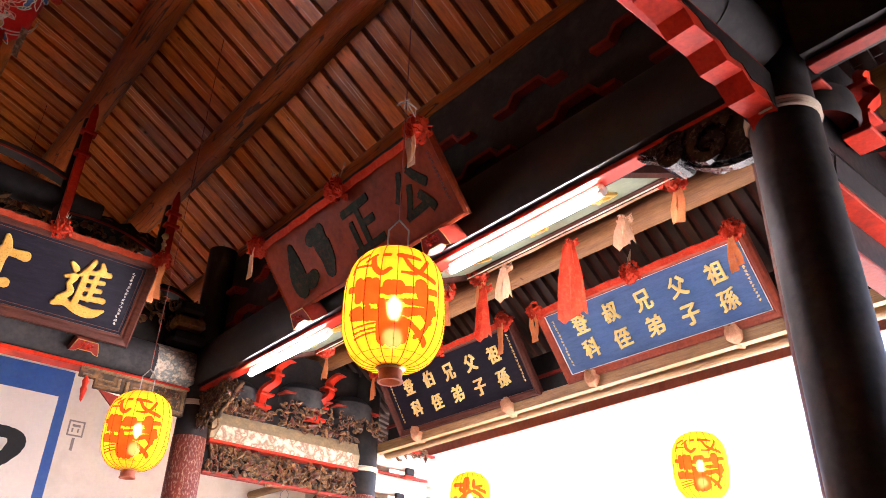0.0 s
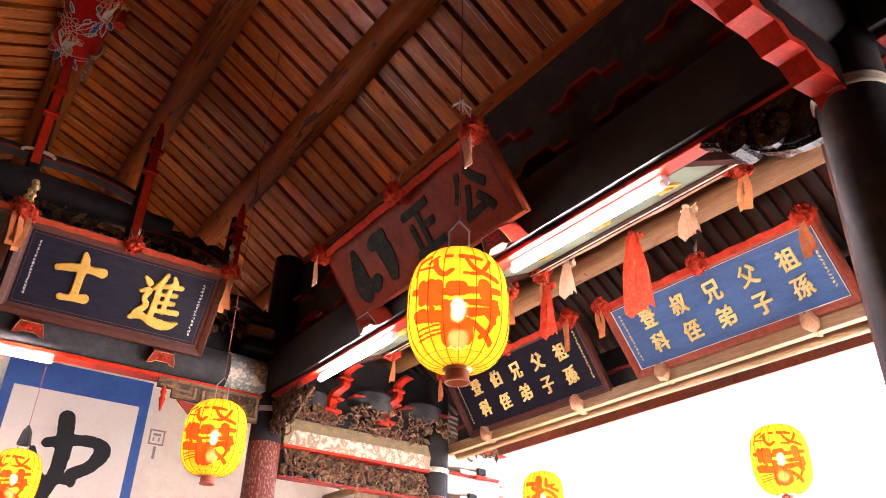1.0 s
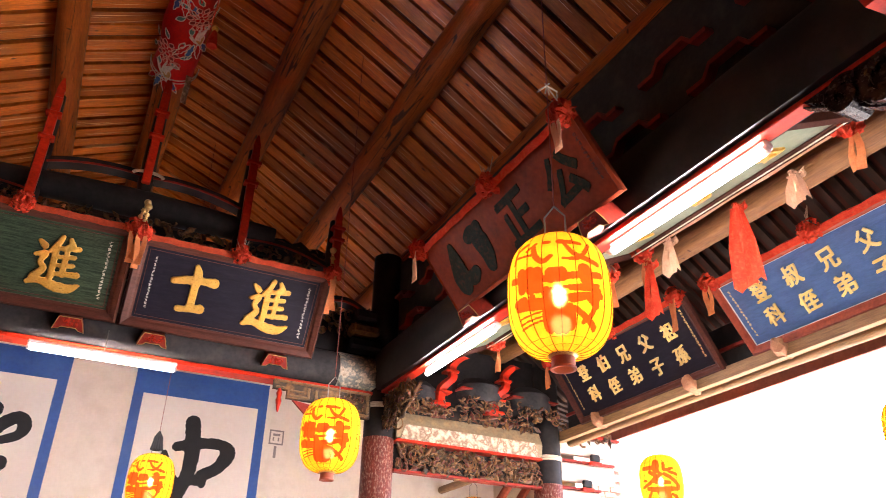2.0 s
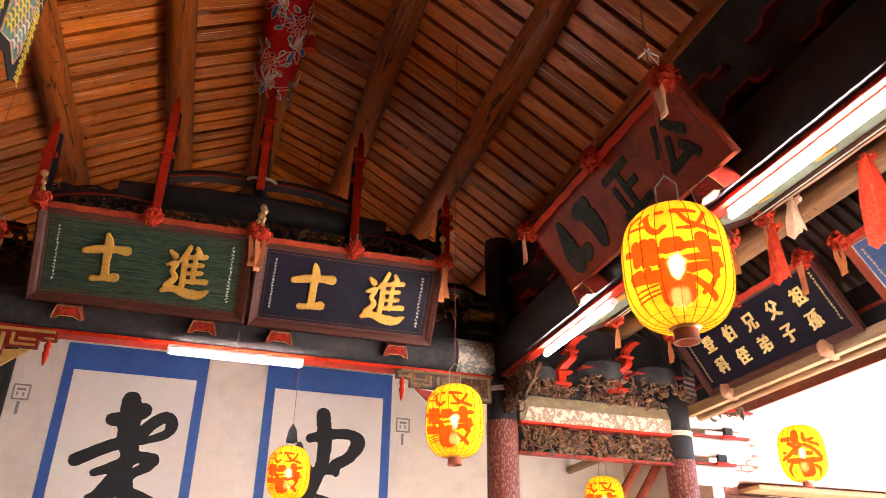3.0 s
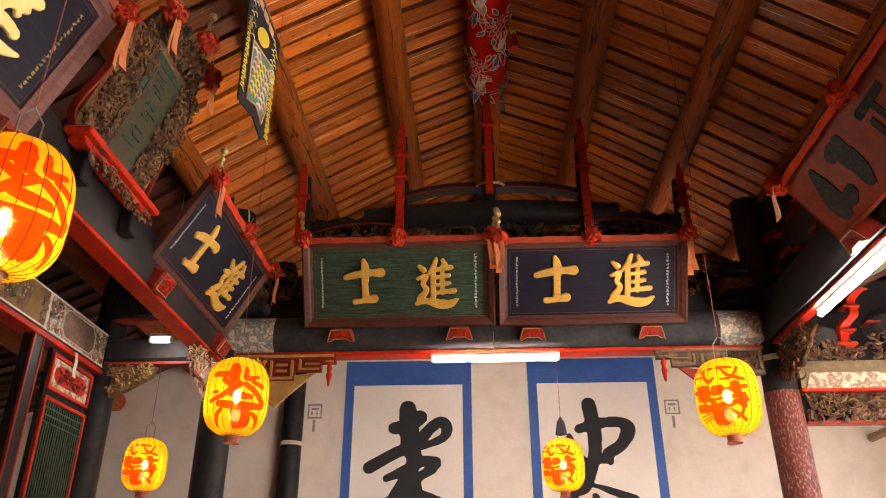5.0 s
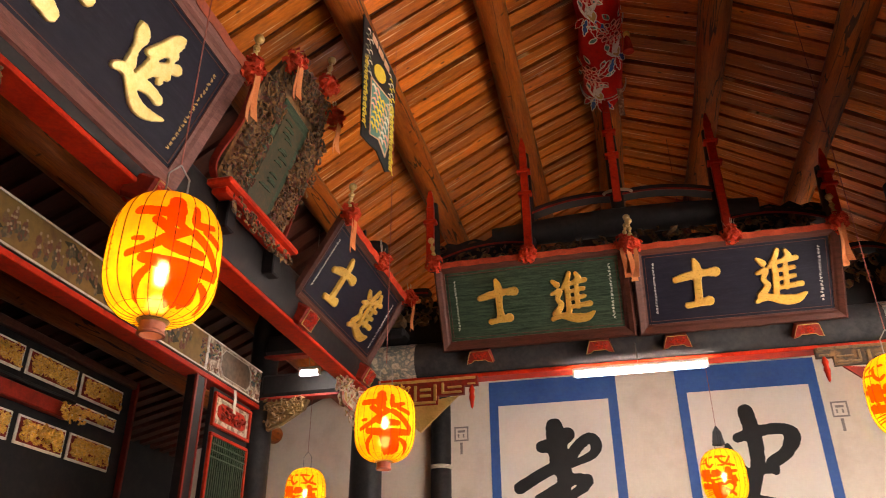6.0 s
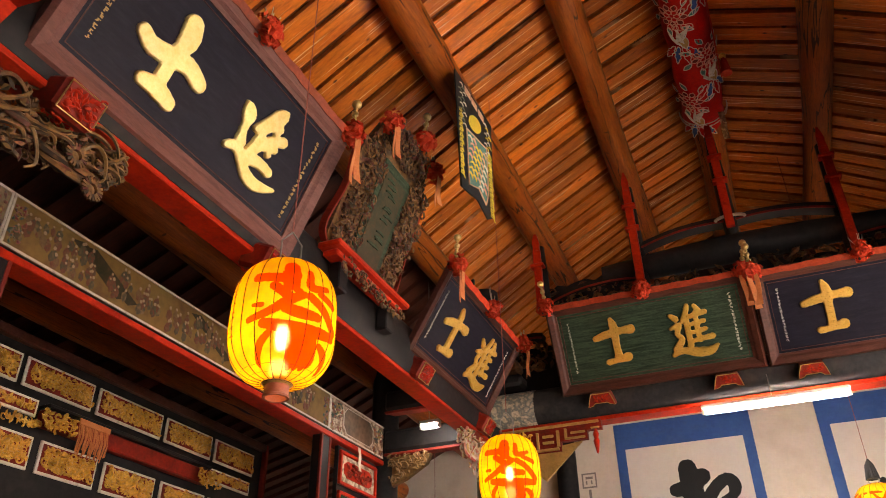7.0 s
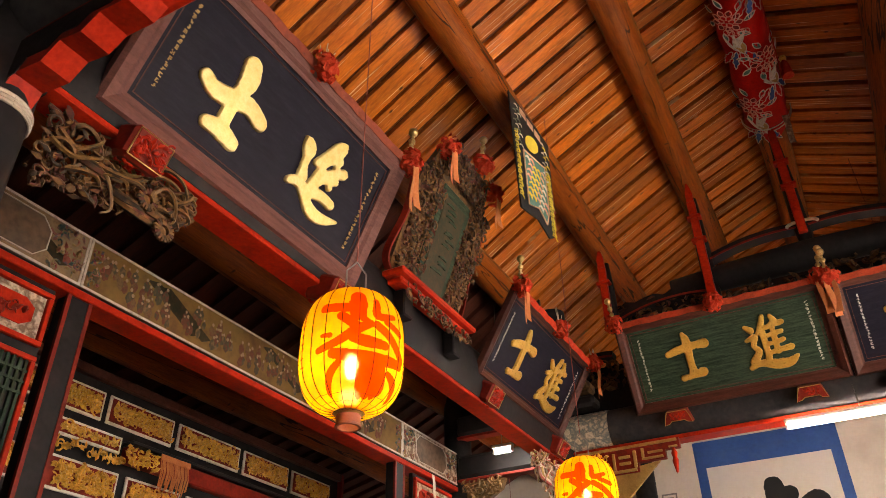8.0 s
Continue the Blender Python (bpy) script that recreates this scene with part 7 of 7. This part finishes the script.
def corner_carving(x, y0, length, drop, material, seed, count, label, sgn=1):
    """A wedge of pierced carving under a long beam, growing from the column."""
    e = thing("corner_bracket", pose(x, y0, 0), label, "bracket", "corner brackets")
    turn = Matrix(((0, 0, 1, 0), (sgn, 0, 0, 0), (0, 1, 0, 0), (0, 0, 0, 1)))
    part("carving", carve(fresh(), lambda r: ((t := r.random() ** 1.2) * length, -r.random() * drop * (1 - t * 0.62)), int(count * 1.8), 0.034, seed,
                          Matrix.Translation((-0.05, 0, 0)) @ turn, 0.12), material, e, smooth=True)
    b = fresh()
    rng = random.Random(seed)
    for k in range(5):
        y, z = rng.uniform(0.1, length * 0.6), -rng.uniform(0.06, drop * 0.6)
        sweep(b, smooth_path([(0.0, sgn * y, z), (0.07, sgn * (y + 0.1), z - 0.06), (0.04, sgn * (y + 0.24), z - 0.02), (0.06, sgn * (y + 0.34), z + 0.05)]), 0.018, 6)
    part("stem", b, material, e, smooth=True)
    for k in range(34):
        t = rng.random()
        y, z, ln = t * length * 0.9, -rng.random() * drop * (0.95 - 0.62 * t), rng.uniform(0.10, 0.24)
        up, x = rng.uniform(-0.07, 0.09), rng.uniform(0.02, 0.11)
        path = smooth_path([(x - 0.04, sgn * y, z), (x, sgn * (y + ln * 0.35), z + up), (x + 0.02, sgn * (y + ln * 0.7), z + up * 0.4), (x - 0.01, sgn * (y + ln), z - up * 0.8), (x - 0.03, sgn * (y + ln * 0.86), z - up * 1.3)], 4)
        path = [p for p in path if abs(p.y) <= length and p.z <= 0.0]
        if len(path) > 3:
            part("branch", sweep(fresh(), path, [0.013 - 0.008 * i / len(path) for i in range(len(path))], 5), "dusty_gilt" if k % 4 == 0 else material, e, "carved branch with worn gilding", smooth=True)
    return e


a = corner_carving(-2.55, 1.30, 0.78, 0.40, "carving", 5, 230, "dusty gilt carving of flowers and branches under the west beam")
a.location.z = 3.88
for k, (y, z) in enumerate(((0.50, -0.20), (0.62, -0.30), (0.66, -0.16))):
    b = fresh()
    for j in range(18):
        t = 2 * math.pi * j / 18
        box(b, (0.02, -0.006, 0.025), (0.035, 0.006, 0.058), 0.0, Matrix.Translation((0.06, y, z)) @ Matrix.Rotation(t, 4, "X"))
    lathe(b, [(0.0, 0.03), (0.025, 0.02), (0.03, 0.0)], 12, Matrix.Translation((0.06, y, z)) @ pose(0, 0, 0, 0, 90))
    part("flower", b, "carving", a, "carved round flower")
a = corner_carving(-2.55, 7.04, 0.55, 0.42, "bright_carving", 6, 150, "brightly painted carving of figures in the hall corner", -1)
a.location.z = 3.88


def scroll_bracket(y0, sgn, seed):
    e = thing("corner_bracket", pose(COL_R, y0, 3.96), "black lacquered scroll bracket with worn pale edges under the east beam", "bracket", "corner brackets")
    turn = Matrix(((0, 0, 1, 0), (sgn, 0, 0, 0), (0, 1, 0, 0), (0, 0, 0, 1)))
    def spiral(cx, cy, r, turns, a0, dirn):
        return [(cx + r * (1 - 0.8 * i / 22) * math.cos(a0 + dirn * turns * 6.28 * i / 22), cy + r * (1 - 0.8 * i / 22) * math.sin(a0 + dirn * turns * 6.28 * i / 22), 0) for i in range(23)]
    for j, (cx, cy, r, tn, a0, dr) in enumerate(((0.17, -0.13, 0.13, 1.2, 2.6, -1), (0.37, -0.08, 0.09, 1.2, 2.4, -1))):
        b = strip(fresh(), [turn @ Vector(p) for p in spiral(cx, cy, r, tn, a0, dr)], (1, 0, 0), 0.15, 0.05)
        part("scroll", b, "lacquer", e)
    out = [(0.0, 0.04), (0.60, 0.04), (0.54, 0.0), (0.46, -0.05), (0.36, -0.11), (0.26, -0.19), (0.12, -0.25), (0.0, -0.26)]
    part("web", prism(fresh(), out, -0.05, 0.05, turn), "lacquer", e)
    part("worn_edge", strip(fresh(), [turn @ Vector((p[0], p[1] - 0.015, 0)) for p in smooth_path([(*q, 0) for q in out[1:]], 4)], (1, 0, 0), 0.05, 0.010), "lacquer", e, "worn glossy edge")


scroll_bracket(1.25, 1, 1)
a = corner_carving(COL_R, 7.04, 0.62, 0.36, "carving", 8, 260, "dusty carved bracket at the far end of the east beam", -1)
a.location.z = 3.96


def fret_bracket(x, sgn, bright):
    """Fretwork under the end of the far tie beam with a hanging triangular corner."""
    e = thing("fret_bracket", pose(x, 7.12, 3.97), "painted fretwork bracket with gilt ornaments under the tie beam", "bracket", "corner brackets")
    out = [(0.0, 0.0), (1.0, 0.0), (1.0, -0.09), (0.86, -0.09), (0.86, -0.17), (0.60, -0.17), (0.60, -0.26), (0.0, -0.26)]
    part("web", prism(fresh(), [(-sgn * a, c) for a, c in out], -0.03, 0.03, pose(0, 0, 0, 90)), "dark_red" if bright else "carving", e)
    b = fresh()
    for lo, hi in (((0.02, -0.03), (0.98, -0.005)), ((0.02, -0.25), (0.58, -0.225)), ((0.02, -0.22), (0.05, -0.035)), ((0.56, -0.22), (0.59, -0.06)), ((0.36, -0.22), (0.385, -0.06)),
                   ((0.64, -0.16), (0.84, -0.14)), ((0.64, -0.14), (0.665, -0.05)), ((0.70, -0.11), (0.84, -0.09)), ((0.90, -0.085), (0.98, -0.07)), ((0.42, -0.18), (0.53, -0.155)), ((0.42, -0.12), (0.53, -0.095))):
        xa, xb = sorted((-sgn * lo[0], -sgn * hi[0]))
        box(b, (xa, -0.05, lo[1]), (xb, -0.03, hi[1]), 0.003)
    part("fretwork", b, "dull_gold" if bright else "dusty_gilt", e, "pale key-pattern fretwork")
    part("gilt_ornament", carve(fresh(), lambda r: (-sgn * r.uniform(0.08, 0.33), r.uniform(-0.2, -0.06)), 40, 0.03, 41, pose(0, -0.03, 0, 90), 0.03), "gilt" if bright else "carving", e, smooth=True)
    tri = [(-sgn * 0.12, -0.26), (-sgn * 0.80, -0.18), (-sgn * 0.42, -0.52)]
    part("corner_board", prism(fresh(), tri, -0.015, 0.015, pose(0, 0, 0, 90)), "dull_gold" if bright else "dark_red", e, "triangular corner board")
    part("pendant", lathe(fresh(), [(0.012, 0.0), (0.03, -0.05), (0.02, -0.09), (0.03, -0.12), (0.012, -0.22), (0.0, -0.24)], 10, pose(-sgn * 0.94, -0.03, -0.09)), "red", e, "small red pendant", smooth=True)
    return e


fret_bracket(COL_R - 0.15, 1, False)
fret_bracket(COL_L + 0.15, -1, True)


# black boarding, greyed to stand for haze, with red cloud brackets above the east beam
e = thing("bracket_panel", pose(3.0, 0, 0), "black boarding, greyed for haze, with red cloud-shaped trims above the east beam", "panel")
part("boarding", box(fresh(), (0.0, BACK_Y, 4.44), (0.05, FRAME_Y, 5.52)), "grey", e)
for k in range(9):
    y = -0.6 + 0.86 * k
    for rise, shift in ((0.0, 0.0), (0.34, 0.40)):
        steps = [(0.0, 4.66), (0.13, 4.66), (0.19, 4.74), (0.42, 4.74), (0.48, 4.66), (0.62, 4.66)]
        b = strip(fresh(), [(-0.04, y + shift + u, v + rise) for u, v in steps], (1, 0, 0.15), 0.075, 0.03)
        part("cloud_trim", b, "dark_red", e, "red cloud-shaped trim")

# hanging cloths under the leaning plaques
for x, y, z, mat, w, h in ((3.72, 3.06, 4.32, "cloth", 0.19, 0.58), (3.72, 3.95, 4.28, "cloth", 0.10, 0.42), (3.74, 2.6, 4.32, "pale_cloth", 0.12, 0.2), (3.70, 3.7, 4.36, "pale_cloth", 0.10, 0.26)):
    e = thing("hanging_cloth", pose(x, y, z), "crumpled red cloth tied to the porch plaque" if mat == "cloth" else "faded peach cloth tied to the porch plaque", "cloth", "tied cloths")
    b, n = fresh(), 12
    rows = []
    for i in range(9):
        t = i / 8
        ww = w * (0.45 + 0.55 * min(1, t * 2.2))
        rows.append([b.verts.new((0.035 * math.sin(k * 1.9 + t) * (0.4 + t), (k / n - 0.5) * ww, -h * t + (0.03 * math.sin(k * 2.1) if i == 8 else 0))) for k in range(n + 1)])
    for p, q in zip(rows, rows[1:]):
        for k in range(n):
            b.faces.new((p[k], p[k + 1], q[k + 1], q[k]))
    ob = part("cloth", b, mat, e, smooth=True)
    part("knot", carve(fresh(), rect(0.1, 0.08), 16, 0.03, 3, pose(0, 0, 0, 90, 0, 90), 0.05), mat, e)

# ---- rear aisle: painted beam, partition and gilded screen ----
PX = -3.70
e = thing("painted_beam", pose(PX, 0, 3.87), "long beam with faded ochre paintings of clustered shapes in framed panels", "beam")
part("core", box(fresh(), (-0.16, BACK_Y + 0.02, 0.0), (-0.012, FRAME_Y, 0.38), 0.01), "black", e)
for k, (y0, y1, mat) in enumerate(((0.2, 1.2, "painting"), (1.205, 2.395, "ochre"), (2.40, 6.045, "painting"), (6.05, FRAME_Y - 0.02, "pale_painting"))):
    p = part("painted_panel", box(fresh(), (-0.012, y0, 0.02), (0.0, y1, 0.36)), mat, e, "faded painted panel")
    b = fresh()
    for lo, hi in (((0, y0, 0.345), (0.006, y1, 0.36)), ((0, y0, 0.02), (0.006, y1, 0.035)), ((0, y0, 0.036), (0.006, y0 + 0.015, 0.344)), ((0, y1 - 0.015, 0.036), (0.006, y1, 0.344))):
        box(b, lo, hi)
    part("white_line", b, "cream", p, "pale painted border line")
    flat = Matrix(((0, 0, 1, 0), (1, 0, 0, 0), (0, 1, 0, 0), (0, 0, 0, 1)))
    if mat != "painting":
        ya, yb = y0 + 0.26, y1 - 0.26
        octagon = [(ya + 0.07, 0.06), (yb - 0.07, 0.06), (yb, 0.13), (yb, 0.25), (yb - 0.07, 0.32), (ya + 0.07, 0.32), (ya, 0.25), (ya, 0.13)]
        part("cartouche", prism(fresh(), octagon, 0.0, 0.004, flat), "cartouche", p, "brown painted eight-sided field")
        part("cartouche_line", sweep(fresh(), [(0.004, u, v) for u, v in octagon + octagon[:1]], 0.005, 4), "cream", p, "pale outline of the field")
        for yc in (y0 + 0.13, y1 - 0.13):
            part("flower_corner", carve(fresh(), lambda r: (yc + r.uniform(-0.1, 0.1), r.uniform(0.05, 0.33)), 34, 0.034, 3 + k, flat, 0.004), "floral", p, "painted flowers and leaves")
        continue
    rng = random.Random(k)
    robes, heads, ground = fresh(), fresh(), fresh()
    y = y0 + 0.16
    while y < y1 - 0.16:
        for _ in range(rng.randint(11, 16)):
            cy, cz, r = y + rng.uniform(-0.11, 0.11), 0.07 + 0.2 * rng.random(), rng.uniform(0.016, 0.027)
            bmesh.ops.create_icosphere(robes, subdivisions=1, radius=1, matrix=Matrix.LocRotScale((0.003, cy, cz), Euler((rng.uniform(-0.4, 0.4), 0, 0)), (0.004, r * 1.2, r * 1.9)))
            bmesh.ops.create_icosphere(heads, subdivisions=1, radius=1, matrix=Matrix.LocRotScale((0.006, cy + rng.uniform(-0.006, 0.006), cz + r * 2.1), None, (0.003, r * 0.5, r * 0.56)))
        y += rng.uniform(0.18, 0.34)
    for j in range(3):
        ya = y0 + 0.55 + 1.05 * j
        part("painted_roof", prism(fresh(), [(ya, 0.30), (ya + 0.10, 0.325), (ya + 0.52, 0.12), (ya + 0.44, 0.08)], 0.0, 0.003, flat), "brown_green", p, "dark green painted eaves")
    part("painted_robes", robes, "figure", p, "small plain painted shapes")
    part("painted_dots", heads, "flesh", p, "small pale painted dots")
    for side, yc in ((1, y0 + 0.07), (-1, y1 - 0.07)):
        part("corner_ornament", carve(ground if side == 1 else fresh(), lambda r: (yc + r.uniform(-0.045, 0.045), r.uniform(0.06, 0.32)), 30, 0.024, 7 + k, flat, 0.004), "floral", p, "painted floral corner")
part("edge_strip", box(fresh(), (-0.17, BACK_Y + 0.02, -0.05), (0.012, FRAME_Y, -0.002), 0.006), "red", e, "red painted strip")


def door_leaf(y0, y1, label):
    """A partition leaf: a red framed carved panel over a green lattice."""
    e = thing("partition", pose(PX, (y0 + y1) / 2, 0), label, "partition", "rear partitions")
    w = y1 - y0
    part("frame", box(fresh(), (-0.06, -w / 2, 0.02), (-0.02, w / 2, 3.80)), "black", e)
    b = fresh()
    for z0, z1 in ((3.44, 3.76), (1.0, 3.38)):
        for lo, hi in (((-w / 2 + 0.01, z1 - 0.03), (w / 2 - 0.01, z1)), ((-w / 2 + 0.01, z0), (w / 2 - 0.01, z0 + 0.03)), ((-w / 2 + 0.01, z0 + 0.03), (-w / 2 + 0.04, z1 - 0.03)), ((w / 2 - 0.04, z0 + 0.03), (w / 2 - 0.01, z1 - 0.03))):
            box(b, (-0.02, lo[0], lo[1]), (0.012, hi[0], hi[1]), 0.004)
    part("moulding", b, "red", e, "red moulding")
    part("grey_border", box(fresh(), (-0.02, -w / 2 + 0.045, 3.475), (-0.006, w / 2 - 0.045, 3.725)), "pale_painting", e, "pale stippled border")
    out = [(-w / 2 + 0.16, 3.52), (w / 2 - 0.16, 3.52), (w / 2 - 0.1, 3.56), (w / 2 - 0.1, 3.64), (w / 2 - 0.16, 3.68), (-w / 2 + 0.16, 3.68), (-w / 2 + 0.1, 3.64), (-w / 2 + 0.1, 3.56)]
    part("carved_panel", prism(fresh(), out, -0.006, 0.0, Matrix(((0, 0, 1, 0), (1, 0, 0, 0), (0, 1, 0, 0), (0, 0, 0, 1)))), "red", e, "red panel")
    part("panel_relief", carve(fresh(), lambda r: (r.uniform(-w / 2 + 0.14, w / 2 - 0.14), r.uniform(3.54, 3.66)), 36, 0.035, 12, Matrix(((0, 0, 1, 0), (1, 0, 0, 0), (0, 1, 0, 0), (0, 0, 0, 1))), 0.02), "dark_red", e, "carved relief", smooth=True)
    part("green_panel", box(fresh(), (-0.05, -w / 2 + 0.04, 1.03), (-0.015, w / 2 - 0.04, 3.35)), "ink", e)
    n = int((w - 0.1) / 0.035)
    for k in range(n):
        y = -w / 2 + 0.055 + (w - 0.11) * k / max(1, n - 1)
        part("lattice_bar", box(fresh(), (-0.014, y - 0.008, 1.03), (0.002, y + 0.008, 3.35)), "green", e)
    for z in (3.28, 3.22, 3.16, 2.4):
        part("lattice_bar", box(fresh(), (-0.012, -w / 2 + 0.04, z), (0.005, w / 2 - 0.04, z + 0.014)), "green", e)


door_leaf(1.30, 2.28, "black partition leaf with a red carved panel over a green lattice")
door_leaf(6.28, 7.04, "black partition leaf with a red carved panel over a green lattice")
for y in (2.43, 6.02):
    e = thing("partition_post", pose(PX - 0.04, y, 0), "black square post with red edge lines", "post", "rear posts")
    part("shaft", box(fresh(), (-0.07, -0.075, 0), (0.035, 0.075, 3.82), 0.006), "black", e)
    for s in (-1, 1):
        part("red_line", box(fresh(), (0.02, s * 0.072 - 0.012, 0), (0.042, s * 0.072 + 0.012, 3.82)), "dark_red", e)
column(PX - 0.05, FRAME_Y + 0.1, 0.15, 4.9, None, "black lacquered round column")
for z0, z1 in ((3.94, 4.18), (4.40, 4.62)):
    e = thing("beam_rear", pose(0, FRAME_Y, z0), "black lacquered tie beam across the rear aisle", "beam", kind="structure")
    part("beam", box(fresh(), (PX + 0.02, -0.08, 0), (COL_L - 0.12, 0.08, z1 - z0), 0.03), "black", e)
    part("edge_strip", box(fresh(), (PX + 0.02, -0.06, -0.03), (COL_L - 0.12, 0.06, -0.002), 0.004), "dark_red", e, "red painted strip")
# black sheet up to the roof, added to stand for the rear aisle's shade
e = thing("shade_boarding", pose(0, FRAME_Y + 0.02, 4.62), "black boarding added above the rear tie beams to darken the aisle", "panel", kind="structure")
part("boarding", prism(fresh(), [(PX + 0.02, 0.002), (COL_L - 0.12, 0.002), (COL_L - 0.12, 1.22), (PX + 0.02, 0.52)], -0.02, 0.02, pose(0, 0, 0, 90)), "black", e)
e = thing("corner_bracket", pose(PX + 0.10, FRAME_Y + 0.02, 3.90), "dusty gilt carved bracket under the rear tie beam", "bracket", "corner brackets")
part("carving", carve(fresh(), lambda r: ((t := r.random()) * 0.42, -r.random() * 0.30 * (1 - t * 0.6)), 90, 0.034, 44, pose(0, -0.06, 0, 90), 0.08), "dusty_gilt", e, smooth=True)
part("web", prism(fresh(), [(0, 0), (0.44, 0), (0.40, -0.10), (0.16, -0.24), (0, -0.30)], -0.03, 0.03, pose(0, 0, 0, 90)), "dusty_gilt", e)
e = thing("paper_tag", pose(PX + 0.016, 6.62, 3.86), "small white paper tag hung under the painted beam", "tag")
part("slip", strip(fresh(), [(0, 0, 0), (0.012, 0.004, -0.08), (0.006, 0.008, -0.16), (0.014, 0.012, -0.23)], (0, 1, 0), 0.05, 0.003), "cream", e)

SX = -5.30


def gilt_panel(parent, y0, y1, z0, z1, seed):
    p = part("panel_frame", box(fresh(), (0.0, y0, z0), (0.02, y1, z1), 0.004), "cream", parent, "cream painted frame")
    part("panel_ground", box(fresh(), (0.02, y0 + 0.022, z0 + 0.022), (0.025, y1 - 0.022, z1 - 0.022)), "dark_red", p, "dark red ground")
    w, h = y1 - y0 - 0.10, z1 - z0 - 0.095
    part("gilt_carving", carve(fresh(), lambda r: ((y0 + y1) / 2 + r.uniform(-w / 2, w / 2), (z0 + z1) / 2 + r.uniform(-h / 2, h / 2)), int(2700 * w * h) + 40, 0.03, seed,
                               Matrix(((0, 0, 1, 0.025), (1, 0, 0, 0), (0, 1, 0, 0), (0, 0, 0, 1))), 0.03), "gilt", p, "gilt pierced scrolls", smooth=True)


e = thing("altar_screen", pose(SX, 0, 0), "black altar screen with rows of gilt carved panels in cream frames", "screen")
part("board", box(fresh(), (-0.12, 2.6, 0.0), (-0.002, 7.25, 4.18)), "black", e)
part("cornice", box(fresh(), (-0.05, 2.6, 4.18), (0.06, 7.25, 4.26), 0.01), "frame", e, "dark brown cornice")
part("side_edge", box(fresh(), (-0.05, 7.25, 0.0), (0.06, 7.29, 4.26), 0.004), "dark_red", e, "red side edge")
for k, (y0, y1) in enumerate(((2.75, 3.30), (3.36, 3.93), (3.98, 4.70), (4.76, 5.58), (5.64, 6.34), (6.40, 7.08))):
    gilt_panel(e, y0, y1, 3.86, 4.10, k)
for k, (y0, y1) in enumerate(((2.8, 3.5), (3.53, 4.18), (6.30, 7.05))):
    gilt_panel(e, y0, y1, 3.65, 3.79, 10 + k)
for k, (y0, y1) in enumerate(((2.9, 3.5), (3.56, 4.22), (4.30, 4.90), (4.98, 5.62), (5.70, 6.34), (6.40, 7.05))):
    gilt_panel(e, y0, y1, 3.24, 3.50, 20 + k)
v = part("valance", box(fresh(), (0.01, 4.2, 3.58), (0.10, 6.26, 3.72), 0.01), "dark_red", e, "deep red valance board")
part("valance_edge", box(fresh(), (0.0, 4.2, 3.73), (0.13, 6.26, 3.76), 0.006), "black", v)
for y, s in ((4.3, 1), (6.2, -1)):
    b = carve(fresh(), lambda r: (r.uniform(-0.16, 0.16), r.uniform(-0.07, 0.07)), 60, 0.035, 9, Matrix(((0, 0, 1, 0.12), (1, 0, 0, y), (0, 1, 0, 3.62), (0, 0, 0, 1))), 0.08)
    part("dragon_finial", b, "gilt", e, "gilt dragon-head finial", smooth=True)
b = carve(fresh(), lambda r: (r.uniform(3.3, 4.2), r.uniform(-0.03, 0.03)), 60, 0.035, 91, Matrix(((0, 0, 1, 0.05), (1, 0, 0, 0), (0, 1, 0, 3.58), (0, 0, 0, 1))), 0.06)
part("gilt_rail", b, "gilt", e, "gilt scroll rail", smooth=True)
f = thing("valance_cloth", pose(SX + 0.16, 4.66, 3.72), "orange fringed cloth hung over the altar screen", "cloth")
part("band", box(fresh(), (-0.004, -0.17, -0.05), (0.012, 0.17, 0.0), 0.004), "old_cloth", f)
for k in range(30):
    part("fringe_strand", strip(fresh(), [(0.01 * math.sin(k), -0.16 + 0.011 * k, -0.04), (0.02, -0.16 + 0.011 * k + 0.006 * math.sin(k * 2.3), -0.15), (0.01 * math.cos(k * 2), -0.16 + 0.011 * k + 0.01 * math.sin(k * 1.1), -0.27 - 0.03 * math.sin(k * 1.7))], (0, 1, 0), 0.008, 0.005), "old_cloth", f)
